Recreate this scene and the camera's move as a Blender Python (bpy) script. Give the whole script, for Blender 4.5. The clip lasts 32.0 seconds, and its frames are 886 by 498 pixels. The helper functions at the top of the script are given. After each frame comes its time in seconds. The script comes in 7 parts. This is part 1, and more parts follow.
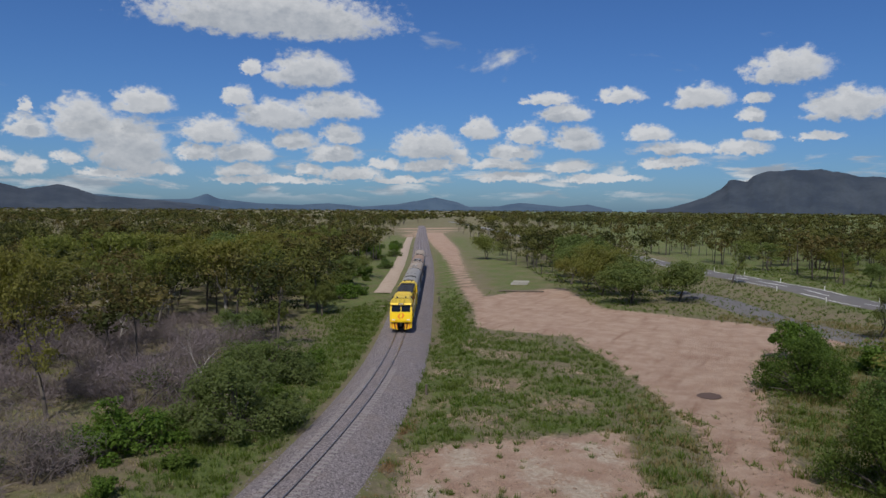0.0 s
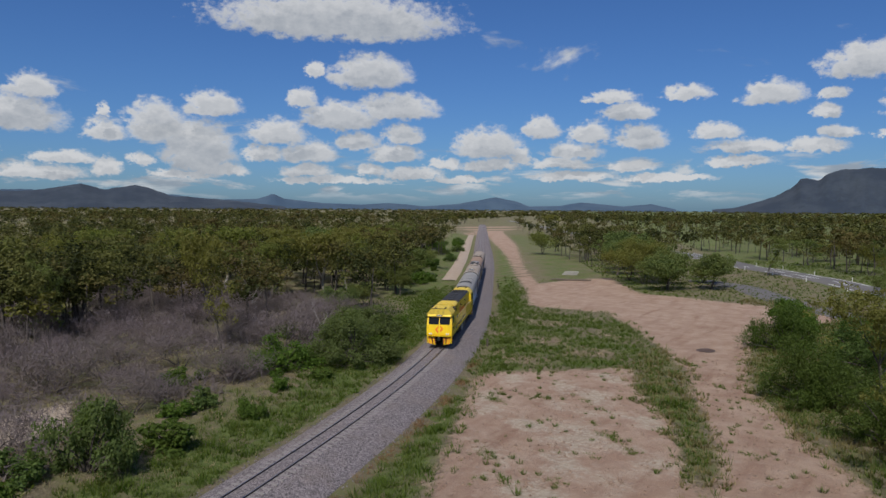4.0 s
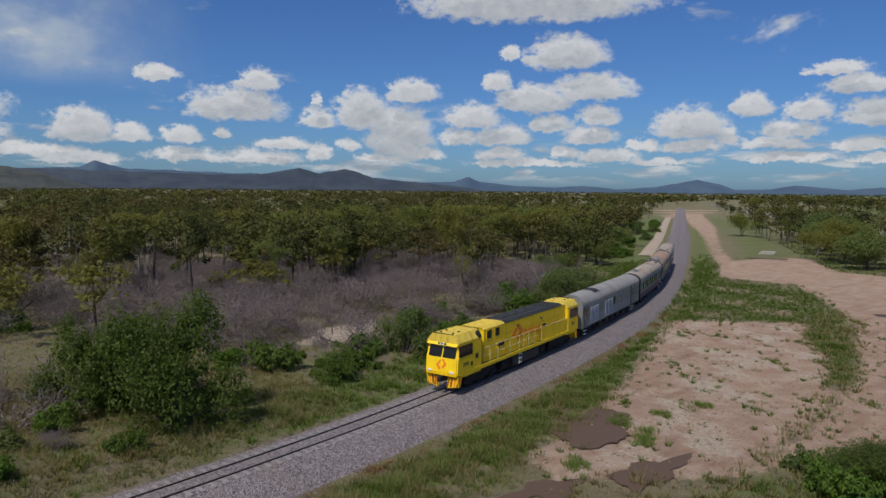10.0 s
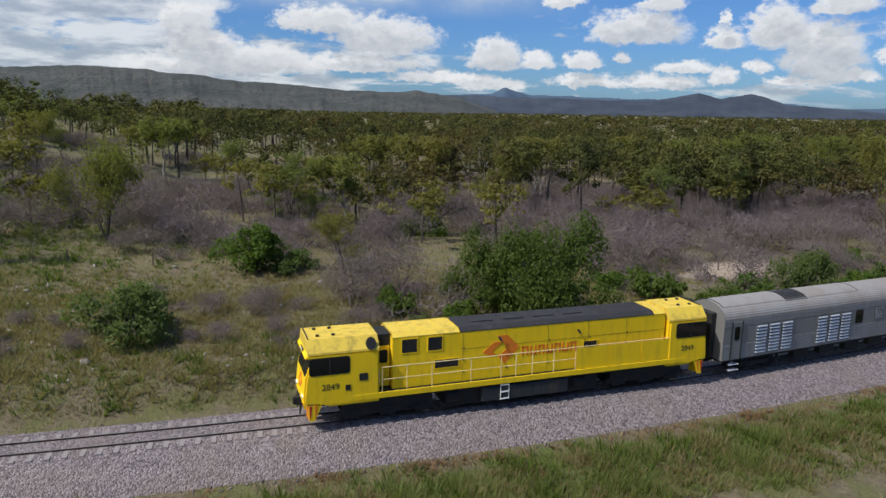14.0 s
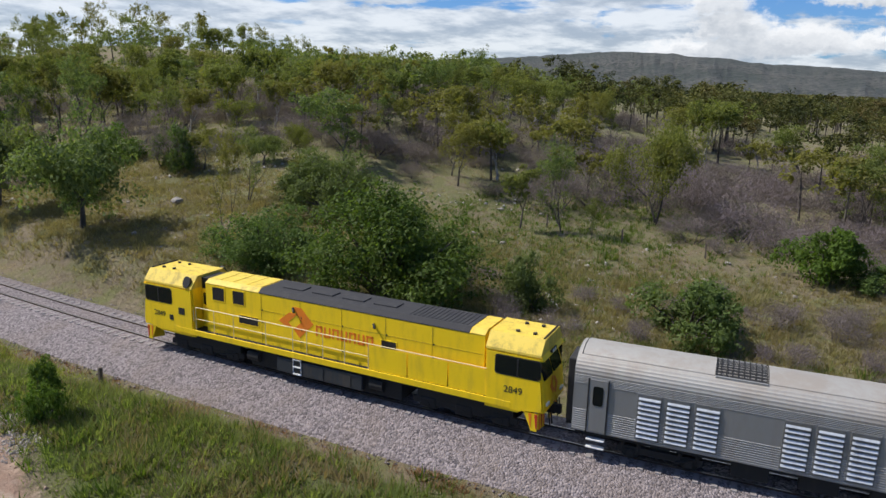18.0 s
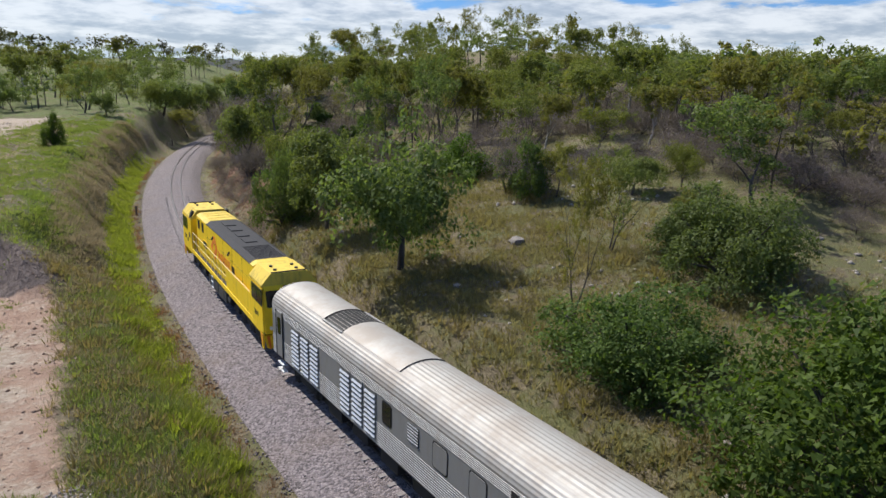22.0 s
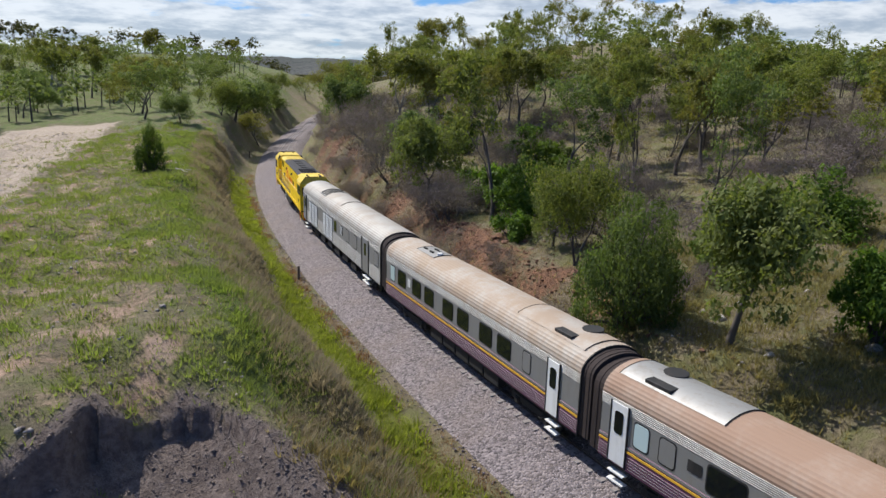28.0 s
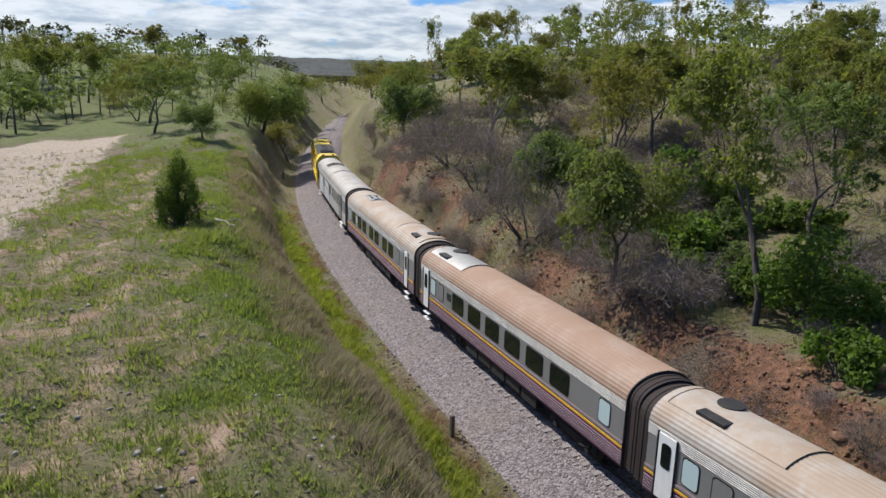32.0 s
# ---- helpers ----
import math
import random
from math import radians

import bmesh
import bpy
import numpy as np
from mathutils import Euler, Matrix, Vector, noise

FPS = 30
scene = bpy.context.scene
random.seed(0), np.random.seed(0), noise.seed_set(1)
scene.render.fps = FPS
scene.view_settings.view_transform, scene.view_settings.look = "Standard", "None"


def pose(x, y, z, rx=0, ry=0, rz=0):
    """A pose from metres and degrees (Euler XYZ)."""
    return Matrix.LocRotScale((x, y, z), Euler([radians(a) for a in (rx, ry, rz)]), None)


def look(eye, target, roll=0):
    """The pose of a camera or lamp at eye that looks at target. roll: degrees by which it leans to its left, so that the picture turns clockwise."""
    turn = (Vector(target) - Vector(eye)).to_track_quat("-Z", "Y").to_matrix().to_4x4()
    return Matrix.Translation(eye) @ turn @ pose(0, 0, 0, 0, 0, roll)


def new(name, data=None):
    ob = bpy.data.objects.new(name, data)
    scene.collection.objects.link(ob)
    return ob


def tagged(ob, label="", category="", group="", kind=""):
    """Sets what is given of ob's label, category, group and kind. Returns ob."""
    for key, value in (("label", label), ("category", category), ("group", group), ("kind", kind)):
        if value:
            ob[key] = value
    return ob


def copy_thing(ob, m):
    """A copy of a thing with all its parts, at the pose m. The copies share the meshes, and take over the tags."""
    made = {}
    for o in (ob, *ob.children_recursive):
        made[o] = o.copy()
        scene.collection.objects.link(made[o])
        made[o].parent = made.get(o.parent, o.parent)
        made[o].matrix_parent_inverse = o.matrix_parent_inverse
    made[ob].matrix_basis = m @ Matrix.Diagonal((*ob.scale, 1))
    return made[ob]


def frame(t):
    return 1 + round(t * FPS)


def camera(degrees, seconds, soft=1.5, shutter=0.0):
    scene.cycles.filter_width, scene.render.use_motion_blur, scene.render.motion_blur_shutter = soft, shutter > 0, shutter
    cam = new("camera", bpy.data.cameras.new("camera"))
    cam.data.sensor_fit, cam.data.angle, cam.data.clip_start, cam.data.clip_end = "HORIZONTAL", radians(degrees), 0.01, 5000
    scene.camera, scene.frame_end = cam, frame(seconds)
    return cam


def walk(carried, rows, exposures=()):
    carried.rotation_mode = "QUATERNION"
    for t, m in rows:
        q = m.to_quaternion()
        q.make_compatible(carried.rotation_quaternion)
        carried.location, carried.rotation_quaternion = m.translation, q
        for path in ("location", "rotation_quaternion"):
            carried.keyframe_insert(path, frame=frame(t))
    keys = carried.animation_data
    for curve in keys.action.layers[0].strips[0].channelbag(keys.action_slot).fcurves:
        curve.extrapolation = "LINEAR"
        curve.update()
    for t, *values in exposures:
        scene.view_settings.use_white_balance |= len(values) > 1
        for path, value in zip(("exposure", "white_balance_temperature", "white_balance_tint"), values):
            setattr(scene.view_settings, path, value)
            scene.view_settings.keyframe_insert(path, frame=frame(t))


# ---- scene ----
cam = camera(64.3, 32.0)
METRES, EYE, TILT, LEAN, TURN = 130.0, 15.86, 0.0, 2.45, 28.3
ROWS = [
    (0.0, 0.0, 0.0, 0.0, 0.17, -3.31, -2.89),
    (0.5, 0.0007, -0.0204, -0.0004, 0.77, -3.34, -2.91),
    (1.0, 0.0011, -0.0398, -0.0008, 1.43, -3.37, -2.93),
    (1.5, 0.0015, -0.0586, -0.0011, 2.13, -3.4, -2.93),
    (2.0, 0.0019, -0.0783, -0.0016, 2.71, -3.42, -2.92),
    (2.5, 0.0024, -0.0985, -0.0018, 3.3, -3.45, -2.91),
    (4.5, 0.0036, -0.1841, -0.0019, 5.76, -3.67, -2.87),
    (5.0, 0.0045, -0.2059, -0.0022, 6.65, -3.8, -2.88),
    (5.5, 0.0056, -0.2277, -0.0025, 7.97, -3.93, -2.86),
    (6.0, 0.0067, -0.2486, -0.0029, 9.33, -4.08, -2.84),
    (6.5, 0.008, -0.2684, -0.0031, 10.69, -4.23, -2.84),
    (7.0, 0.0092, -0.2859, -0.0035, 12.03, -4.37, -2.85),
    (7.5, 0.0103, -0.2981, -0.0036, 13.41, -4.49, -2.9),
    (8.0, 0.011, -0.3059, -0.0039, 14.79, -4.6, -2.88),
    (8.5, 0.0117, -0.312, -0.0042, 16.14, -4.72, -2.88),
    (9.0, 0.0122, -0.3179, -0.0046, 17.55, -4.87, -2.86),
    (9.5, 0.0133, -0.3228, -0.0052, 19.09, -5.22, -2.86),
    (10.0, 0.0144, -0.3268, -0.0053, 20.58, -5.73, -2.86),
    (10.5, 0.0149, -0.3288, -0.0049, 21.88, -6.22, -2.86),
    (11.0, 0.0146, -0.3286, -0.0052, 23.31, -6.72, -2.88),
    (11.5, 0.0138, -0.3281, -0.005, 26.94, -7.36, -2.84),
    (12.0, 0.0139, -0.3283, -0.0049, 31.91, -8.32, -2.82),
    (12.5, 0.0145, -0.3277, -0.0051, 36.93, -9.51, -2.77),
    (13.0, 0.015, -0.3271, -0.0053, 41.59, -10.73, -2.71),
    (13.5, 0.0153, -0.327, -0.0057, 46.55, -11.94, -2.58),
    (15.5, 0.0147, -0.3298, -0.0071, 66.6, -15.23, -2.1),
    (16.0, 0.0101, -0.335, -0.008, 71.54, -15.34, -1.93),
    (16.5, 0.0023, -0.3399, -0.0088, 76.61, -15.43, -1.76),
    (17.0, -0.0085, -0.3436, -0.0099, 81.45, -15.51, -1.63),
    (17.5, -0.0221, -0.3463, -0.0111, 86.28, -15.57, -1.47),
    (18.0, -0.0377, -0.3478, -0.0119, 91.3, -15.64, -1.28),
    (18.5, -0.0553, -0.3493, -0.0134, 96.32, -15.68, -1.1),
    (19.0, -0.0745, -0.3516, -0.0149, 101.46, -15.69, -0.81),
    (19.5, -0.0942, -0.3544, -0.0163, 106.84, -15.7, -0.59),
    (20.0, -0.1141, -0.3585, -0.0176, 111.95, -15.68, -0.41),
    (20.5, -0.1337, -0.3648, -0.0186, 116.6, -15.65, -0.27),
    (21.0, -0.1514, -0.3741, -0.0193, 119.04, -15.61, -0.17),
    (21.5, -0.1669, -0.3857, -0.0196, 119.25, -15.59, -0.15),
    (22.0, -0.1814, -0.3999, -0.02, 119.23, -15.54, -0.13),
    (22.5, -0.1922, -0.4159, -0.02, 119.2, -15.52, -0.14),
    (23.0, -0.1987, -0.4328, -0.0204, 119.16, -15.65, -0.11),
    (23.5, -0.2021, -0.4517, -0.0205, 119.13, -15.84, -0.13),
    (24.0, -0.2034, -0.4717, -0.0208, 119.09, -15.9, -0.12),
    (24.5, -0.205, -0.4929, -0.0212, 119.1, -15.88, -0.14),
    (25.0, -0.2078, -0.5146, -0.0215, 119.09, -15.85, -0.15),
    (25.5, -0.2124, -0.5359, -0.0219, 119.1, -15.82, -0.18),
    (27.5, -0.2473, -0.6181, -0.0225, 119.2, -15.86, -0.11),
    (28.0, -0.2606, -0.6389, -0.0234, 119.17, -15.85, -0.13),
    (28.5, -0.2747, -0.6588, -0.0242, 118.94, -15.86, -0.13),
    (29.0, -0.2892, -0.6776, -0.0245, 118.86, -15.91, -0.18),
    (29.5, -0.3035, -0.6961, -0.0247, 118.86, -15.97, -0.19),
    (30.0, -0.3172, -0.7138, -0.0252, 118.85, -15.97, -0.17),
    (30.5, -0.3299, -0.7319, -0.0254, 118.84, -15.96, -0.17),
    (31.0, -0.3422, -0.7523, -0.0255, 118.84, -15.91, -0.21),
    (31.5, -0.3547, -0.7743, -0.026, 118.85, -15.9, -0.24),
    (32.0, -0.3697, -0.7974, -0.0267, 118.88, -15.84, -0.23),
]
EXPOSURE = [(0.0, -0.56), (9.0, -0.56), (11.0, -0.53), (12.0, -0.47), (13.0, -0.28), (16.0, 0.0), (19.0, 0.12), (32.0, 0.12)]
walk(cam, [(t, pose(0, 0, EYE, TILT, LEAN, TURN) @ pose(METRES * x, METRES * y, METRES * z, 90 + pitch, roll, yaw)) for t, x, y, z, yaw, pitch, roll in ROWS], EXPOSURE)

# ---- world, sun, sky ----
SUN_EL, SUN_AZ = 52.0, 159.5
sun = new("sun", bpy.data.lights.new("sun", "SUN"))
sun.data.energy, sun.data.angle, sun.data.color = 4.8, radians(0.53), (1.0, 0.955, 0.89)
sun.matrix_world = look((0, 0, 0), (-0.350 * math.cos(radians(SUN_EL)), 0.937 * math.cos(radians(SUN_EL)), -math.sin(radians(SUN_EL))))

# clouds: azimuth (left of +y), elevation, half width, half height, in degrees
CLOUDS_HIGH = [(42, 14.8, 10.1, 1.53), (39.3, 10.8, 3.5, 1.1), (43.6, 10.8, .8, .5), (37.3, 8.1, 3.8, .87), (41.7, 7.3, 3.4, .95), (44.6, 8.6, 1.3, .63), (51.3, 7.8, 2.3, .81), (55.4, 6.4, 2.2, 1.39), (58.8, 5.6, 1.5, .77), (58.9, 6.8, .5, .38), (52.4, 4.8, 2.9, 1.85),
               (46.5, 5.9, 2.5, .85), (36.6, 5.9, 1.7, .71), (8.6, 8.6, 2.4, .83), (4.7, 8.3, 1.1, .44), (5.1, 7.1, 1.1, .45), (2.7, 10.4, 3, 1.02), (-1.1, 7.6, 2.9, 1)]
CLOUDS_LOW = [(44.2, 4.4, 2.5, .78), (40.4, 5.3, 2, .62), (37.3, 4.4, 2.5, .62), (47.6, 4.2, 1.6, .51), (50.8, 2.9, 2.3, .42), (44.3, 2.9, 2.1, .44), (39.1, 3.1, 1.3, .4), (35.9, 2.8, 2.7, .45), (33.2, 3.6, 1.4, .41), (29.8, 5.2, 3, 1.08), (27.1, 4.3, .9, .68), (29.6, 3.5, 2.7, .41),
              (25.5, 6.5, 1.6, .8), (21.7, 6.1, 1.8, .71), (17.9, 5.7, 2.2, .88), (18.8, 7.6, 2.1, .61), (20.1, 8.7, 2.1, .44), (14.5, 8.9, 1.9, .51), (23, 4.7, 2.3, .58), (24.1, 3.6, 2.7, .41), (18.3, 3.4, 2, .36), (12.3, 6, 1.9, .56), (10, 4.8, 2.7, .47), (5.8, 4.7, 2.3, .46), (10.6, 3.7, 2.7, .34)]
CLOUDS_THIN = [(4.3, 5.6, 1.5, .41), (.6, 5.3, 1.6, .32), (58.8, 2.9, 1.2, .55), (56.4, 3.4, .9, .44), (23.2, 2.6, 3.6, .27), (16.1, 2.5, 3.9, .27), (42.1, 2.2, 5.2, .27), (53.5, 2.4, 3, .3), (32, 2.3, 2.6, .25)]
CLOUDS_SIDE = [(65.1, 6.5, 4, 1.17), (63.4, 8.3, 1.7, .71), (70.7, 8.4, 1.7, .52), (75.8, 4.5, 2.4, 1.09), (72.6, 4, 1.5, .6), (68.9, 3.9, 1.5, .62), (66.1, 4.2, .8, .38), (63.3, 2.4, 3.7, .48), (68.9, 2.5, 3.1, .46), (75.8, 2.1, 3.1, .39), (61.5, 3.5, 2.2, .45),
               (89.3, 6.8, 3.9, .88), (84.5, 5.8, 4.6, 1.24), (98.3, 4.7, 3.1, .95), (94.4, 3.7, 5.5, 1.03), (99.2, 6.5, 2.4, .93), (100.4, 3, 4, .83), (86.6, 3.6, 6.6, .59), (80, 2.6, 5, .4)]


def chain(tree, kind, **values):
    node = tree.nodes.new(kind)
    for key, value in values.items():
        if key.startswith("i"):
            node.inputs[int(key[1:])].default_value = value
    return node


def math_node(tree, op, a, b=None, c=None, clamp=False):
    node = tree.nodes.new("ShaderNodeMath")
    node.operation, node.use_clamp = op, clamp
    for i, v in enumerate((a, b, c)):
        if v is None:
            continue
        if isinstance(v, (int, float)):
            node.inputs[i].default_value = v
        else:
            tree.links.new(v, node.inputs[i])
    return node.outputs[0]


def vec_node(tree, op, a, b=None, c=None):
    node = tree.nodes.new("ShaderNodeVectorMath")
    node.operation = op
    for i, v in enumerate((a, b, c)):
        if v is None:
            continue
        if isinstance(v, tuple):
            node.inputs[i].default_value = v
        else:
            tree.links.new(v, node.inputs[i])
    return node.outputs["Value"] if op in ("LENGTH", "DOT_PRODUCT", "DISTANCE") else node.outputs["Vector"]


def noise_node(tree, vector, scale, detail=4, rough=0.55, color=False, dist=0.0):
    node = tree.nodes.new("ShaderNodeTexNoise")
    node.inputs["Scale"].default_value, node.inputs["Detail"].default_value = scale, detail
    node.inputs["Roughness"].default_value, node.inputs["Distortion"].default_value = rough, dist
    if vector is not None:
        tree.links.new(vector, node.inputs["Vector"])
    return node.outputs["Color" if color else "Fac"]


def ramp(tree, value, lo, hi, a=0.0, b=1.0):
    node = tree.nodes.new("ShaderNodeMapRange")
    node.interpolation_type = "SMOOTHSTEP"
    for i, v in enumerate((value, lo, hi, a, b)):
        if isinstance(v, (int, float)):
            node.inputs[i].default_value = v
        else:
            tree.links.new(v, node.inputs[i])
    return node.outputs[0]


def mix_color(tree, fac, a, b, mode="MIX"):
    node = tree.nodes.new("ShaderNodeMix")
    node.data_type, node.blend_type, node.clamp_result = "RGBA", mode, False
    for i, v in ((0, fac), (6, a), (7, b)):
        if isinstance(v, (int, float)):
            node.inputs[i].default_value = v
        elif isinstance(v, tuple):
            node.inputs[i].default_value = (*v, 1.0)
        else:
            tree.links.new(v, node.inputs[i])
    return node.outputs[2]


def cloud_group():
    tree = bpy.data.node_groups.new("cloud_field", "ShaderNodeTree")
    tree.interface.new_socket("Place", in_out="INPUT", socket_type="NodeSocketVector")
    tree.interface.new_socket("Reach", in_out="OUTPUT", socket_type="NodeSocketFloat")
    place = tree.nodes.new("NodeGroupInput").outputs[0]
    best = None
    for az, el, w, h in CLOUDS_HIGH + CLOUDS_LOW + CLOUDS_THIN + CLOUDS_SIDE:
        el, h = el - 0.55 * h, 1.75 * h
        hb = 0.42 * h
        v = vec_node(tree, "MULTIPLY_ADD", place, (1 / w, 1 / h, -1 / hb), (-az / w, -el / h, el / hb))
        v = vec_node(tree, "MAXIMUM", v, (-1e4, 0.0, 0.0))
        d = vec_node(tree, "LENGTH", v)
        if best is None:
            best = d
        else:
            best = math_node(tree, "SMOOTH_MIN", best, d, 0.12)
    out = tree.nodes.new("NodeGroupOutput")
    tree.links.new(best, out.inputs[0])
    return tree


def make_world():
    world = bpy.data.worlds.new("sky")
    world.use_nodes = True
    scene.world = world
    tree = world.node_tree
    tree.nodes.clear()
    out, bg = tree.nodes.new("ShaderNodeOutputWorld"), tree.nodes.new("ShaderNodeBackground")
    tree.links.new(bg.outputs[0], out.inputs[0])
    sky = tree.nodes.new("ShaderNodeTexSky")
    sky.sky_type, sky.sun_disc = "NISHITA", False
    sky.sun_elevation, sky.sun_rotation = radians(SUN_EL), radians(SUN_AZ)
    sky.air_density, sky.dust_density, sky.ozone_density = 1.0, 0.6, 2.5
    base = vec_node(tree, "MULTIPLY", sky.outputs[0], (0.0435, 0.072, 0.1185))
    way = tree.nodes.new("ShaderNodeTexCoord").outputs["Generated"]
    sep = tree.nodes.new("ShaderNodeSeparateXYZ")
    tree.links.new(way, sep.inputs[0])
    x, y, z = sep.outputs
    az = math_node(tree, "MULTIPLY", math_node(tree, "ARCTAN2", math_node(tree, "MULTIPLY", x, -1), y), 180 / math.pi)
    el = math_node(tree, "MULTIPLY", math_node(tree, "ARCSINE", z), 180 / math.pi)
    com = tree.nodes.new("ShaderNodeCombineXYZ")
    for i, v in enumerate((az, el, el)):
        tree.links.new(v, com.inputs[i])
    place = com.outputs[0]
    # billows: two scales of warp
    w1 = vec_node(tree, "SUBTRACT", noise_node(tree, place, 0.55, 4, 0.6, True), (0.5, 0.5, 0.5))
    sw = tree.nodes.new("ShaderNodeSeparateXYZ")
    tree.links.new(w1, sw.inputs[0])
    cw = tree.nodes.new("ShaderNodeCombineXYZ")
    for i, k in enumerate((0, 1, 1)):
        tree.links.new(sw.outputs[k], cw.inputs[i])
    w2 = vec_node(tree, "SUBTRACT", noise_node(tree, place, 1.5, 5, 0.65, True), (0.5, 0.5, 0.5))
    sw2 = tree.nodes.new("ShaderNodeSeparateXYZ")
    tree.links.new(w2, sw2.inputs[0])
    cw2 = tree.nodes.new("ShaderNodeCombineXYZ")
    for i, k in enumerate((0, 1, 1)):
        tree.links.new(sw2.outputs[k], cw2.inputs[i])
    warped = vec_node(tree, "MULTIPLY_ADD", cw.outputs[0], (1.9, 0.9, 0.9), place)
    warped = vec_node(tree, "MULTIPLY_ADD", cw2.outputs[0], (1.3, 0.75, 0.75), warped)
    group = cloud_group()
    dens = []
    for lift in (0.0, 0.6, 1.5):
        node = tree.nodes.new("ShaderNodeGroup")
        node.node_tree = group
        tree.links.new(vec_node(tree, "ADD", warped, (0.25 * lift, lift, lift)), node.inputs[0])
        rough = math_node(tree, "MULTIPLY_ADD", noise_node(tree, place, 1.1, 6, 0.62), 1.1, -0.55)
        dens.append(ramp(tree, math_node(tree, "ADD", node.outputs[0], rough), 1.12, 0.66))
    # layered cloud sheet towards the hills, seen in perspective
    flat = tree.nodes.new("ShaderNodeCombineXYZ")
    up = math_node(tree, "ADD", math_node(tree, "MAXIMUM", z, 0.0), 0.17)
    tree.links.new(math_node(tree, "DIVIDE", x, up), flat.inputs[0])
    tree.links.new(math_node(tree, "DIVIDE", y, up), flat.inputs[1])
    sheet_noise = noise_node(tree, flat.outputs[0], 1.5, 7, 0.58, dist=0.3)
    cover = math_node(tree, "MAXIMUM", ramp(tree, az, 72.0, 112.0, 0.0, 0.24), ramp(tree, az, -40.0, -150.0, 0.0, 0.16))
    low = ramp(tree, el, 6.8, 2.6, 0.0, 0.09)
    sheet = ramp(tree, math_node(tree, "ADD", sheet_noise, math_node(tree, "ADD", cover, low)), 0.60, 0.70)
    sheet = math_node(tree, "MULTIPLY", sheet, ramp(tree, el, 0.2, 1.8))
    grey = ramp(tree, noise_node(tree, flat.outputs[0], 2.6, 6, 0.6), 0.36, 0.62)
    sheet_col = mix_color(tree, grey, (0.42, 0.48, 0.56), (0.84, 0.87, 0.90))
    veil = math_node(tree, "MULTIPLY", ramp(tree, az, 66.0, 80.0), ramp(tree, el, 6.5, 9.0))
    veil = math_node(tree, "MULTIPLY", veil, ramp(tree, noise_node(tree, place, 0.13, 5, 0.6), 0.35, 0.65, 0.25, 0.8))
    base = mix_color(tree, veil, base, (0.66, 0.74, 0.80))
    # cumulus: white tops, grey bases
    deep = math_node(tree, "MULTIPLY_ADD", dens[1], 0.45, math_node(tree, "MULTIPLY", dens[2], 0.4))
    shade = math_node(tree, "MULTIPLY", deep, ramp(tree, noise_node(tree, place, 0.9, 4, 0.6), 0.25, 0.75, 0.55, 1.0))
    cum_col = mix_color(tree, shade, (0.90, 0.915, 0.94), (0.44, 0.49, 0.56))
    col = mix_color(tree, math_node(tree, "MULTIPLY", sheet, 0.85), base, sheet_col)
    col = mix_color(tree, math_node(tree, "MULTIPLY", dens[0], 0.96), col, cum_col)
    tree.links.new(col, bg.inputs[0])
    bg.inputs[1].default_value = 1.0


make_world()

# ---- materials ----


def material(name, rough=0.7, metal=0.0):
    mat = bpy.data.materials.new(name)
    mat.use_nodes = True
    tree = mat.node_tree
    bsdf = tree.nodes["Principled BSDF"]
    bsdf.inputs["Roughness"].default_value, bsdf.inputs["Metallic"].default_value = rough, metal
    return mat, tree, bsdf


def bump(tree, bsdf, height, strength, distance):
    node = tree.nodes.new("ShaderNodeBump")
    node.inputs["Strength"].default_value, node.inputs["Distance"].default_value = strength, distance
    tree.links.new(height, node.inputs["Height"])
    tree.links.new(node.outputs[0], bsdf.inputs["Normal"])


def object_place(tree):
    return tree.nodes.new("ShaderNodeTexCoord").outputs["Object"]


def world_place(tree):
    return tree.nodes.new("ShaderNodeNewGeometry").outputs["Position"]


def painted(name, color, rough=0.45, metal=0.0, dirt=(0.10, 0.075, 0.045), amount=0.35, scale=1.2, lo=0.62, hi=0.92):
    """Paint or metal with streaks of dust and small wear."""
    mat, tree, bsdf = material(name, rough, metal)
    p = object_place(tree)
    streak = noise_node(tree, vec_node(tree, "MULTIPLY", p, (1.0, 1.0, 0.22)), 2.2 * scale, 6, 0.65)
    fine = noise_node(tree, p, 14 * scale, 5, 0.7)
    fac = math_node(tree, "MULTIPLY", ramp(tree, math_node(tree, "MULTIPLY_ADD", fine, 0.35, streak), lo, hi), amount)
    tree.links.new(mix_color(tree, fac, color, dirt), bsdf.inputs["Base Color"])
    tree.links.new(math_node(tree, "MULTIPLY_ADD", streak, 0.3, rough - 0.12), bsdf.inputs["Roughness"])
    bump(tree, bsdf, streak, 0.06, 0.02)
    return mat


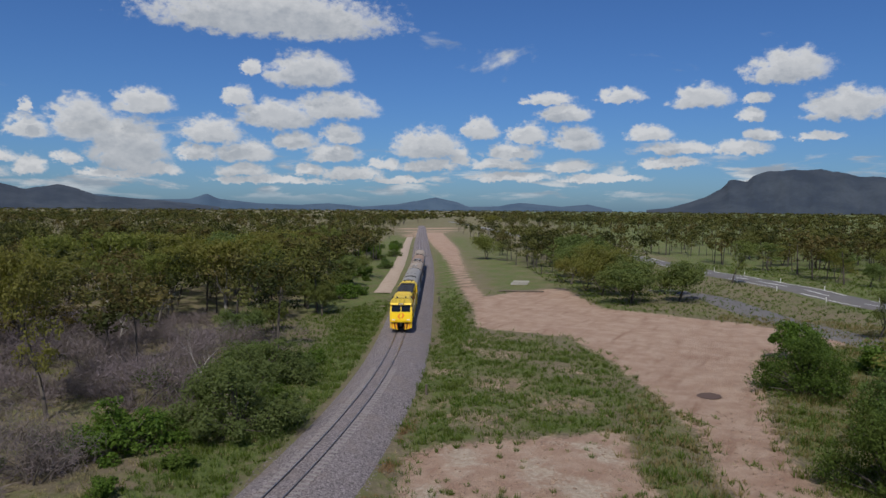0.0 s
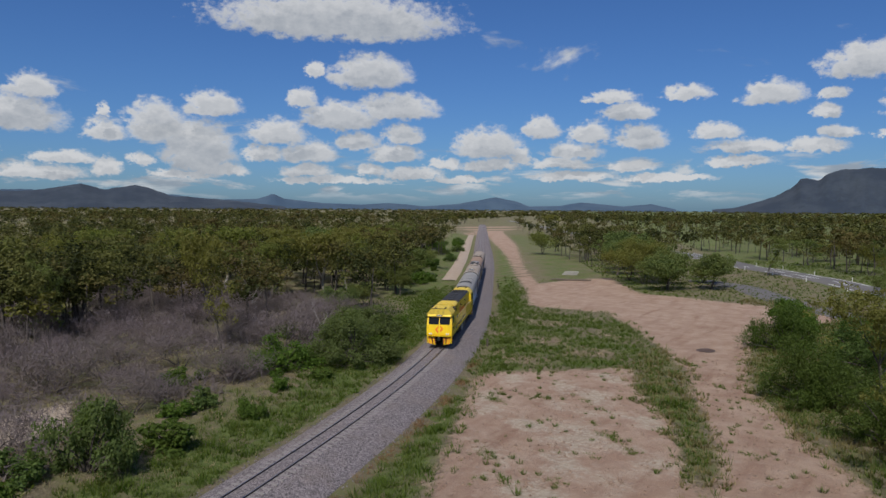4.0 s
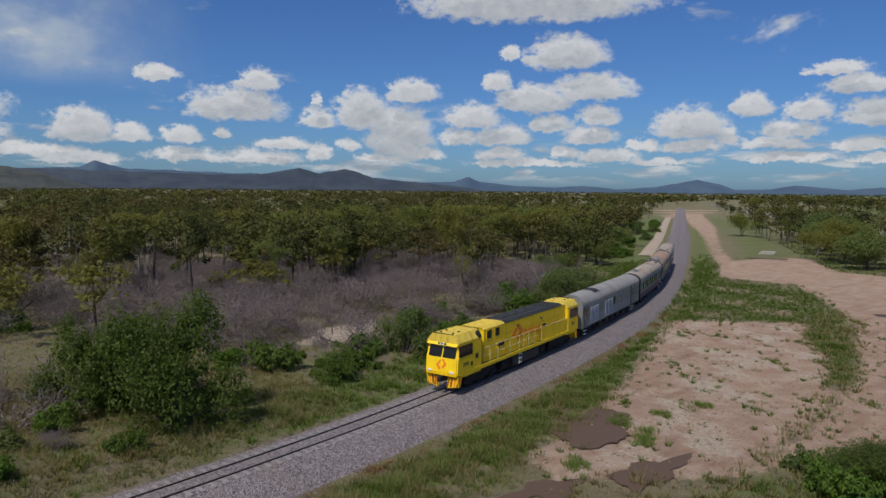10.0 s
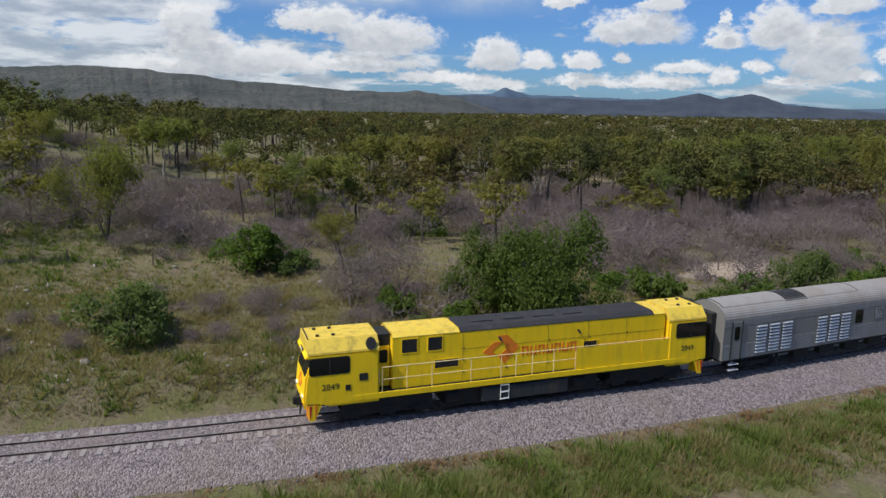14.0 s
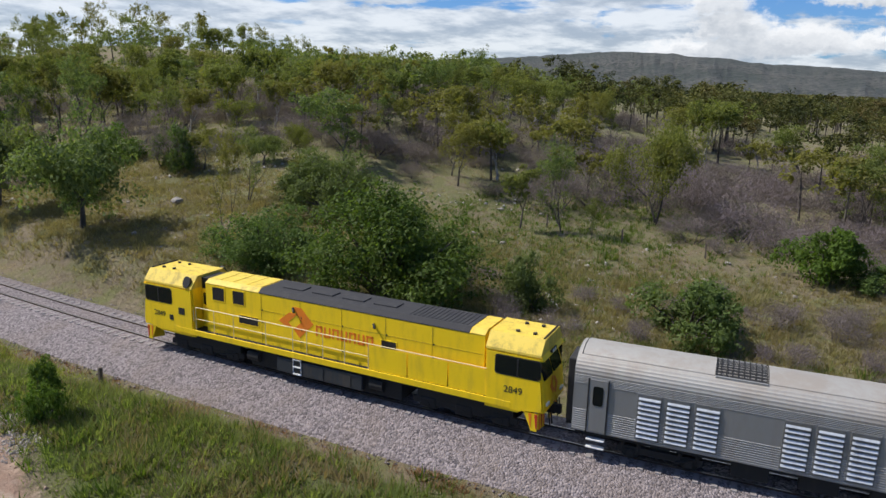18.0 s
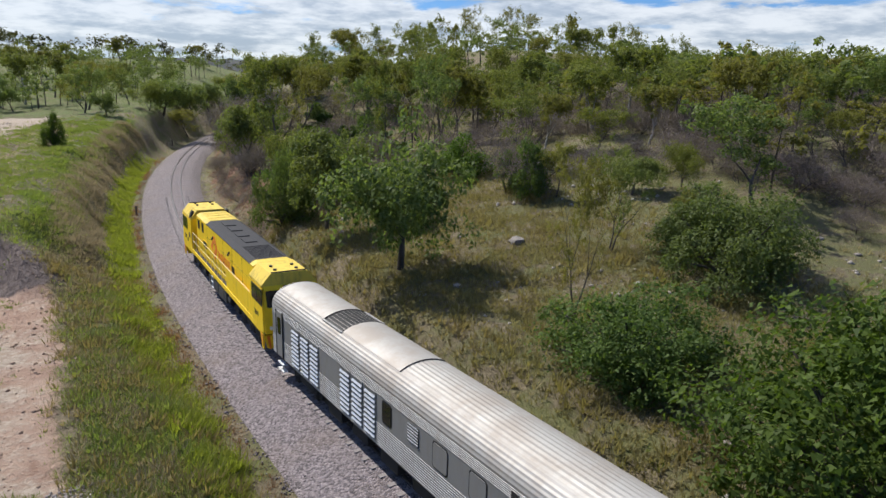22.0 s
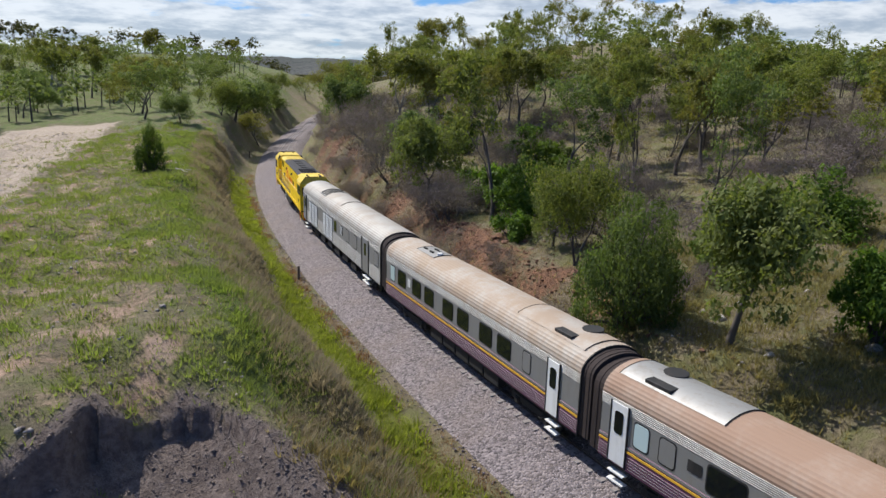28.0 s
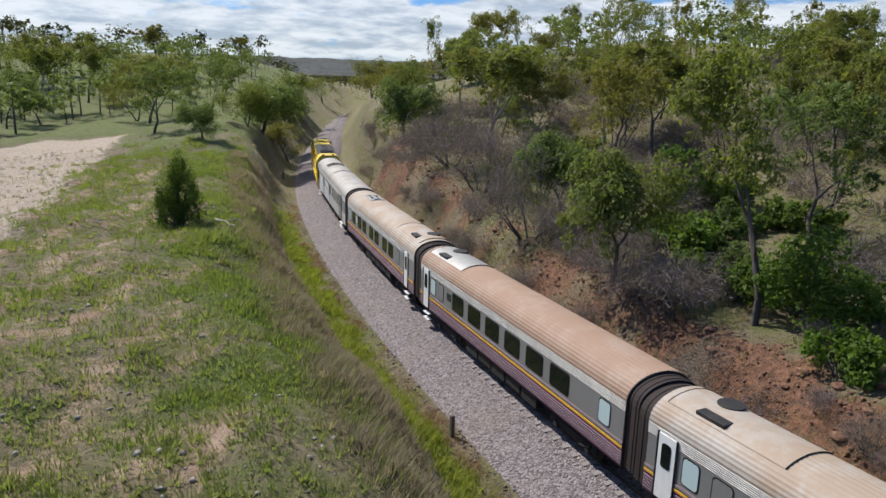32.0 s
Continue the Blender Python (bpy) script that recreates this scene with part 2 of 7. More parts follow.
def leafy(name, a, b, c, through_light=0.42, rough=0.55, tint=(1.5, 1.6, 0.7)):
    """Leaves: two tones per leaf, one per plant, with light coming through."""
    mat, tree, bsdf = material(name, rough)
    leaf = tree.nodes.new("ShaderNodeNewGeometry").outputs["Random Per Island"]
    plant = tree.nodes.new("ShaderNodeObjectInfo").outputs["Random"]
    patch = noise_node(tree, world_place(tree), 0.35, 3, 0.6)
    col = mix_color(tree, ramp(tree, leaf, 0.1, 0.9), a, b)
    col = mix_color(tree, math_node(tree, "MULTIPLY", ramp(tree, math_node(tree, "ADD", plant, patch), 0.6, 1.4), 0.75), col, c)
    tree.links.new(col, bsdf.inputs["Base Color"])
    bsdf.inputs["Specular IOR Level"].default_value = 0.12
    trans = tree.nodes.new("ShaderNodeBsdfTranslucent")
    tree.links.new(mix_color(tree, 1.0, col, tint, "MULTIPLY"), trans.inputs[0])
    both = tree.nodes.new("ShaderNodeMixShader")
    both.inputs[0].default_value = through_light
    tree.links.new(bsdf.outputs[0], both.inputs[1])
    tree.links.new(trans.outputs[0], both.inputs[2])
    tree.links.new(both.outputs[0], tree.nodes["Material Output"].inputs[0])
    return mat


def crown_mix(name, a, b, dark, brown):
    """Leaves of a whole woodland: tones shift from crown to crown."""
    mat, tree, bsdf = material(name, 0.6)
    leaf = tree.nodes.new("ShaderNodeNewGeometry").outputs["Random Per Island"]
    p = world_place(tree)
    col = mix_color(tree, ramp(tree, leaf, 0.0, 1.0), a, b)
    col = mix_color(tree, ramp(tree, noise_node(tree, p, 0.11, 2, 0.5), 0.44, 0.60), col, dark)
    col = mix_color(tree, math_node(tree, "MULTIPLY", ramp(tree, noise_node(tree, p, 0.06, 2, 0.5), 0.50, 0.64), 0.7), col, brown)
    tree.links.new(col, bsdf.inputs["Base Color"])
    bsdf.inputs["Specular IOR Level"].default_value = 0.1
    trans = tree.nodes.new("ShaderNodeBsdfTranslucent")
    tree.links.new(mix_color(tree, 1.0, col, (1.4, 1.4, 0.7), "MULTIPLY"), trans.inputs[0])
    both = tree.nodes.new("ShaderNodeMixShader")
    both.inputs[0].default_value = 0.2
    tree.links.new(bsdf.outputs[0], both.inputs[1])
    tree.links.new(trans.outputs[0], both.inputs[2])
    tree.links.new(both.outputs[0], tree.nodes["Material Output"].inputs[0])
    return mat


def bark(name, a, b):
    mat, tree, bsdf = material(name, 0.9)
    p = object_place(tree)
    n = noise_node(tree, vec_node(tree, "MULTIPLY", p, (3.0, 3.0, 0.7)), 3.0, 6, 0.7)
    tree.links.new(mix_color(tree, ramp(tree, n, 0.35, 0.65), a, b), bsdf.inputs["Base Color"])
    bump(tree, bsdf, n, 0.6, 0.05)
    return mat


EUC = leafy("eucalypt_leaves", (0.100, 0.122, 0.032), (0.200, 0.218, 0.060), (0.176, 0.156, 0.046))
EUC_GREY = leafy("grey_green_leaves", (0.088, 0.126, 0.044), (0.172, 0.214, 0.078), (0.158, 0.168, 0.050))
GREEN = leafy("bush_leaves", (0.060, 0.110, 0.018), (0.120, 0.190, 0.034), (0.090, 0.125, 0.028))
DARK = leafy("dense_shrub_leaves", (0.062, 0.102, 0.028), (0.128, 0.182, 0.054), (0.118, 0.140, 0.052))
# tones lowered to hold the cloud shadow and dark gaps of the woods
FAR = crown_mix("far_wood_leaves", (0.078, 0.084, 0.024), (0.125, 0.126, 0.037), (0.036, 0.044, 0.014), (0.108, 0.080, 0.030))
TWIGS = leafy("bare_twigs", (0.145, 0.116, 0.127), (0.228, 0.186, 0.200), (0.168, 0.140, 0.138), 0.2, 0.9)
GRASS = leafy("green_grass", (0.050, 0.096, 0.013), (0.112, 0.156, 0.027), (0.124, 0.122, 0.038), 0.42)
DEEP = leafy("deep_green_leaves", (0.044, 0.076, 0.015), (0.104, 0.152, 0.032), (0.078, 0.100, 0.024), 0.4)
GRASS_BANK = leafy("mixed_bank_grass", (0.072, 0.146, 0.026), (0.164, 0.246, 0.056), (0.205, 0.215, 0.085), 0.55)
GRASS_YELLOW = leafy("yellow_green_grass", (0.190, 0.225, 0.036), (0.290, 0.310, 0.066), (0.190, 0.215, 0.045), 0.5)
GRASS_DRY = leafy("dry_grass", (0.255, 0.218, 0.118), (0.400, 0.345, 0.205), (0.235, 0.225, 0.100), 0.5, 0.8, (1.2, 1.15, 0.8))
GRASS_BROWN = leafy("brown_seeding_grass", (0.300, 0.245, 0.180), (0.470, 0.405, 0.310), (0.260, 0.235, 0.150), 0.5, 0.8, (1.15, 1.05, 0.85))
GRASS_OLIVE = leafy("olive_tussock_grass", (0.130, 0.140, 0.050), (0.235, 0.225, 0.090), (0.250, 0.190, 0.105), 0.5, 0.8, (1.3, 1.3, 0.75))
GRASS_RUST = leafy("reddish_dry_grass", (0.200, 0.115, 0.062), (0.320, 0.205, 0.110), (0.240, 0.165, 0.070), 0.45, 0.8, (1.2, 1.05, 0.8))
BARK = bark("dark_bark", (0.050, 0.042, 0.035), (0.125, 0.105, 0.088))
BARK_PALE = bark("pale_bark", (0.20, 0.18, 0.155), (0.40, 0.37, 0.33))
YELLOW = painted("yellow_paint", (0.95, 0.64, 0.006), 0.5, amount=0.2)
YELLOW_ROOF = painted("weathered_yellow_roof_paint", (0.72, 0.52, 0.06), 0.6, amount=0.5)
ORANGE = painted("orange_paint", (0.86, 0.23, 0.018), 0.45, amount=0.15)
RED = painted("red_paint", (0.55, 0.035, 0.015), 0.5, amount=0.3)
BELLOWS = painted("dark_brown_bellows", (0.030, 0.020, 0.018), 0.85, amount=0.4, dirt=(0.07, 0.05, 0.04))
BLACK = painted("black_paint", (0.012, 0.012, 0.013), 0.6, amount=0.5, dirt=(0.06, 0.05, 0.045))
SOOT = painted("sooty_roof", (0.022, 0.022, 0.026), 0.8, amount=0.35, dirt=(0.09, 0.085, 0.08))
# underframe and tank colours include the shade of the body's overhang, besides grime
UNDER = painted("grimy_shaded_underframe", (0.012, 0.012, 0.012), 0.8, amount=0.35, dirt=(0.05, 0.042, 0.034))
TANK = painted("blue_grey_tank", (0.024, 0.030, 0.036), 0.5, amount=0.5)
STEEL = painted("stainless_steel", (0.37, 0.365, 0.355), 0.56, 0.6, (0.26, 0.22, 0.18), 0.45)
PANEL = painted("grey_steel_panel", (0.30, 0.297, 0.29), 0.58, 0.55, (0.28, 0.25, 0.22), 0.35)
ROOF = painted("dusty_steel_roof", (0.42, 0.385, 0.345), 0.72, 0.15, (0.36, 0.27, 0.195), 0.9, 0.3, 0.45, 0.8)
ROOF_VAN = painted("bare_steel_roof", (0.40, 0.385, 0.36), 0.62, 0.4, (0.33, 0.29, 0.25), 0.8, 0.3, 0.5, 0.85)
ROOF_RUST = painted("rust_dusted_roof", (0.37, 0.275, 0.212), 0.75, 0.05, (0.32, 0.208, 0.145), 1.0, 0.3, 0.42, 0.75)
PURPLE = painted("maroon_band", (0.150, 0.048, 0.098), 0.5, 0.1, amount=0.3)
GOLD = painted("gold_line", (0.75, 0.42, 0.045), 0.4, amount=0.2)
WHITE = painted("white_paint", (0.78, 0.78, 0.76), 0.45, amount=0.2)
RAILING = painted("pale_handrail_paint", (0.80, 0.66, 0.34), 0.45, amount=0.2)
GLASS, _t, _b = material("dark_window_glass", 0.06)
_b.inputs["Base Color"].default_value = (0.008, 0.010, 0.012, 1)
_b.inputs["Specular IOR Level"].default_value = 0.35
BLIND, _t, _b = material("frosted_window", 0.12)
_b.inputs["Base Color"].default_value = (0.50, 0.62, 0.62, 1)
PALE_TRACK = painted("pale_track_dirt", (0.42, 0.33, 0.26), 0.95, amount=0.8, dirt=(0.28, 0.20, 0.14), scale=0.4)
CONCRETE = painted("concrete", (0.42, 0.40, 0.37), 0.85, amount=0.5, scale=3)
WOOD = painted("grey_timber", (0.13, 0.105, 0.085), 0.85, amount=0.4, scale=4)
LAMP, _t, _b = material("headlamp_glass", 0.1)
_b.inputs["Base Color"].default_value = (0.8, 0.8, 0.75, 1)
MUD, _t, _b = material("muddy_water", 0.5)
_b.inputs["Base Color"].default_value = (0.112, 0.072, 0.050, 1)
_b.inputs["Specular IOR Level"].default_value = 0.15


def ground_material():
    mat, tree, bsdf = material("ground_cover", 0.95)
    p = world_place(tree)
    att = tree.nodes.new("ShaderNodeAttribute")
    att.attribute_name = "cover"
    dirt, green, red = (tree.nodes.new("ShaderNodeSeparateColor"), None, None)
    tree.links.new(att.outputs["Color"], dirt.inputs[0])
    m_dirt, m_green, m_red = dirt.outputs
    att2 = tree.nodes.new("ShaderNodeAttribute")
    att2.attribute_name = "soil"
    s2 = tree.nodes.new("ShaderNodeSeparateColor")
    tree.links.new(att2.outputs["Color"], s2.inputs[0])
    m_dark, m_pale, m_yellow = s2.outputs
    big, mid = noise_node(tree, p, 0.06, 4, 0.6), noise_node(tree, p, 0.5, 5, 0.65)
    fine, grit = noise_node(tree, p, 3.0, 6, 0.7), noise_node(tree, p, 16.0, 4, 0.7)
    edge = math_node(tree, "ADD", math_node(tree, "MULTIPLY_ADD", mid, 0.9, -0.45), math_node(tree, "MULTIPLY_ADD", fine, 0.7, -0.35))

    def zone(mask, sharp=0.18):
        return ramp(tree, math_node(tree, "ADD", mask, edge), 0.5 - sharp, 0.5 + sharp)
    # dry woodland floor
    col = mix_color(tree, ramp(tree, fine, 0.3, 0.7), (0.125, 0.101, 0.061), (0.248, 0.202, 0.124))
    col = mix_color(tree, ramp(tree, mid, 0.42, 0.60), col, (0.150, 0.152, 0.055))
    col = mix_color(tree, math_node(tree, "MULTIPLY", ramp(tree, big, 0.52, 0.68), 0.5), col, (0.230, 0.170, 0.110))
    g = mix_color(tree, ramp(tree, fine, 0.35, 0.65), (0.080, 0.116, 0.020), (0.142, 0.175, 0.042))
    g = mix_color(tree, math_node(tree, "MULTIPLY", ramp(tree, mid, 0.46, 0.62), 0.75), g, (0.165, 0.135, 0.075))
    col = mix_color(tree, zone(m_green), col, g)
    yel = mix_color(tree, ramp(tree, fine, 0.35, 0.65), (0.170, 0.185, 0.030), (0.240, 0.245, 0.060))
    col = mix_color(tree, zone(m_yellow), col, yel)
    d = mix_color(tree, ramp(tree, mid, 0.3, 0.7), (0.365, 0.232, 0.165), (0.480, 0.345, 0.258))
    d = mix_color(tree, ramp(tree, noise_node(tree, vec_node(tree, "MULTIPLY", p, (0.9, 0.16, 1.0)), 0.8, 5, 0.6), 0.5, 0.75), d, (0.290, 0.170, 0.115))
    d = mix_color(tree, math_node(tree, "MULTIPLY", ramp(tree, grit, 0.45, 0.7), 0.45), d, (0.20, 0.13, 0.09))
    d = mix_color(tree, math_node(tree, "MULTIPLY", ramp(tree, noise_node(tree, p, 1.1, 6, 0.75), 0.54, 0.70), 0.55), d, (0.46, 0.36, 0.28))
    col = mix_color(tree, zone(m_dirt), col, d)
    r = mix_color(tree, ramp(tree, fine, 0.35, 0.65), (0.120, 0.062, 0.038), (0.270, 0.135, 0.075))
    col = mix_color(tree, zone(m_red), col, r)
    k = mix_color(tree, ramp(tree, fine, 0.35, 0.65), (0.115, 0.086, 0.074), (0.215, 0.170, 0.148))
    col = mix_color(tree, zone(m_dark), col, k)
    pale = mix_color(tree, ramp(tree, fine, 0.35, 0.65), (0.380, 0.300, 0.225), (0.520, 0.430, 0.340))
    col = mix_color(tree, zone(m_pale), col, pale)
    tree.links.new(col, bsdf.inputs["Base Color"])
    bump(tree, bsdf, math_node(tree, "MULTIPLY_ADD", grit, 0.35, fine), 0.9, 0.30)
    return mat


def ballast_material():
    mat, tree, bsdf = material("ballast_stone", 0.9)
    p = world_place(tree)
    vor = tree.nodes.new("ShaderNodeTexVoronoi")
    vor.inputs["Scale"].default_value = 11.5
    tree.links.new(p, vor.inputs["Vector"])
    tone = tree.nodes.new("ShaderNodeSeparateColor")
    tree.links.new(vor.outputs["Color"], tone.inputs[0])
    big = noise_node(tree, p, 0.35, 4, 0.6)
    col = mix_color(tree, tone.outputs[0], (0.085, 0.072, 0.076), (0.335, 0.288, 0.292))
    col = mix_color(tree, math_node(tree, "MULTIPLY", ramp(tree, big, 0.45, 0.7), 0.35), col, (0.220, 0.170, 0.140))
    tree.links.new(col, bsdf.inputs["Base Color"])
    bump(tree, bsdf, math_node(tree, "SUBTRACT", 0.6, vor.outputs["Distance"]), 0.9, 0.10)
    return mat


def asphalt_material():
    mat, tree, bsdf = material("worn_asphalt", 0.85)
    p = world_place(tree)
    n, f = noise_node(tree, p, 0.4, 5, 0.6), noise_node(tree, p, 20, 3, 0.7)
    col = mix_color(tree, n, (0.105, 0.098, 0.098), (0.200, 0.185, 0.178))
    tree.links.new(mix_color(tree, math_node(tree, "MULTIPLY", f, 0.3), col, (0.07, 0.066, 0.066)), bsdf.inputs["Base Color"])
    bump(tree, bsdf, f, 0.4, 0.02)
    return mat


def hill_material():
    mat, tree, bsdf = material("haze_tinted_hills", 1.0)
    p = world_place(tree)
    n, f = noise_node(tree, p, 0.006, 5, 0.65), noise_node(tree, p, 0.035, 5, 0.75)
    # dark blue-grey tones carry the aerial haze over the wooded slopes
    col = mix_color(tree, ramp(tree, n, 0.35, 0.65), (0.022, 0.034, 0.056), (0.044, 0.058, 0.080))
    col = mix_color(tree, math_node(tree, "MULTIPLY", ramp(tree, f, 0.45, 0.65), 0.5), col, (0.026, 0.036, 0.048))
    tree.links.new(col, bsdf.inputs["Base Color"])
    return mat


def scrub_hill_material():
    """Scrubby ridge: grey-olive slopes flecked with tree crowns and paler stony ground."""
    mat, tree, bsdf = material("scrubby_ridge", 1.0)
    p = world_place(tree)
    flat = vec_node(tree, "MULTIPLY", p, (1.0, 1.0, 2.5))
    n, f = noise_node(tree, flat, 0.004, 5, 0.65), noise_node(tree, flat, 0.055, 4, 0.75)
    col = mix_color(tree, ramp(tree, n, 0.35, 0.65), (0.040, 0.048, 0.044), (0.082, 0.080, 0.074))
    col = mix_color(tree, ramp(tree, f, 0.46, 0.58), col, (0.022, 0.030, 0.027))
    tree.links.new(col, bsdf.inputs["Base Color"])
    bump(tree, bsdf, n, 0.8, 60.0)
    return mat


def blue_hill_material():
    mat, tree, bsdf = material("haze_blue_distant_hills", 1.0)
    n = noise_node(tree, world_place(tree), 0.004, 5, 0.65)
    # the farthest range gets its haze as a pale blue base colour
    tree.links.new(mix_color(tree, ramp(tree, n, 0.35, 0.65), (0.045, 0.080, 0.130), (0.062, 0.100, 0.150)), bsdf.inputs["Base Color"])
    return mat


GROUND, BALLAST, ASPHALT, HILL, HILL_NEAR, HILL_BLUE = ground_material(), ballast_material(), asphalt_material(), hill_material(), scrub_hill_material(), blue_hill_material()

# ---- mesh helpers ----


def part(name, bm, mat, parent=None, label=""):
    """Links a bmesh as one mesh object, under a thing or a part."""
    me = bpy.data.meshes.new(name)
    bm.normal_update()
    bm.to_mesh(me)
    bm.free()
    for m in (mat if isinstance(mat, (list, tuple)) else (mat,)):
        me.materials.append(m)
    ob = new(name, me)
    if parent is not None:
        ob.parent = parent
    if label:
        tagged(ob, label)
    return ob


def mesh_object(name, verts, faces, mat, parent=None, smooth=False):
    """One mesh object from arrays: verts (n, 3) and faces (m, k)."""
    verts, faces = np.asarray(verts, np.float32), np.asarray(faces, np.int32)
    me = bpy.data.meshes.new(name)
    n, k = faces.shape
    me.vertices.add(len(verts))
    me.vertices.foreach_set("co", verts.ravel())
    me.loops.add(n * k)
    me.loops.foreach_set("vertex_index", faces.ravel())
    me.polygons.add(n)
    me.polygons.foreach_set("loop_start", np.arange(0, n * k, k, dtype=np.int32))
    if smooth:
        me.polygons.foreach_set("use_smooth", np.ones(n, bool))
    me.update()
    me.validate()
    me.materials.append(mat)
    ob = new(name, me)
    if parent is not None:
        ob.parent = parent
    return ob


def box(bm, x0, x1, y0, y1, z0, z1, bevel=0.0):
    geo = bmesh.ops.create_cube(bm, size=1.0, matrix=Matrix.LocRotScale(((x0 + x1) / 2, (y0 + y1) / 2, (z0 + z1) / 2), None, (abs(x1 - x0), abs(y1 - y0), abs(z1 - z0))))
    if bevel:
        edges = list({e for v in geo["verts"] for e in v.link_edges})
        bmesh.ops.bevel(bm, geom=edges, offset=bevel, segments=2, affect="EDGES", profile=0.5)
    return bm


def boxes(*rows, bevel=0.0):
    bm = bmesh.new()
    for r in rows:
        box(bm, *r, bevel=bevel)
    return bm


def rod(bm, a, b, r, sides=8, r2=None):
    a, b = Vector(a), Vector(b)
    q = (b - a).to_track_quat("Z", "Y")
    m = Matrix.Translation((a + b) / 2) @ q.to_matrix().to_4x4()
    bmesh.ops.create_cone(bm, cap_ends=True, segments=sides, radius1=r, radius2=r if r2 is None else r2, depth=(b - a).length, matrix=m)
    return bm


def prism(bm, outline, axis, lo, hi):
    """An outline in the two other axes (in order), drawn out along axis from lo to hi."""
    def at(p, h):
        p = list(p)
        p.insert(axis, h)
        return p
    a = [bm.verts.new(at(p, lo)) for p in outline]
    b = [bm.verts.new(at(p, hi)) for p in outline]
    n = len(outline)
    for i in range(n):
        bm.faces.new((a[i], a[(i + 1) % n], b[(i + 1) % n], b[i]))
    bm.faces.new(a[::-1])
    bm.faces.new(b)
    bmesh.ops.recalc_face_normals(bm, faces=bm.faces)
    return bm


def round_rect(w, h, r, n=4):
    pts = []
    for cx, cy, a0 in ((w / 2 - r, h / 2 - r, 0), (-w / 2 + r, h / 2 - r, 90), (-w / 2 + r, -h / 2 + r, 180), (w / 2 - r, -h / 2 + r, 270)):
        for i in range(n + 1):
            a = radians(a0 + 90 * i / n)
            pts.append((cx + r * math.cos(a), cy + r * math.sin(a)))
    return pts


# ---- the line of the track ----
TRACK = [(700, -408.0), (400, -233.0), (250, -145.8), (150, -88.0), (90, -54.9), (60, -39.0), (30, -26.6), (10, -20.5), (-10, -15.5), (-30, -12.0), (-50, -9.7), (-70, -8.4), (-90, -8.3), (-110, -9.4), (-130, -11.95),
         (-150, -15.6), (-170, -20.6), (-190, -26.9), (-210, -34.5), (-240, -48.1), (-280, -68.2), (-340, -98.4), (-520, -190.0)]
RAIL_Z = [(700, 0.0), (400, -0.05), (0, -0.1), (-60, 0.1), (-110, 0.45), (-160, 0.7), (-280, 1.0), (-520, 1.3)]


def spline(knots, q):
    k = np.array(sorted(knots), float)
    xs, vs = k[:, 0], k[:, 1]
    n, h = len(xs), np.diff(k[:, 0])
    a, b = np.eye(n), np.zeros(n)
    for i in range(1, n - 1):
        a[i, i - 1:i + 2] = h[i - 1], 2 * (h[i - 1] + h[i]), h[i]
        b[i] = 6 * ((vs[i + 1] - vs[i]) / h[i] - (vs[i] - vs[i - 1]) / h[i - 1])
    m = np.linalg.solve(a, b)
    i = np.clip(np.searchsorted(xs, q) - 1, 0, n - 2)
    d, e, w = q - xs[i], xs[i + 1] - q, h[i]
    return m[i] * e ** 3 / 6 / w + m[i + 1] * d ** 3 / 6 / w + (vs[i] / w - m[i] * w / 6) * e + (vs[i + 1] / w - m[i + 1] * w / 6) * d


TY = np.arange(-510.0, 690.01, 0.5)
TX = spline(TRACK, TY)
TZ = np.interp(TY, *np.array(sorted(RAIL_Z)).T)
SLOPE = np.gradient(TX, TY)
_len = np.concatenate([[0], np.cumsum(np.hypot(np.diff(TX), np.diff(TY)))])
TS = np.interp(0.0, TY, _len) - _len          # metres along the line, growing towards -y


def on_track(s):
    """Place on the rail tops' centre line s metres along."""
    y = float(np.interp(-s, -TS, TY))
    return Vector((float(np.interp(y, TY, TX)), y, float(np.interp(y, TY, TZ))))


def beside(s, off, dz=0.0):
    """A place off metres to the camera's side (+x) of the line."""
    p, q = on_track(s), on_track(s + 0.5)
    d = (q - p).normalized()
    return p + Vector((-d.y, d.x, 0)) * off + Vector((0, 0, dz))


# ---- the lie of the land ----
def smooth(a, b, v):
    t = np.clip((v - a) / (b - a), 0, 1)
    return t * t * (3 - 2 * t)


def waves(x, y, scale, seed=0):
    """Cheap smooth unevenness, about -1 to 1."""
    r = np.random.RandomState(seed)
    out = 0
    for i in range(5):
        a, f, ph = r.uniform(0, 6.28), r.uniform(0.6, 1.9) / scale, r.uniform(0, 6.28)
        out = out + np.sin((x * np.cos(a) + y * np.sin(a)) * f * 6.28 + ph)
    return out / 3.2


def offset(x, y):
    cx, sl = np.interp(y, TY, TX), np.interp(y, TY, SLOPE)
    return (x - cx) / np.sqrt(1 + sl * sl)


def bell(x, y, cx, cy, sx, sy, turn=0.0):
    c, s = math.cos(radians(turn)), math.sin(radians(turn))
    u, v = (x - cx) * c + (y - cy) * s, -(x - cx) * s + (y - cy) * c
    return np.exp(-0.5 * ((u / sx) ** 2 + (v / sy) ** 2))


LIP = np.array([(-5, -104.0), (0.3, -107.3), (1.3, -109.4), (2.8, -110.0), (3.45, -111.3), (3.85, -112.2), (4.8, -113.0), (5.6, -112.85), (6.5, -112.7), (7.35, -112.4), (7.75, -112.8), (8.45, -111.7), (9.35, -111.4), (10.2, -111.6), (15.0, -111.0), (25, -111.0)]).T


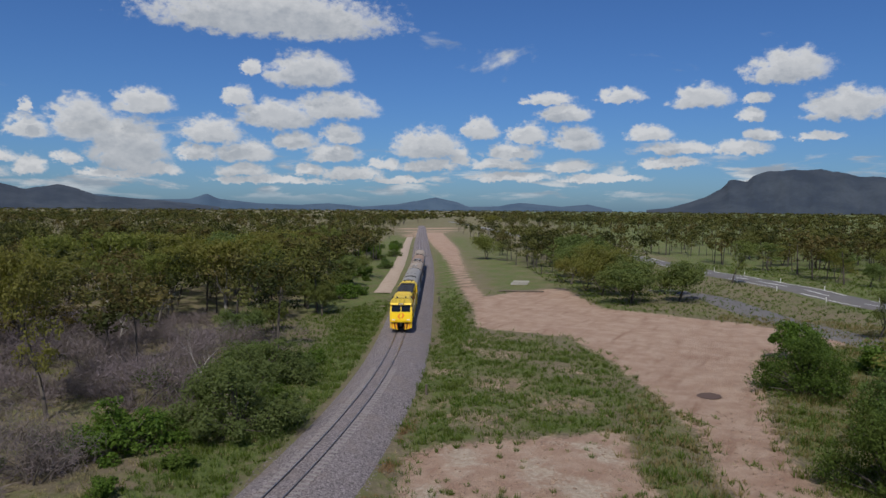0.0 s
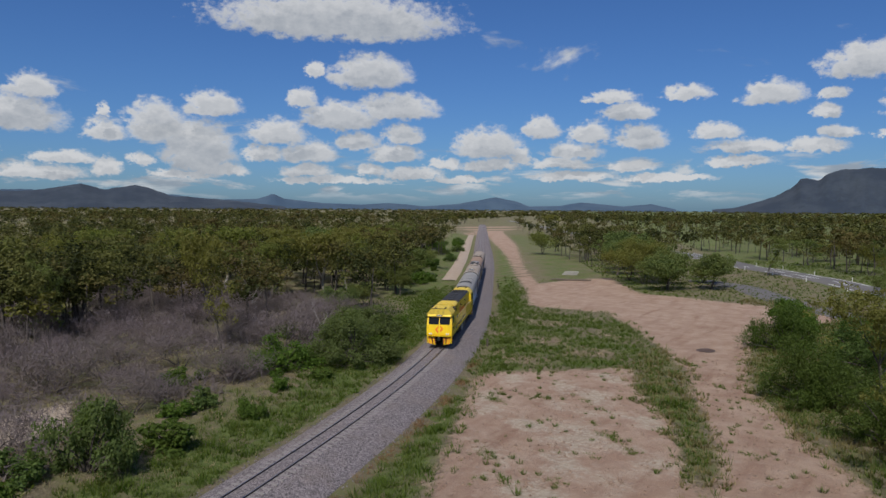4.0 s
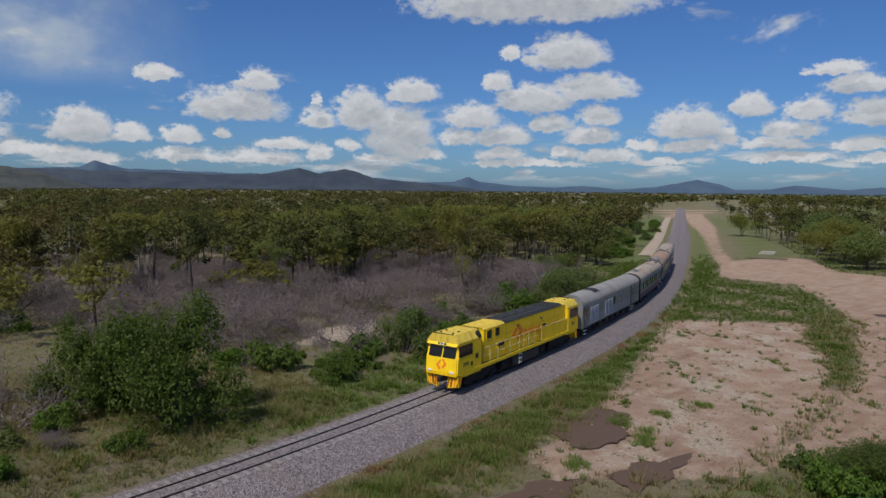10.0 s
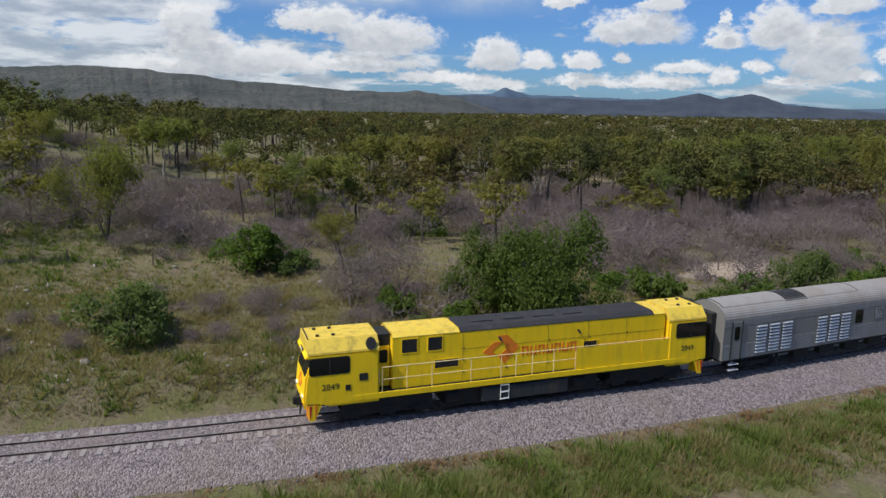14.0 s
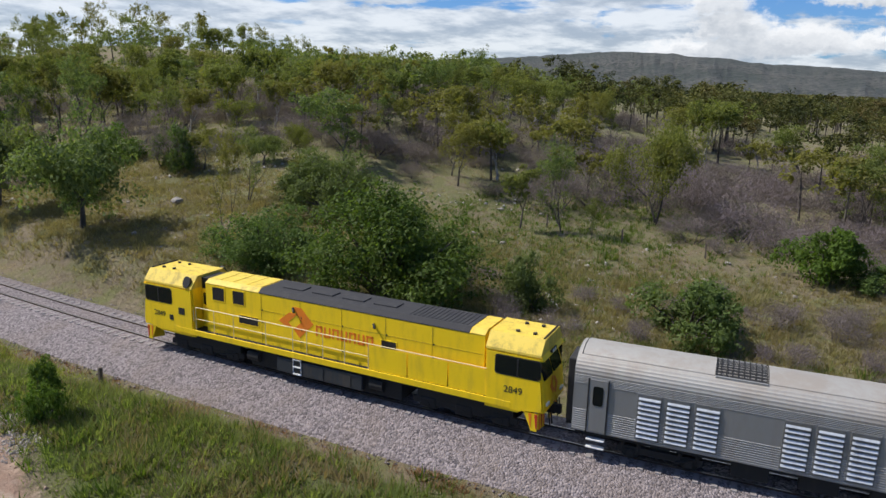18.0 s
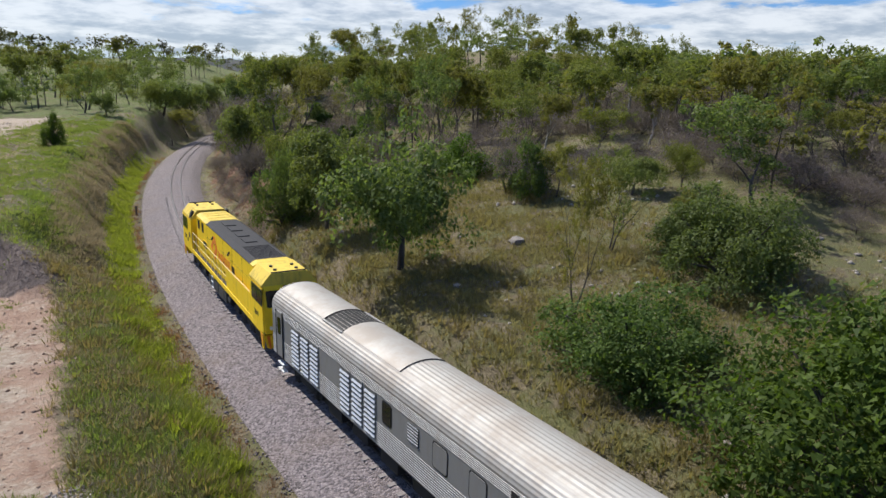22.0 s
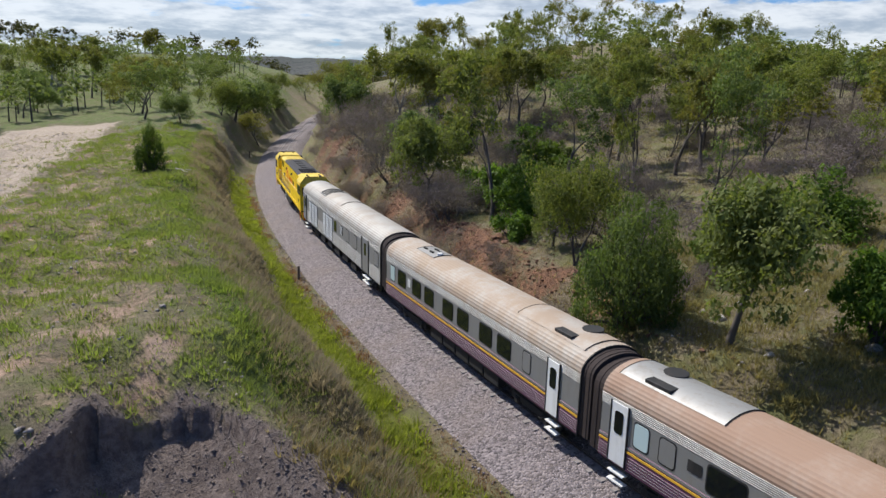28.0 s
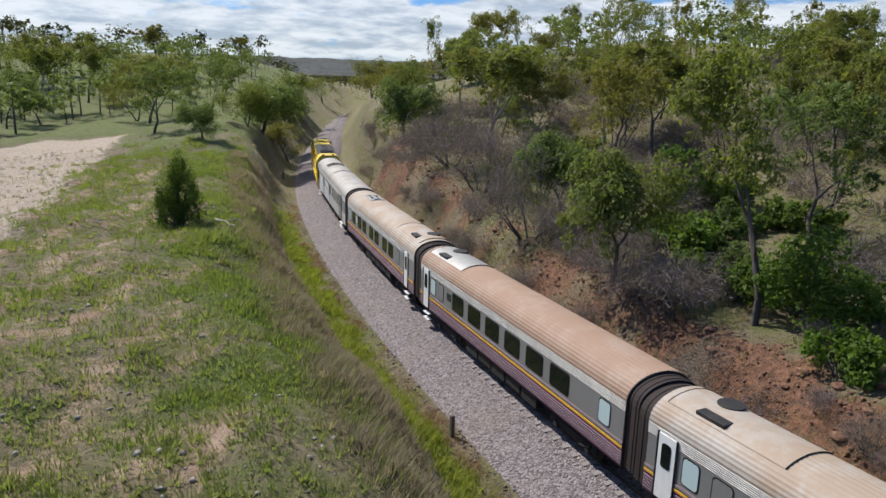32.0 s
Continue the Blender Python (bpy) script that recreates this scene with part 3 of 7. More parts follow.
def land(x, y):
    x, y = np.asarray(x, float), np.asarray(y, float)
    u, zr = offset(x, y), np.interp(y, TY, TZ)
    near = smooth(900, 300, np.hypot(x, y))
    # camera's side of the line
    right = -0.75 + 1.1 * smooth(-40, -75, y)
    edge = y + 2.2 * waves(x, y, 9, 3)
    bank = smooth(-106, -116, edge) * smooth(4.8, 12.5 + 1.2 * waves(x, y, 15, 4), u)
    right = right + bank * (3.65 + 0.35 * waves(x, y, 14, 5) + 0.17 * waves(x, y, 4.5, 39)) + 5.0 * smooth(-250, -330, y) * smooth(6, 40, u)
    # far side
    left = -0.9 + 1.2 * smooth(10, -55, y) + 1.3 * smooth(-55, -110, y)
    left = left + 4.6 * bell(x, y, -64, -104, 24, 24) + 7.4 * bell(x, y, -112, -112, 38, 30)
    left = left + 0.3 * waves(x, y, 18, 6) * smooth(4, 12, -u) + 1.2 * smooth(-175, -230, y) * smooth(3.6, 11, -u)
    z = np.where(u > 0, right, left)
    z = z + 16.5 * bell(x, y, -130, -228, 58, 42, 25) + 9 * bell(x, y, -205, -150, 60, 60) + 4 * bell(x, y, -80, -190, 35, 30)
    z = z + 13.0 * bell(x, y, -8, -425, 90, 62, -12) + 14 * bell(x, y, -330, -330, 120, 80)
    z = z + 0.05 * waves(x, y, 6, 7) * near * smooth(4.5, 8, np.abs(u)) + 0.5 * waves(x, y, 60, 8) * smooth(30, 120, np.abs(u))
    # the formation under the ballast, ditches beside it
    form = zr - 0.92 - 0.25 * smooth(4.2, 5.6, np.abs(u))
    wide = np.where(u > 0, 6.2, 5.2) + 0.8 * waves(x, y, 11, 9)
    z = form + (z - form) * smooth(wide - 1.6, wide + np.where(y < -100, 3.0, 1.5), np.abs(u))
    # the dug-away end of the spoil bank: a steep ragged face above loose earth
    d = y - np.interp(x, *LIP) + 0.14 * waves(x, y, 1.7, 61) + 0.08 * waves(x, y, 0.7, 62)
    loose = 0.40 + 1.60 * np.clip(1 - d / 4.6, 0, 1) ** 1.1 + 0.13 * waves(x, y, 2.6, 63) + 0.04 * waves(x, y, 0.9, 64)
    dug = smooth(-0.05, 0.22, d) * smooth(2.6, 4.4, x) * smooth(6.5, 4.0, d)
    return z + (np.minimum(loose, z) - z) * dug


def ground_z(x, y):
    return float(land(np.array([x]), np.array([y]))[0])


# ---- ground ----
def inside(x, y, poly, soft=1.0):
    """How far (x, y) lies inside the outline: 0 outside, 1 inside, soft over some metres."""
    poly = np.array(poly, float)
    out = np.zeros(x.shape)
    lo, hi = poly.min(0) - soft, poly.max(0) + soft
    near = (x > lo[0]) & (x < hi[0]) & (y > lo[1]) & (y < hi[1])
    x, y = x[near], y[near]
    hit, dist = np.zeros(x.shape, bool), np.full(x.shape, 1e9)
    for (x0, y0), (x1, y1) in zip(poly, np.roll(poly, -1, 0)):
        if y0 != y1:
            hit ^= ((y0 > y) != (y1 > y)) & (x < (x1 - x0) * (y - y0) / (y1 - y0) + x0)
        dx, dy = x1 - x0, y1 - y0
        t = np.clip(((x - x0) * dx + (y - y0) * dy) / (dx * dx + dy * dy), 0, 1)
        dist = np.minimum(dist, np.hypot(x - x0 - t * dx, y - y0 - t * dy))
    out[near] = np.clip(0.5 + np.where(hit, dist, -dist) / (2 * soft), 0, 1)
    return out


CLEARING = [(-25, 41), (-13, 52), (-10, 46), (-3, 36), (1, 25), (3, 12), (4, 1), (-2, -7), (-5, -6), (-7, -1), (-11, 12), (-18, 27)]
DIRT_ROAD = [(-337, 568), (-166, 295), (-107, 200), (-66, 130), (-51, 105), (-42, 88), (-29, 88), (-20, 76), (-8, 55), (-4, 42), (1, 27), (3, 14), (4, 2), (9, 17), (12, 24), (6, 35), (-1, 50), (-4, 66), (-5, 84), (4, 104),
             (-8, 111), (-33, 117), (-48, 142), (-54, 132), (-56, 120), (-76, 153), (-134, 260), (-277, 503)]
YARD = [(2, -107.5), (1, -104), (2, -99), (1.5, -96), (2.5, -90), (3, -80), (2, -76), (3, -70), (6, -62), (16, -58), (16, -110), (8, -110)]
SPOIL = [(0.2, -107.0), (2, -106.6), (5.6, -107.8), (9, -107.6), (15, -107.5), (16, -111.5), (10.2, -112), (8.8, -112.3), (7.5, -113.8), (6.2, -112.7), (5.2, -113.6), (4.4, -113.6), (3.5, -111.8), (1.5, -109.5)]
BANK_ROAD = [(-9.4, -216.8), (1.8, -175), (6.5, -159), (9.2, -149), (14, -140), (30, -140), (30, -190), (8, -204), (0, -218)]
SAND = [(-42, -1), (-47, 4), (-47, 13), (-41, 9), (-40, 3)]
WET_STRIP = [(-10, 46), (-4, 42), (1, 27), (0, 24), (-4, 36), (-9, 43)]
OPEN_GROUND = [(-29, 140), (-46, 205), (-38, 232), (2, 182), (32, 140), (75, 80), (40, 50), (12, 62), (6, 90), (-4, 105)]
MIDDLE_GRASS = [(-26, 43), (-42, 64), (-42, 85), (-31, 86), (-20, 74), (-8, 55), (-13, 50), (-19, 46)]


MEADOW = [(-14, -112), (-30, -112), (-46, -100), (-47, -80), (-50, -62), (-44, -45), (-36, -36), (-22, -30), (-14, -40)]


def covers(x, y):
    """Weights of bare dirt, green grass, red soil; dark soil, pale sand, yellow grass."""
    u = offset(x, y)
    rim = 0.35 * waves(x, y, 6, 21) + 0.45 * waves(x, y, 2.6, 29)
    dirt = np.maximum.reduce([inside(x, y, CLEARING, 1.5), inside(x, y, DIRT_ROAD, 1.5), inside(x, y, YARD, 1.2)])
    dirt = np.maximum(dirt, smooth(300, 380, y) * smooth(17, 9, np.abs(u)) * smooth(640, 520, y) * (.55 + .3 * waves(x, y, 23, 37)))
    dirt = np.maximum(dirt, inside(x, y, MIDDLE_GRASS, 3.0) * (0.30 - 0.16 * waves(x, y, 11, 25)))
    strip = inside(x, y, WET_STRIP, 1.2)
    green = smooth(4.5, 5.4, u + rim) * smooth(11.5, 8, u + 2 * rim) * smooth(-70, -58, y) * smooth(440, 340, y) * (1 - 0.45 * smooth(-30, -50, y))
    green = np.maximum(green, inside(x, y, MIDDLE_GRASS, 3.0) * (0.72 + 0.18 * waves(x, y, 11, 25) + 0.10 * waves(x, y, 5, 28)))
    green = np.maximum(green, smooth(-3.0, -4.2, u) * smooth(-12, -8, u + 2 * rim) * smooth(-30, -8, y) * smooth(440, 340, y) * 0.85)
    green = np.maximum(green, smooth(13, 17, u) * smooth(50, 32, u) * smooth(85, 112, y) * smooth(420, 330, y) * (.62 + .3 * waves(x, y, 14, 38)))
    green = np.maximum(green, 0.80 * smooth(7.8, 9.8, u) * smooth(34, 26, u + 4 * rim) * smooth(-108, -116, y) * (1 - 0.65 * smooth(0.0, 0.8, waves(x, y, 11, 23))))
    green = np.maximum(green, 0.75 * smooth(15, 19, u) * smooth(-165, -230, y) * smooth(-520, -400, y))
    green = np.maximum(green, 0.85 * smooth(5, 7, u) * smooth(26, 20, u) * smooth(-58, -66, y) * smooth(-112, -104, y) * (1 - dirt))
    green = np.maximum(green, 0.45 * smooth(-12, -25, u) * smooth(-40, -60, y) * smooth(-150, -110, y))
    green = np.maximum(green, smooth(19, 23, u) * smooth(-40, -25, y) * smooth(110, 95, y) * (.5 + .3 * waves(x, y, 9, 40)))
    green = np.maximum(green, .7 * smooth(-3.5, -5, u) * smooth(-24, -17, u + 3 * rim) * smooth(60, 100, y) * smooth(440, 340, y))
    far_right = smooth(-10, 10, x + 0.45 * (y - 140)) * smooth(80, 130, y) * (1 - dirt)
    green = np.maximum(np.maximum(green * (1 - dirt), strip), 0.8 * far_right)
    dirt = dirt * (1 - strip)
    red = smooth(-3.6, -5.0, u) * smooth(-11, -8, u + 2 * rim) * smooth(-104, -120, y) * smooth(-215, -180, y) * (0.52 + 0.3 * waves(x, y, 9, 24))
    dark = inside(x, y, SPOIL, 0.5)
    worn = smooth(11.5, 15, u + 2.5 * waves(x, y, 9, 26)) * smooth(-111, -114, y) * smooth(-200, -180, y)
    dirt = np.maximum(dirt, worn * (0.42 + 0.24 * waves(x, y, 4, 27)))
    green = green * (1 - 0.45 * worn) * (1 - dark)
    pale = np.maximum(inside(x, y, SAND, 1.2), 0.95 * inside(x, y, BANK_ROAD, 1.5))
    pale = np.maximum(pale, inside(x, y, YARD, 2.0) * (0.55 + 0.25 * waves(x, y, 7, 30)) * (1 - dark))
    pale = np.maximum(pale, inside(x, y, CLEARING, 2.0) * (0.40 + 0.25 * waves(x, y, 8, 36)))
    green = green * (1 - pale)
    green = np.maximum(green, 0.40 * smooth(-4.0, -5.0, u) * smooth(-15, -10, u + 4 * rim) * smooth(-75, -55, y) * smooth(40, 10, y))
    yellow = smooth(4.5, 5.3, u) * smooth(7.4, 6.4, u + rim) * smooth(-62, -75, y) * smooth(-190, -165, y) * 0.8
    return [np.clip(a, 0, 1) for a in (dirt, green * (1 - yellow), red, dark, pale, yellow)]


def axis_steps(lo, hi, step, far_lo, far_hi, grow=1.16):
    core = list(np.arange(lo, hi + 1e-6, step))
    for sign, end in ((1, far_hi), (-1, far_lo)):
        d, v = step, core[-1] if sign > 0 else core[0]
        out = []
        while (v < end) if sign > 0 else (v > end):
            d *= grow
            v += sign * d
            out.append(v)
        core = core + out if sign > 0 else out[::-1] + core
    return np.array(core)


def build_ground():
    xs, ys = axis_steps(-64, 20, 0.9, -4900, 4900), axis_steps(-215, 96, 0.9, -4900, 4900)
    xs = np.unique(np.concatenate([xs[(xs < 2) & (xs > -64)], xs[xs > 16], xs[xs < -230], np.arange(-230, -64, 3.0), np.arange(2, 16, 0.2), [-64.0]]))
    ys = np.unique(np.concatenate([ys[ys < -115.2], ys[(ys > -107) & (ys < 96)], ys[ys > 420], np.arange(96, 420, 3.0), np.arange(-115.2, -107, 0.17)]))
    gx, gy = np.meshgrid(xs, ys)
    gz = land(gx, gy)
    nx, ny = len(xs), len(ys)
    i = np.arange(nx * ny).reshape(ny, nx)
    faces = np.stack([i[:-1, :-1], i[:-1, 1:], i[1:, 1:], i[1:, :-1]], -1).reshape(-1, 4)
    ob = mesh_object("ground", np.stack([gx, gy, gz], -1).reshape(-1, 3), faces, GROUND, smooth=True)
    tagged(ob, "dry grassy plain with bare pinkish dirt and green verges", "ground", kind="structure")
    c = covers(gx, gy)
    for name, trio in (("cover", c[:3]), ("soil", c[3:])):
        att = ob.data.color_attributes.new(name, "FLOAT_COLOR", "POINT")
        att.data.foreach_set("color", np.stack([*[a.ravel() for a in trio], np.ones(nx * ny)], -1).astype(np.float32).ravel())


build_ground()


# ---- far hills ----
def ridge(name, rows, dist, depth, mat, label, base=-12.0, seed=1, wob=0.06):
    """A range of hills along azimuths (degrees left of +y) with their elevations, dist metres off."""
    rows = np.array(rows, float)
    rows = rows[np.argsort(rows[:, 0])]
    az = np.arange(rows[0, 0], rows[-1, 0], 0.16)
    el = np.interp(az, rows[:, 0], rows[:, 1])
    r = np.random.RandomState(seed)
    n = len(az)
    fine = np.convolve(r.randn(n + 12), np.ones(5) / 5, "same")[6:-6] * wob
    top = np.maximum(np.tan(np.radians(np.maximum(el + fine * np.minimum(el, 1.0), 0.0))) * dist + 15, 0)
    layers = []
    for k, f in enumerate((0.0, 0.22, 0.48, 0.76, 1.0, 0.9, 0.0)):
        rough = np.convolve(r.randn(n + 24), np.ones(9) / 9, "same")[12:-12] * 0.16 if 0 < k < 4 else 0
        d = dist - depth * (1 - k / 4) + (depth * 0.18 * rough if 0 < k < 4 else 0)
        h = base + (top - base) * np.clip(f + (rough if 0 < k < 4 else 0), 0, 1.0)
        a = np.radians(az)
        layers.append(np.stack([-np.sin(a) * d, np.cos(a) * d, h], -1))
    v = np.stack(layers, 0)
    i = np.arange(v.shape[0] * n).reshape(v.shape[0], n)
    faces = np.stack([i[:-1, :-1], i[:-1, 1:], i[1:, 1:], i[1:, :-1]], -1).reshape(-1, 4)[:, ::-1]
    ob = mesh_object(name, v.reshape(-1, 3), faces, mat, smooth=True)
    return tagged(ob, label, "hills", kind="structure")


ridge("backdrop_mesa", [(12.5, 0), (10.9, .15), (9.6, .5), (8.24, .95), (7.06, 1.6), (6.62, 2.02), (6.5, 2.26), (6.09, 2.3), (5.31, 2.15), (5.1, 2.3), (4.75, 2.64), (3.43, 2.91), (2.32, 2.98), (.5, 2.95), (-.56, 2.85), (-1.95, 2.47), (-3.56, 2.36), (-9, 1.6), (-16, .8), (-22, 0)], 4300, 500, HILL, "wooded flat-topped mountain beyond the plain, tinted dark blue for haze", seed=2)
ridge("backdrop_hills", [(46, 0), (51, .55), (54.6, .75), (56.0, 1.3), (57.1, 1.5), (59, 1.2), (60.6, 1.55), (63.7, 1.0), (66.4, .95), (70.9, 1.05), (75, 1.1), (80.7, 1.2), (84, .9), (88, .4), (92, 0)], 4100, 600, HILL, "wooded hills beyond the plain, haze tinted into their colour", seed=3)
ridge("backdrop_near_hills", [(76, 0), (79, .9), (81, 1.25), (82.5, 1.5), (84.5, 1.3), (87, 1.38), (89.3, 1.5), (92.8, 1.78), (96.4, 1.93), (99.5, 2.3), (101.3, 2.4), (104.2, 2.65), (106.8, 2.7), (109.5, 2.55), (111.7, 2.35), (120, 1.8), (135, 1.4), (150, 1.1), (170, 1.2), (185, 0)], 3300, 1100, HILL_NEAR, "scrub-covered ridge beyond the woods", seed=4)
ridge("backdrop_blue_hills", [(15, 0), (16.9, .4), (19, .2), (22.3, .5), (24, .2), (26.4, .15), (27.5, .55), (29.1, .9), (30.5, .6), (32.3, .3), (35, .1), (37.7, .35), (40, .2), (43, .3), (46.0, .6), (46.9, 1.0), (48.2, .6), (51, .5), (54, .8), (58, .9), (66, 1.1), (73.5, 1.3), (75.4, 1.8), (76.5, 1.3), (80, 1.2), (86, 0)], 4600, 250, HILL_BLUE, "distant range, coloured pale blue for haze", seed=5)

# ---- track ----


def swept(name, profile, mat, lo, hi, step=1.0, parent=None):
    """A profile of (off, height) drawn along the line."""
    s = np.arange(lo, hi + step / 2, step)
    v = []
    for a in s:
        p, q = on_track(a), on_track(a + 0.5)
        d = (q - p).normalized()
        side = Vector((-d.y, d.x, 0))
        for off, h in profile:
            v.append(p + side * off + Vector((0, 0, h)))
    k, n = len(profile), len(s)
    i = np.arange(n * k).reshape(n, k)
    faces = np.stack([i[:-1, :-1], i[1:, :-1], i[1:, 1:], i[:-1, 1:]], -1).reshape(-1, 4)
    return mesh_object(name, [tuple(p) for p in v], faces, mat, parent)


BED = tagged(swept("ballast_bed", [(-3.3, -1.1), (-2.9, -0.80), (-1.9, -0.20), (-1.3, -0.16), (-1.0, -0.108), (-0.66, -0.098), (-0.5, -0.094), (0, -0.092), (0.5, -0.094), (0.66, -0.098), (1.0, -0.108), (1.3, -0.17), (2.0, -0.26), (3.1, -0.58), (3.8, -0.9), (4.3, -1.3)], BALLAST, -640, 470),
             "grey crushed-stone ballast bed of the railway line", "ballast", kind="structure")
RAILS = new("railway_track")
tagged(RAILS, "single railway track with rusty rails on concrete sleepers", "track", kind="structure")
RAIL_STEEL = painted("rusty_rail", (0.085, 0.062, 0.050), 0.45, 0.6, (0.15, 0.08, 0.045), 0.6)
RAIL_HEAD = painted("worn_rail_head", (0.34, 0.33, 0.32), 0.3, 0.9, (0.14, 0.09, 0.06), 0.3)
for side in (-1, 1):
    c = side * 0.568
    swept("rail", [(c - 0.065, -0.16), (c - 0.065, -0.145), (c - 0.012, -0.125), (c - 0.012, -0.04), (c - 0.036, -0.03), (c - 0.036, -0.004), (c + 0.036, -0.004), (c + 0.036, -0.03), (c + 0.012, -0.04), (c + 0.012, -0.125), (c + 0.065, -0.145), (c + 0.065, -0.16)],
          RAIL_STEEL, -600, 450, 2.0, RAILS)
    swept("rail_head", [(c - 0.03, -0.003), (c + 0.03, -0.003)], RAIL_HEAD, -600, 450, 2.0, RAILS)


# ---- locomotive ----
# x ahead, y to the camera's side, z up from the rail tops; the origin is the middle of its length
LOCO_LEN = 22.65


def side_plate(bm, x0, x1, z0, z1, y, thick, r=0.06):
    prism(bm, [(x + (x0 + x1) / 2, z + (z0 + z1) / 2) for x, z in round_rect(abs(x1 - x0), z1 - z0, r)], 1, y, y + thick)
    return bm


def letters(text, size, mat, name, parent, m, label=""):
    cu = bpy.data.curves.new(name, "FONT")
    cu.body, cu.size, cu.extrude, cu.align_x, cu.align_y = text, size, 0.004, "CENTER", "CENTER"
    tmp = new("tmp", cu)
    dg = bpy.context.evaluated_depsgraph_get()
    me = bpy.data.meshes.new_from_object(tmp.evaluated_get(dg))
    bpy.data.objects.remove(tmp)
    bpy.data.curves.remove(cu)
    me.materials.clear()
    me.materials.append(mat)
    ob = new(name, me)
    ob.parent, ob.matrix_basis = parent, m
    if label:
        tagged(ob, label)
    return ob


def wheelset(parent, x, z, r=0.46, mat=UNDER):
    ob_bm = bmesh.new()
    for s in (-1, 1):
        rod(ob_bm, (0, s * 0.50, 0), (0, s * 0.635, 0), r, 24)
        rod(ob_bm, (0, s * 0.49, 0), (0, s * 0.52, 0), r + 0.03, 24)
        for k in range(5):
            a = radians(72 * k)
            rod(ob_bm, (0.24 * math.cos(a), s * 0.63, 0.24 * math.sin(a)), (0.24 * math.cos(a), s * 0.66, 0.24 * math.sin(a)), 0.07, 8)
    rod(ob_bm, (0, -0.75, 0), (0, 0.75, 0), 0.08, 10)
    w = part("wheelset", ob_bm, mat, parent)
    w.location = (x, 0, z)
    return w


def bogie(thing, x, axles, length, heavy=False):
    bm = bmesh.new()
    # larger frames and added dark blocks fill the shaded space under the locomotive
    if heavy:
        for s in (-1, 1):
            box(bm, x - length / 2 + .2, x + length / 2 - .2, s * 0.98 - 0.09, s * 0.98 + 0.09, 0.66, 1.12, bevel=0.04)
            for a in axles:
                box(bm, x + a - 0.42, x + a + 0.42, s * 1.0 - 0.11, s * 1.0 + 0.11, 0.28, 0.80, bevel=0.08)
        for a in axles[:-1]:
            box(bm, x + a + .55, x + a + 1.2, -0.5, 0.5, 0.16, 0.80, bevel=.06)
        box(bm, x - length / 2, x + length / 2, -0.40, 0.40, 0.95, 1.16)
    for s in (-1, 1):
        box(bm, x - length / 2, x + length / 2, s * 0.98 - 0.07, s * 0.98 + 0.07, 0.42, 0.72, bevel=0.03)
        for a in axles:
            box(bm, x + a - 0.17, x + a + 0.17, s * 1.0 - 0.1, s * 1.0 + 0.1, 0.30, 0.62, bevel=0.03)
            rod(bm, (x + a, s * 1.08, 0.46), (x + a, s * 1.14, 0.46), 0.12, 12)
            for k in (-0.32, 0.32):
                rod(bm, (x + a + k, s * 0.98, 0.55), (x + a + k, s * 0.98, 0.85), 0.09, 8)
        rod(bm, (x - length * 0.42, s * 1.12, 0.7), (x - length * 0.2, s * 1.12, 0.46), 0.05, 6)
    box(bm, x - 0.35, x + 0.35, -0.95, 0.95, 0.5, 0.85)
    b = part("bogie", bm, UNDER, thing, "grimy steel bogie frame")
    WHEELS.extend((wheelset(b, x + a, 0.46), 0.46) for a in axles)
    return b


WHEELS = []


def stretch(z):
    """Heights of the body above the rails."""
    return z * 1.35 if z < 0.98 else 1.323 + (z - 0.98) * 1.03 if z < 3.4 else 3.816 + (z - 3.4) * 1.35


def lift_body(thing):
    for ob in thing.children_recursive:
        if ob.name.startswith("running_number"):
            ob.location.z = stretch(ob.location.z)
            continue
        m = ob.matrix_basis.copy()
        ob.matrix_basis = Matrix.Identity(4)
        for v in ob.data.vertices:
            p = m @ v.co
            p.z = stretch(p.z)
            v.co = p


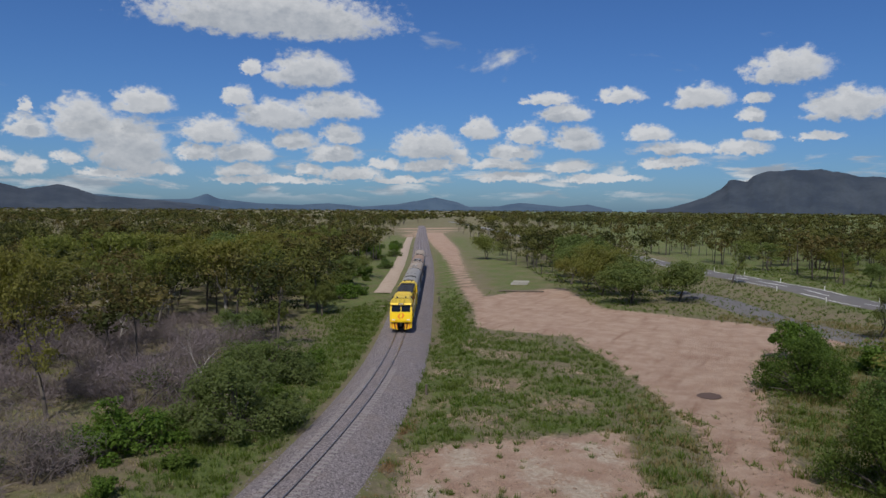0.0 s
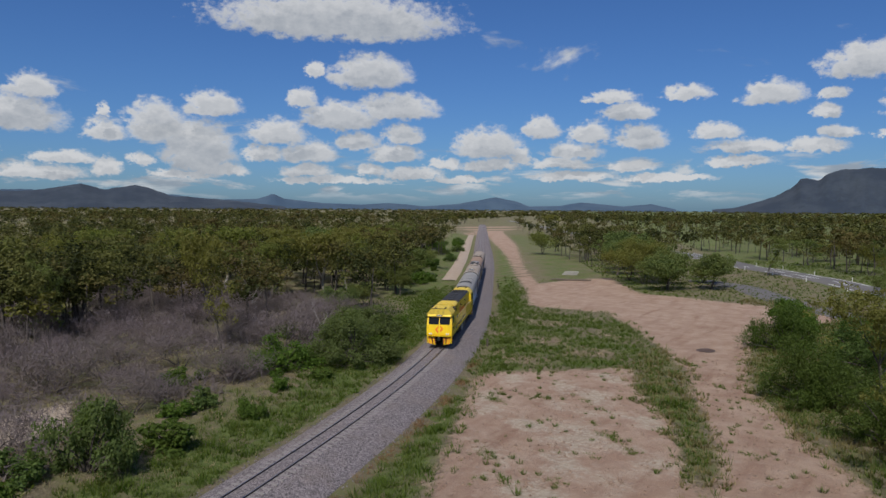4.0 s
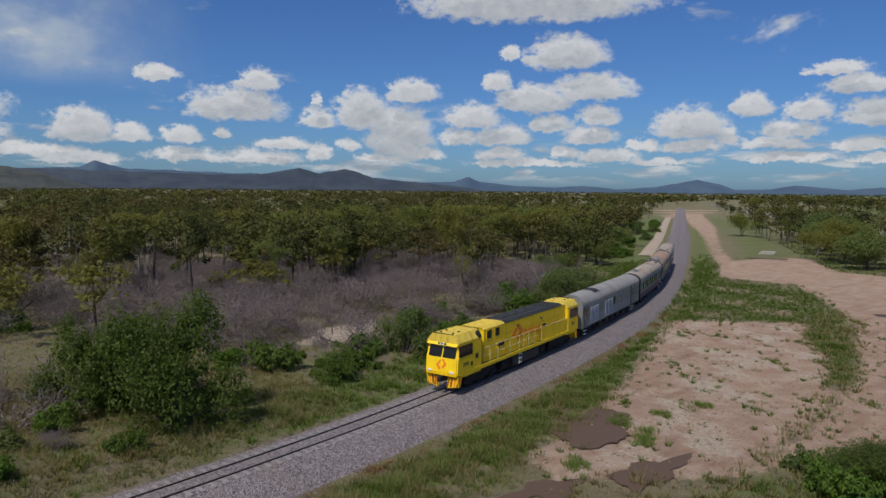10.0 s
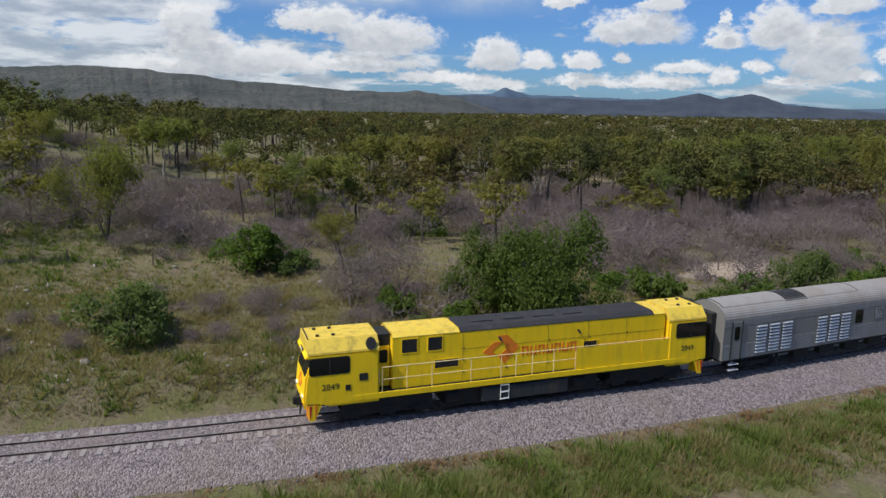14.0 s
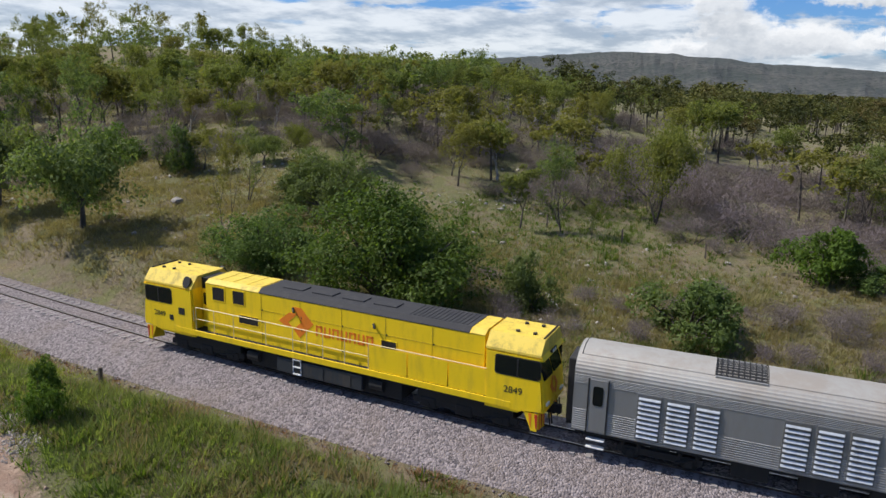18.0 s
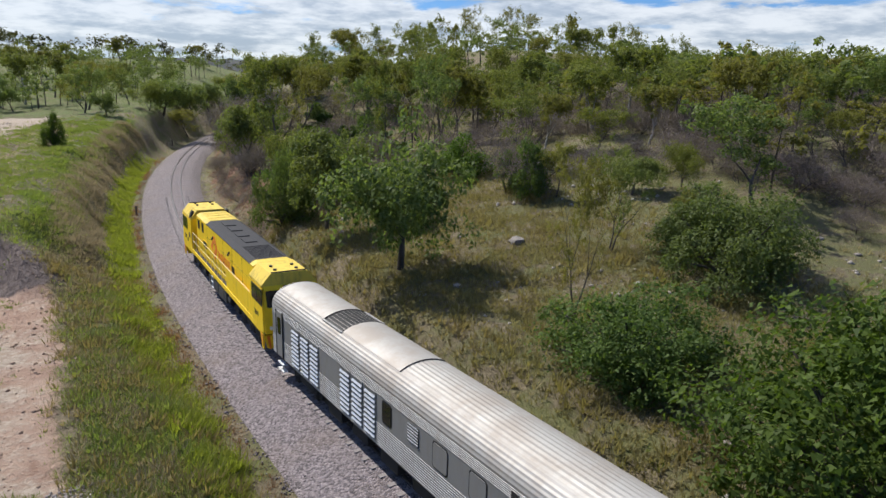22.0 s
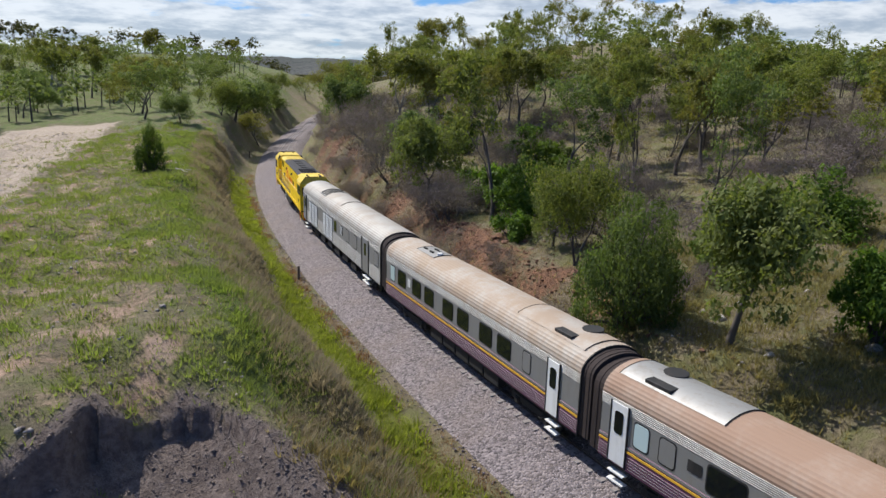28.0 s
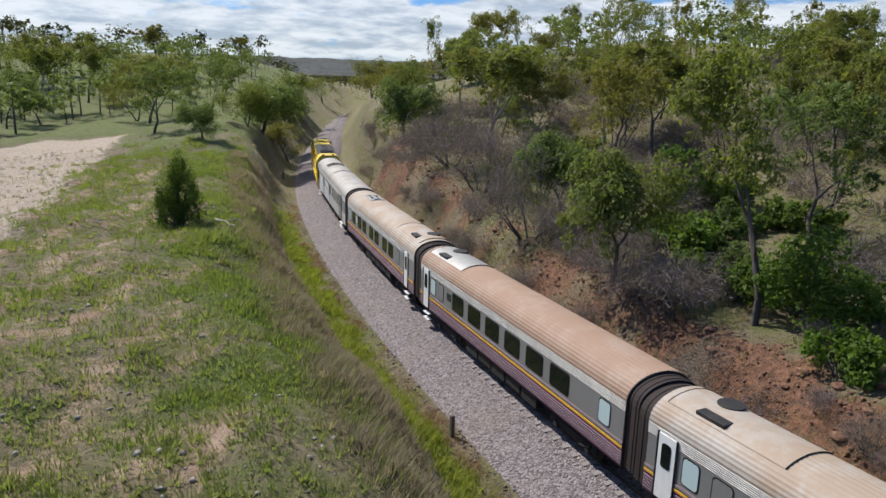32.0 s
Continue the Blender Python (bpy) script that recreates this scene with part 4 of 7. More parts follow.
def loco():
    T = new("locomotive")
    tagged(T, "yellow diesel locomotive with black sooty roof and orange arrow emblem", "locomotive")
    F = LOCO_LEN / 2

    def X(d):
        return F - d * 1.0295      # d along the body from the nose
    W = 1.42
    # underframe with its yellow sill
    part("underframe", boxes((-F + .5, F - .5, -1.2, 1.2, 0.86, 1.10)), UNDER, T)
    # added block: gives the shadowed space below the body its blackness
    part("underfloor", boxes((X(15.4), X(6.9), -1.05, 1.05, 0.20, 0.86), bevel=.05), UNDER, T, "added black block for the shaded space between the bogies")
    for s in (-1, 1):
        part("sill", boxes((X(20.6), X(2.2), s * 1.40 - .03, s * 1.40 + .03, 0.98, 1.26), bevel=0.012), YELLOW, T)
    part("walkway", boxes((X(20.2), X(3.3), -1.38, 1.38, 1.20, 1.25)), BLACK, T, "dark walkway plates along the hood")

    def cab(d0, d1, sign):
        """sign 1: the nose leads; -1: the rear cab."""
        nose = X(d0) if sign > 0 else X(d1)
        back = X(d1) if sign > 0 else X(d0)
        b = sign
        # side outline in x, z with the raked front
        outline = [(back, 0.86), (nose - b * 1.15, 0.86), (nose - b * 0.95, 0.98), (nose - b * 0.02, 1.02), (nose, 1.35), (nose - b * 0.10, 2.28), (nose - b * 0.40, 3.12), (nose - b * 0.10, 3.20), (nose - b * 0.22, 3.38), (back, 3.38)]
        bm = bmesh.new()
        prism(bm, outline, 1, -W, W)
        bmesh.ops.bevel(bm, geom=[e for e in bm.edges if abs(e.verts[0].co.y - e.verts[1].co.y) < 1e-4 and abs(e.verts[0].co.y) > W - .01 and e.calc_length() > .3], offset=0.09, segments=2, affect="EDGES")
        shell = part("cab_shell", bm, YELLOW, T, "yellow cab shell with raked nose")
        bm = bmesh.new()
        roof = [(-W, 3.36), (-W + .02, 3.44), (-0.95, 3.84), (0.95, 3.84), (W - .02, 3.44), (W, 3.36)]
        prism(bm, roof, 0, nose - b * 0.22, back)
        part("cab_roof", bm, YELLOW_ROOF, T, "dusty yellow chamfered cab roof")
        for i in range(4):
            bm = bmesh.new()
            rod(bm, (nose - b * (0.8 + 0.75 * (i % 2)), 0.55 * (1 if i < 2 else -1), 3.84), (nose - b * (0.8 + 0.75 * (i % 2)), 0.55 * (1 if i < 2 else -1), 3.90), 0.09, 10)
            part("roof_fitting", bm, BLACK, T)
        bm = bmesh.new()
        rod(bm, (nose - b * 0.3, -0.9, 3.86), (nose - b * 0.3, 0.9, 3.86), 0.03, 6)
        part("roof_bar", bm, BLACK, T)
        # windscreens follow the rake
        for s in (-1, 1):
            bm = bmesh.new()
            prism(bm, [(s * 0.62 + y, z) for y, z in round_rect(1.14, 0.82, 0.08)], 0, -0.012, 0.012)
            pane = part("windscreen", bm, GLASS, T, "dark windscreen pane")
            pane.matrix_basis = Matrix.Translation((nose - b * 0.238, 0, 2.70)) @ Matrix.Rotation(-b * math.atan2(0.30, 0.84), 4, "Y")
        bm = bmesh.new()
        box(bm, nose - b * 0.15 - .03, nose - b * 0.15 + .03, -0.36, 0.36, 3.20, 3.37, bevel=.01)
        lamp = part("headlight_box", bm, BLACK, T)
        for y in (-0.13, 0.13):
            bm = bmesh.new()
            rod(bm, (nose - b * 0.13, y, 3.285), (nose - b * 0.09, y, 3.285), 0.075, 14)
            part("headlight", bm, LAMP, lamp, "round headlamp")
        # emblem on the nose
        for k, mirror in ((0, 1), (1, -1)):
            bm = bmesh.new()
            pts = [(0.0, 0.36), (0.14, 0.36), (0.45, 0.0), (0.14, -0.36), (0.0, -0.22), (0.20, 0.0)]
            prism(bm, [(mirror * (y + .03), z + 1.80 + (0.05 if mirror > 0 else -.05)) for y, z in pts], 0, -0.008, 0.008)
            o = part("emblem", bm, ORANGE, T, "orange arrow emblem")
            o.matrix_basis = Matrix.Translation((nose - b * 0.034, 0, 1.80)) @ Matrix.Rotation(-b * 0.107, 4, "Y") @ Matrix.Translation((0, 0, -1.80))
        # ditch lights, coupler, plough, hoses
        for s in (-1, 1):
            for k in range(2):
                bm = bmesh.new()
                rod(bm, (nose - b * 0.02, s * (0.85 + .2 * k), 1.32), (nose + b * 0.07, s * (0.85 + .2 * k), 1.32), 0.085, 12)
                part("marker_light", bm, LAMP, T)
            bm = bmesh.new()
            prism(bm, [(s * 0.46, 0.90), (s * 1.36, 0.90), (s * 1.20, 0.40), (s * 0.40, 0.28)], 0, nose - b * 0.34, nose - b * 0.24)
            part("plough_plate", bm, YELLOW, T, "yellow pilot plate with red stripes")
            for k in range(3):
                bm = bmesh.new()
                y0 = 0.50 + .29 * k
                prism(bm, [(s * y0, 0.88), (s * (y0 + .15), 0.88), (s * (y0 + .01), 0.36), (s * (y0 - .13 + .03), 0.36)], 0, nose - b * 0.245, nose - b * 0.228)
                part("warning_stripe", bm, (ORANGE, RED, ORANGE)[k], T, "orange warning stripe")
            bm = bmesh.new()
            prism(bm, [(nose - b * 0.2, 0.98), (nose - b * 0.85, 0.98), (nose - b * 0.5, 0.40), (nose - b * 0.26, 0.40)], 1, s * 1.34, s * 1.40)
            part("pilot_side", bm, YELLOW, T, "yellow corner of the pilot")
            for k in range(2):
                bm = bmesh.new()
                d0 = .24 + .26 * k
                prism(bm, [(nose - b * d0, 0.96), (nose - b * (d0 + .14), 0.96), (nose - b * (d0 + .06), 0.62 - .12 * (1 - k)), (nose - b * (d0 + .01), 0.50)], 1, s * 1.398, s * 1.412)
                part("warning_stripe", bm, (RED, ORANGE)[k], T, "orange warning stripe")
            for k in range(3):
                part("step_rail", boxes((nose - b * 0.02 - .05, nose - b * 0.02 + .05, min(s * 0.15, s * 1.3), max(s * 0.15, s * 1.3), 1.05 + .09 * k, 1.09 + .09 * k)), YELLOW, T)
            # side window, with its frame
            wx0, wx1 = (nose - b * 0.30, nose - b * 2.15) if sign > 0 else (nose - b * 0.22, nose - b * 2.15)
            part("window_frame", side_plate(bmesh.new(), wx0 + b * .04, wx1 - b * .04, 2.38, 3.22, s * (W - .005) - (.012 if s < 0 else 0), 0.017, 0.14), BLACK, T)
            part("side_window", side_plate(bmesh.new(), wx0, wx1, 2.42, 3.18, s * (W + .008) - (.012 if s < 0 else 0), 0.012, 0.11), GLASS, T, "dark cab side window")
            part("window_post", side_plate(bmesh.new(), (wx0 + wx1) / 2 - .03, (wx0 + wx1) / 2 + .03, 2.40, 3.20, s * (W + .014) - (.014 if s < 0 else 0), 0.014, 0.01), BLACK, T)
            turn = Matrix.Rotation(radians(90), 4, "X") if s < 0 else Matrix.Rotation(radians(180), 4, "Z") @ Matrix.Rotation(radians(90), 4, "X")
            letters("2849", 0.42, BLACK, "running_number", T, Matrix.Translation((nose - b * (1.25 if sign > 0 else 1.35), s * (W + .006), 1.78)) @ turn, "black running number")
        bm = bmesh.new()
        box(bm, nose - b * 0.3, nose + b * 0.12, -0.16, 0.16, 0.66, 0.98, bevel=.03)
        box(bm, nose + b * 0.08, nose + b * 0.36, -0.13, 0.13, 0.68, 0.96, bevel=.04)
        for y in (-.75, -.45, .45, .75):
            rod(bm, (nose + b * .02, y, 0.95), (nose + b * .10, y * .9, 0.42), 0.03, 6)
        part("coupler", bm, UNDER, T, "knuckle coupler and air hoses")
        return shell

    cab(0.0, 3.5, 1)
    cab(19.45, 22.0, -1)
    # hood
    H = 1.14
    x0, x1 = X(19.3), X(4.2)
    bm = bmesh.new()
    prism(bm, [(-H, 1.22), (-H, 3.68), (-0.86, 3.80), (0.86, 3.80), (H, 3.68), (H, 1.22)], 0, x0, x1)
    hood = part("hood", bm, YELLOW, T, "long yellow engine hood")
    # front link is near-black to paint the shade of the recess
    part("hood_link", boxes((X(4.25), X(3.45), -0.66, 0.66, 1.2, 3.74)), UNDER, T, "recess between cab and hood, its shade painted near-black")
    part("hood_link", boxes((X(19.9), X(19.25), -0.72, 0.72, 1.2, 3.74)), YELLOW, T)
    for d0, d1, mat, name, z in ((7.55, 18.6, SOOT, "sooty_roof", 3.73), (4.2, 7.5, YELLOW_ROOF, "hood_roof", 3.725), (18.65, 19.3, YELLOW_ROOF, "hood_roof", 3.725)):
        bm = bmesh.new()
        prism(bm, [(-H - .01, 3.66), (-H - .01, 3.69), (-0.86, z + .09), (0.86, z + .09), (H + .01, 3.69), (H + .01, 3.66)], 0, X(d1), X(d0))
        part(name, bm, mat, T, "soot-blackened roof over the engine" if mat is SOOT else "dusty yellow roof panel")
    for k in range(14):
        part("grille_bar", boxes((X(15.6 + .21 * k) - .03, X(15.6 + .21 * k) + .03, -0.76, 0.76, 3.81, 3.835)), SOOT, T)
    for k in range(4):
        part("roof_hatch", boxes((X(9.0 + 1.7 * k) - .6, X(9.0 + 1.7 * k) + .6, -0.35, 0.35, 3.81, 3.86), bevel=.01), SOOT, T, "black hatch on the sooty roof")
    for d in (4.9, 5.7, 6.6, 7.45):
        part("roof_rib", boxes((X(d) - .02, X(d) + .02, -0.8, 0.8, 3.80, 3.83)), YELLOW_ROOF, T)
    for s in (-1, 1):
        y = s * H
        # louvres
        for d0, d1, z0, z1, slats in ((4.65, 5.4, 2.98, 3.58, 8), (5.95, 6.65, 2.98, 3.58, 8), (6.3, 7.5, 2.06, 2.46, 5), (14.4, 15.15, 2.2, 2.66, 5)):
            g = part("louvre", side_plate(bmesh.new(), X(d0), X(d1), z0, z1, y - .004 if s > 0 else y - .016, .02, .02), BLACK, T, "dark louvred air intake")
            bm = bmesh.new()
            box(bm, X(d1) - .04, X(d1), y - .02, y + .02, z0 - .03, z1 + .03)
            box(bm, X(d0), X(d0) + .04, y - .02, y + .02, z0 - .03, z1 + .03)
            box(bm, X(d1), X(d0), y - .02, y + .02, z1, z1 + .035)
            box(bm, X(d1), X(d0), y - .02, y + .02, z0 - .035, z0)
            part("louvre_frame", bm, YELLOW, g)
            for k in range(slats):
                xx = X(d1) + (d1 - d0) * (k + .5) / slats
                part("slat", boxes((xx - .012, xx + .012, y - .022, y + .022, z0, z1)), UNDER, g)
        # doors in the hood and their seams
        for k, d in enumerate(np.arange(7.7, 19.2, 2.3)):
            bm = bmesh.new()
            box(bm, X(d) - .008, X(d) + .008, y - .012, y + .012, 1.26, 3.66)
            part("door_seam", bm, painted_seam, T)
            if k < 5:
                for z in (1.7, 2.3, 2.9):
                    part("latch", boxes((X(d) - .10, X(d) - .05, y - .03, y + .03, z, z + .07)), BLACK, T)
        part("door_seam", boxes((X(19.3), X(7.6), y - .010, y + .010, 2.92, 2.935)), painted_seam, T)
        for d in (9.6, 14.0):
            bm = bmesh.new()
            rod(bm, (X(d), y + s * .02, 3.34), (X(d + .12), y + s * .14, 3.18), 0.06, 8)
            part("work_light", bm, BLACK, T)
        # arrow emblem and lettering bars on the hood
        cx, cz, mir = X(9.75), 2.62, (-1 if s > 0 else 1)
        for sgn in (1, -1):
            bm = bmesh.new()
            k_ = 1.12
            pts = [(-0.92, -0.02), (-0.35, 0.42), (0.10, 0.42), (-0.42, -0.02), (-0.22, -0.18), (-0.60, -0.18)] if sgn < 0 else [(-0.18, 0.70), (0.30, 0.70), (0.92, 0.10), (0.18, -0.62), (-0.12, -0.28), (0.30, 0.10)]
            prism(bm, [(cx + mir * k_ * a, cz + k_ * b_) for a, b_ in pts], 1, y - .014, y + .014)
            part("emblem", bm, ORANGE, T, "large orange arrow emblem")
        for k in range(7):
            bm = bmesh.new()
            a0 = cx + mir * (1.16 + 0.47 * k)
            for dx0, dx1, z0, z1 in ((0, .10, 0, .5), (.27, .37, 0, .5), (0, .37, .40, .5)) if k % 2 == 0 else ((0, .10, 0, .5), (0, .37, 0, .10), (.27, .37, 0, .5)):
                box(bm, min(a0 + mir * dx0, a0 + mir * dx1), max(a0 + mir * dx0, a0 + mir * dx1), y - .012, y + .012, 2.22 + z0, 2.22 + z1)
            part("lettering_bar", bm, ORANGE, T)
        # door behind the cab
        part("cab_door", side_plate(bmesh.new(), X(3.55), X(4.15), 1.28, 3.3, s * .70, s * .04, .05), YELLOW, T)
        part("door_window", side_plate(bmesh.new(), X(3.65), X(4.05), 2.45, 3.1, s * .735, s * .02, .1), GLASS, T)
        bm = bmesh.new()
        rod(bm, (X(3.12), s * 1.12, 3.50), (X(3.12), s * 1.36, 3.62), 0.24, 20)
        part("horn_port", bm, BLACK, T, "round black port in the roof edge")
        part("side_vent", boxes((X(2.95), X(2.55), s * 1.415 - .02, s * 1.415 + .02, 1.95, 2.3)), UNDER, T)
        part("side_hatch", boxes((X(2.15), X(1.9), s * 1.415 - .02, s * 1.415 + .02, 1.55, 1.82)), UNDER, T)
        # handrails at the sill's edge
        bm = bmesh.new()
        yr = s * 1.36
        for d in (3.65, 4.85, 6.1, 8.1, 9.7, 10.5, 11.4, 12.6, 13.85):
            rod(bm, (X(d), yr, 1.25), (X(d), yr, 2.46), 0.02, 6)
        rod(bm, (X(3.65), yr, 2.46), (X(19.8), yr, 2.46), 0.022, 6)
        rod(bm, (X(3.65), yr, 1.86), (X(13.85), yr, 1.86), 0.018, 6)
        rod(bm, (X(3.5), yr, 1.7), (X(3.5), yr, 2.3), 0.02, 6)
        part("handrail", bm, RAILING, T, "pale handrail along the walkway")
        for d0, d1 in ((13.9, 15.8), (15.85, 17.75), (17.8, 19.75)):
            part("guard_panel", boxes((X(d1), X(d0), yr - .015, yr + .015, 1.28, 2.40), bevel=.006), YELLOW, T)
        # tanks and boxes below
        part("fuel_tank", boxes((X(13.5), X(8.7), s * 1.22 - .12, s * 1.22 + .12, 0.30, 0.86), bevel=.05), TANK, T, "blue-grey fuel tank")
        for d0, d1 in ((8.75, 9.9), (10.1, 11.4), (11.6, 12.9)):
            part("tank_panel", boxes((X(d1), X(d0), s * 1.35 - .015, s * 1.35 + .015, 0.36, 0.80), bevel=.01), TANK, T)
        for d in (7.2, 14.2):
            bm = bmesh.new()
            rod(bm, (X(d) - .35, s * 1.15, .62), (X(d) + .35, s * 1.15, .62), .2, 12)
            part("air_tank", bm, UNDER, T)
        bm = bmesh.new()
        for z in (0.35, 0.62, 0.90):
            box(bm, X(10.15), X(9.7), s * 1.37 - .05, s * 1.37 + .05, z, z + .04)
        for d in (9.7, 10.15):
            rod(bm, (X(d), s * 1.38, .33), (X(d), s * 1.38, 1.2), .02, 6)
        part("step", bm, WHITE, T, "white-edged steps")
    lift_body(T)
    bogie(T, X(4.0), (-1.75, 0, 1.75), 5.0, True)
    bogie(T, X(18.4), (-1.75, 0, 1.75), 5.0, True)
    return T


painted_seam = painted("panel_seam", (0.52, 0.35, 0.012), 0.7, amount=0.4)
LOCO = loco()


# ---- carriages ----
# louvres: backing coloured dark for shade between slats, slats pale as if top-lit
GRILLE = painted("gap_shade_panel", (0.20, 0.205, 0.21), 0.5, 0.5, amount=0.4)
SLAT = painted("pale_grey_slat", (0.60, 0.62, 0.64), 0.45, 0.3, amount=0.3)


def arch(w, z0, z1, n, ribs=0.0):
    """A half-elliptic roof from (w, z0) over the top to (-w, z0), optionally ribbed."""
    pts = []
    for i in range(n + 1):
        a = math.pi * i / n
        r = ribs if i % 2 else 0.0
        pts.append(((w + r) * math.cos(a) * (1 - 0.04 * math.sin(a)), z0 + (z1 - z0 + r) * math.sin(a) ** 0.85))
    return pts


def sheet(profile, x0, x1):
    bm = bmesh.new()
    a = [bm.verts.new((x0, y, z)) for y, z in profile]
    b = [bm.verts.new((x1, y, z)) for y, z in profile]
    for i in range(len(profile) - 1):
        bm.faces.new((a[i], b[i], b[i + 1], a[i + 1]))
    bmesh.ops.recalc_face_normals(bm, faces=bm.faces)
    return bm


def fluted(y, z0, z1, n, depth=0.022, s=1):
    """Corrugation up a side wall between two heights."""
    pts = []
    for i in range(n):
        a, b = z0 + (z1 - z0) * i / n, z0 + (z1 - z0) * (i + 1) / n
        h = b - a
        pts += [(s * y, a), (s * y, a + h * .3), (s * (y + depth), a + h * .45), (s * (y + depth), a + h * .85)]
    return pts + [(s * y, z1)]


def carriage(kind, length):
    """kind: 'van', 'first', 'second', 'third'."""
    T = new("power_van" if kind == "van" else "passenger_carriage")
    van = kind == "van"
    L, W = length / 2, 1.36
    roof = {"van": ROOF_VAN, "first": ROOF, "second": ROOF_RUST, "third": ROOF}[kind]
    part("floor_frame", boxes((-L + .1, L - .1, -1.25, 1.25, 0.86, 1.04)), UNDER, T)
    z_low, z_band, z_top, z_cant = 1.0, 1.82, 2.78, 3.12
    for s in (-1, 1):
        part("lower_side", sheet(fluted(W, z_low, z_band, 10, 0.014, s=s), -L, L), STEEL if van else PURPLE, T, "fluted stainless side" if van else "fluted maroon lower side")
        part("window_band", sheet([(s * W, z_band), (s * W, z_top)], -L, L), PANEL, T, "grey steel band between the flutes")
        part("upper_side", sheet(fluted(W, z_top, z_cant, 6, 0.012, s=s), -L, L), STEEL, T, "fluted stainless upper side")
        if not van:
            for k in range(5):
                part("pale_rib", boxes((-L, L, s * (W + .02) - .008, s * (W + .02) + .008, 1.10 + .09 * k, 1.110 + .09 * k)), PANEL, T)
            part("gold_stripe", boxes((-L, L, s * (W + .02) - .012, s * (W + .02) + .012, 1.60, 1.67)), GOLD, T)
            part("pale_stripe", boxes((-L, L, s * (W + .018) - .01, s * (W + .018) + .01, 1.72, 1.80)), PANEL, T)
    part("roof", sheet(arch(W, z_cant, 3.93, 44, 0.014), -L, L), roof, T, "ribbed steel roof under brown dust" if not van else "ribbed bare steel roof")
    for e in (-1, 1):
        bm = bmesh.new()
        prism(bm, [(-W, 1.0), (W, 1.0)] + arch(W, z_cant, 3.92, 16), 0, e * L - .03, e * L + .03)
        part("end_wall", bm, PANEL if van and e > 0 else BLACK, T)
        bm = bmesh.new()
        if van and e > 0:
            box(bm, e * (L + .02), e * (L + .42), -.72, .72, 1.0, 3.45, bevel=.06)
        else:
            for k in range(4):
                inset = .07 + .02 * (k % 2)
                prism(bm, [(-W + inset, 1.02), (W - inset, 1.02)] + arch(W - inset, z_cant, 3.92 - inset, 16), 0, e * (L + .03 + .13 * k), e * (L + .03 + .13 * (k + 1)))
        part("gangway", bm, BLACK if van and e > 0 else BELLOWS, T, "dark folded gangway bellows")
        bm = bmesh.new()
        box(bm, e * (L - .5), e * (L + .5), -.14, .14, .62, .92, bevel=.03)
        part("coupler", bm, UNDER, T)

    def roof_plate(x0, x1, w, mat, name, label, lift=0.035):
        keep = [p for p in arch(W, z_cant, 3.93, 44) if abs(p[0]) < w]
        pts = [(y, z + lift) for y, z in keep]
        bm = sheet(pts, x0, x1)
        ob = part(name, bm, mat, T, label)
        for xx in (x0, x1):
            bm = bmesh.new()
            for (ya, za), (yb, zb) in zip(pts[:-1], pts[1:]):
                rod(bm, (xx, ya, za), (xx, yb, zb), .018, 5)
            part("roof_plate_edge", bm, UNDER, ob)
        return ob

    def window(x, w, mat, z0=1.95, z1=2.70, label="dark carriage window"):
        for s in (-1, 1):
            o = part("window", side_plate(bmesh.new(), x - w / 2, x + w / 2, z0, z1, s * (W + .010) - (.012 if s < 0 else 0), .012, .11), mat, T, label)
            part("window_frame", side_plate(bmesh.new(), x - w / 2 - .05, x + w / 2 + .05, z0 - .05, z1 + .05, s * (W - .003) - (.012 if s < 0 else 0), .012, .14), BLACK, o)

    def door(x, w=0.72, mat=PANEL):
        for s in (-1, 1):
            d = part("door", boxes((x - w / 2, x + w / 2, s * (W + .012) - .03, s * (W + .012) + .03, 1.06, 3.02), bevel=.012), mat, T, "carriage door with a small window")
            part("door_window", side_plate(bmesh.new(), x - .2, x + .2, 2.05, 2.78, s * (W + .045) - (.012 if s < 0 else 0), .012, .1), GLASS, d)
            for xx in (x - w / 2 - .03, x + w / 2 + .03):
                part("door_jamb", boxes((xx - .02, xx + .02, s * (W + .02) - .04, s * (W + .02) + .04, 1.02, 3.05)), BLACK, d)
            for z in (0.40, 0.70):
                part("door_step", boxes((x - w / 2, x + w / 2, s * 1.28 - .12, s * 1.28 + .12, z, z + .04)), WHITE, d)

    if van:
        tagged(T, "stainless steel generator van with louvred sides and fluted panels", "rail carriage")
        roof_plate(L - 5.1, L - .15, 0.95, ROOF_VAN, "roof_cover", "plain steel roof cover")
        roof_plate(L - 11.5, L - 6.9, 0.95, ROOF_VAN, "roof_cover", "plain steel roof cover")
        # no hole is cut: a black plate paints the well's dark depth
        well = roof_plate(L - 6.85, L - 5.15, 0.95, BLACK, "roof_well", "radiator well in the roof, its shaded depth a flush black plate", 0.012)
        arc = [p for p in arch(W, z_cant, 3.93, 44) if abs(p[0]) < 0.9]
        for k in range(8):
            x = L - 6.7 + .2 * k
            part("grille_bar", sheet([(y, z + .05) for y, z in arc], x, x + .05), UNDER, well)
        for s in (-1, 1):
            part("roof_well_rim", boxes((L - 6.9, L - 5.1, s * .97 - .04, s * .97 + .04, 3.66, 3.76), bevel=.01), STEEL, well)
        door(L - .95)
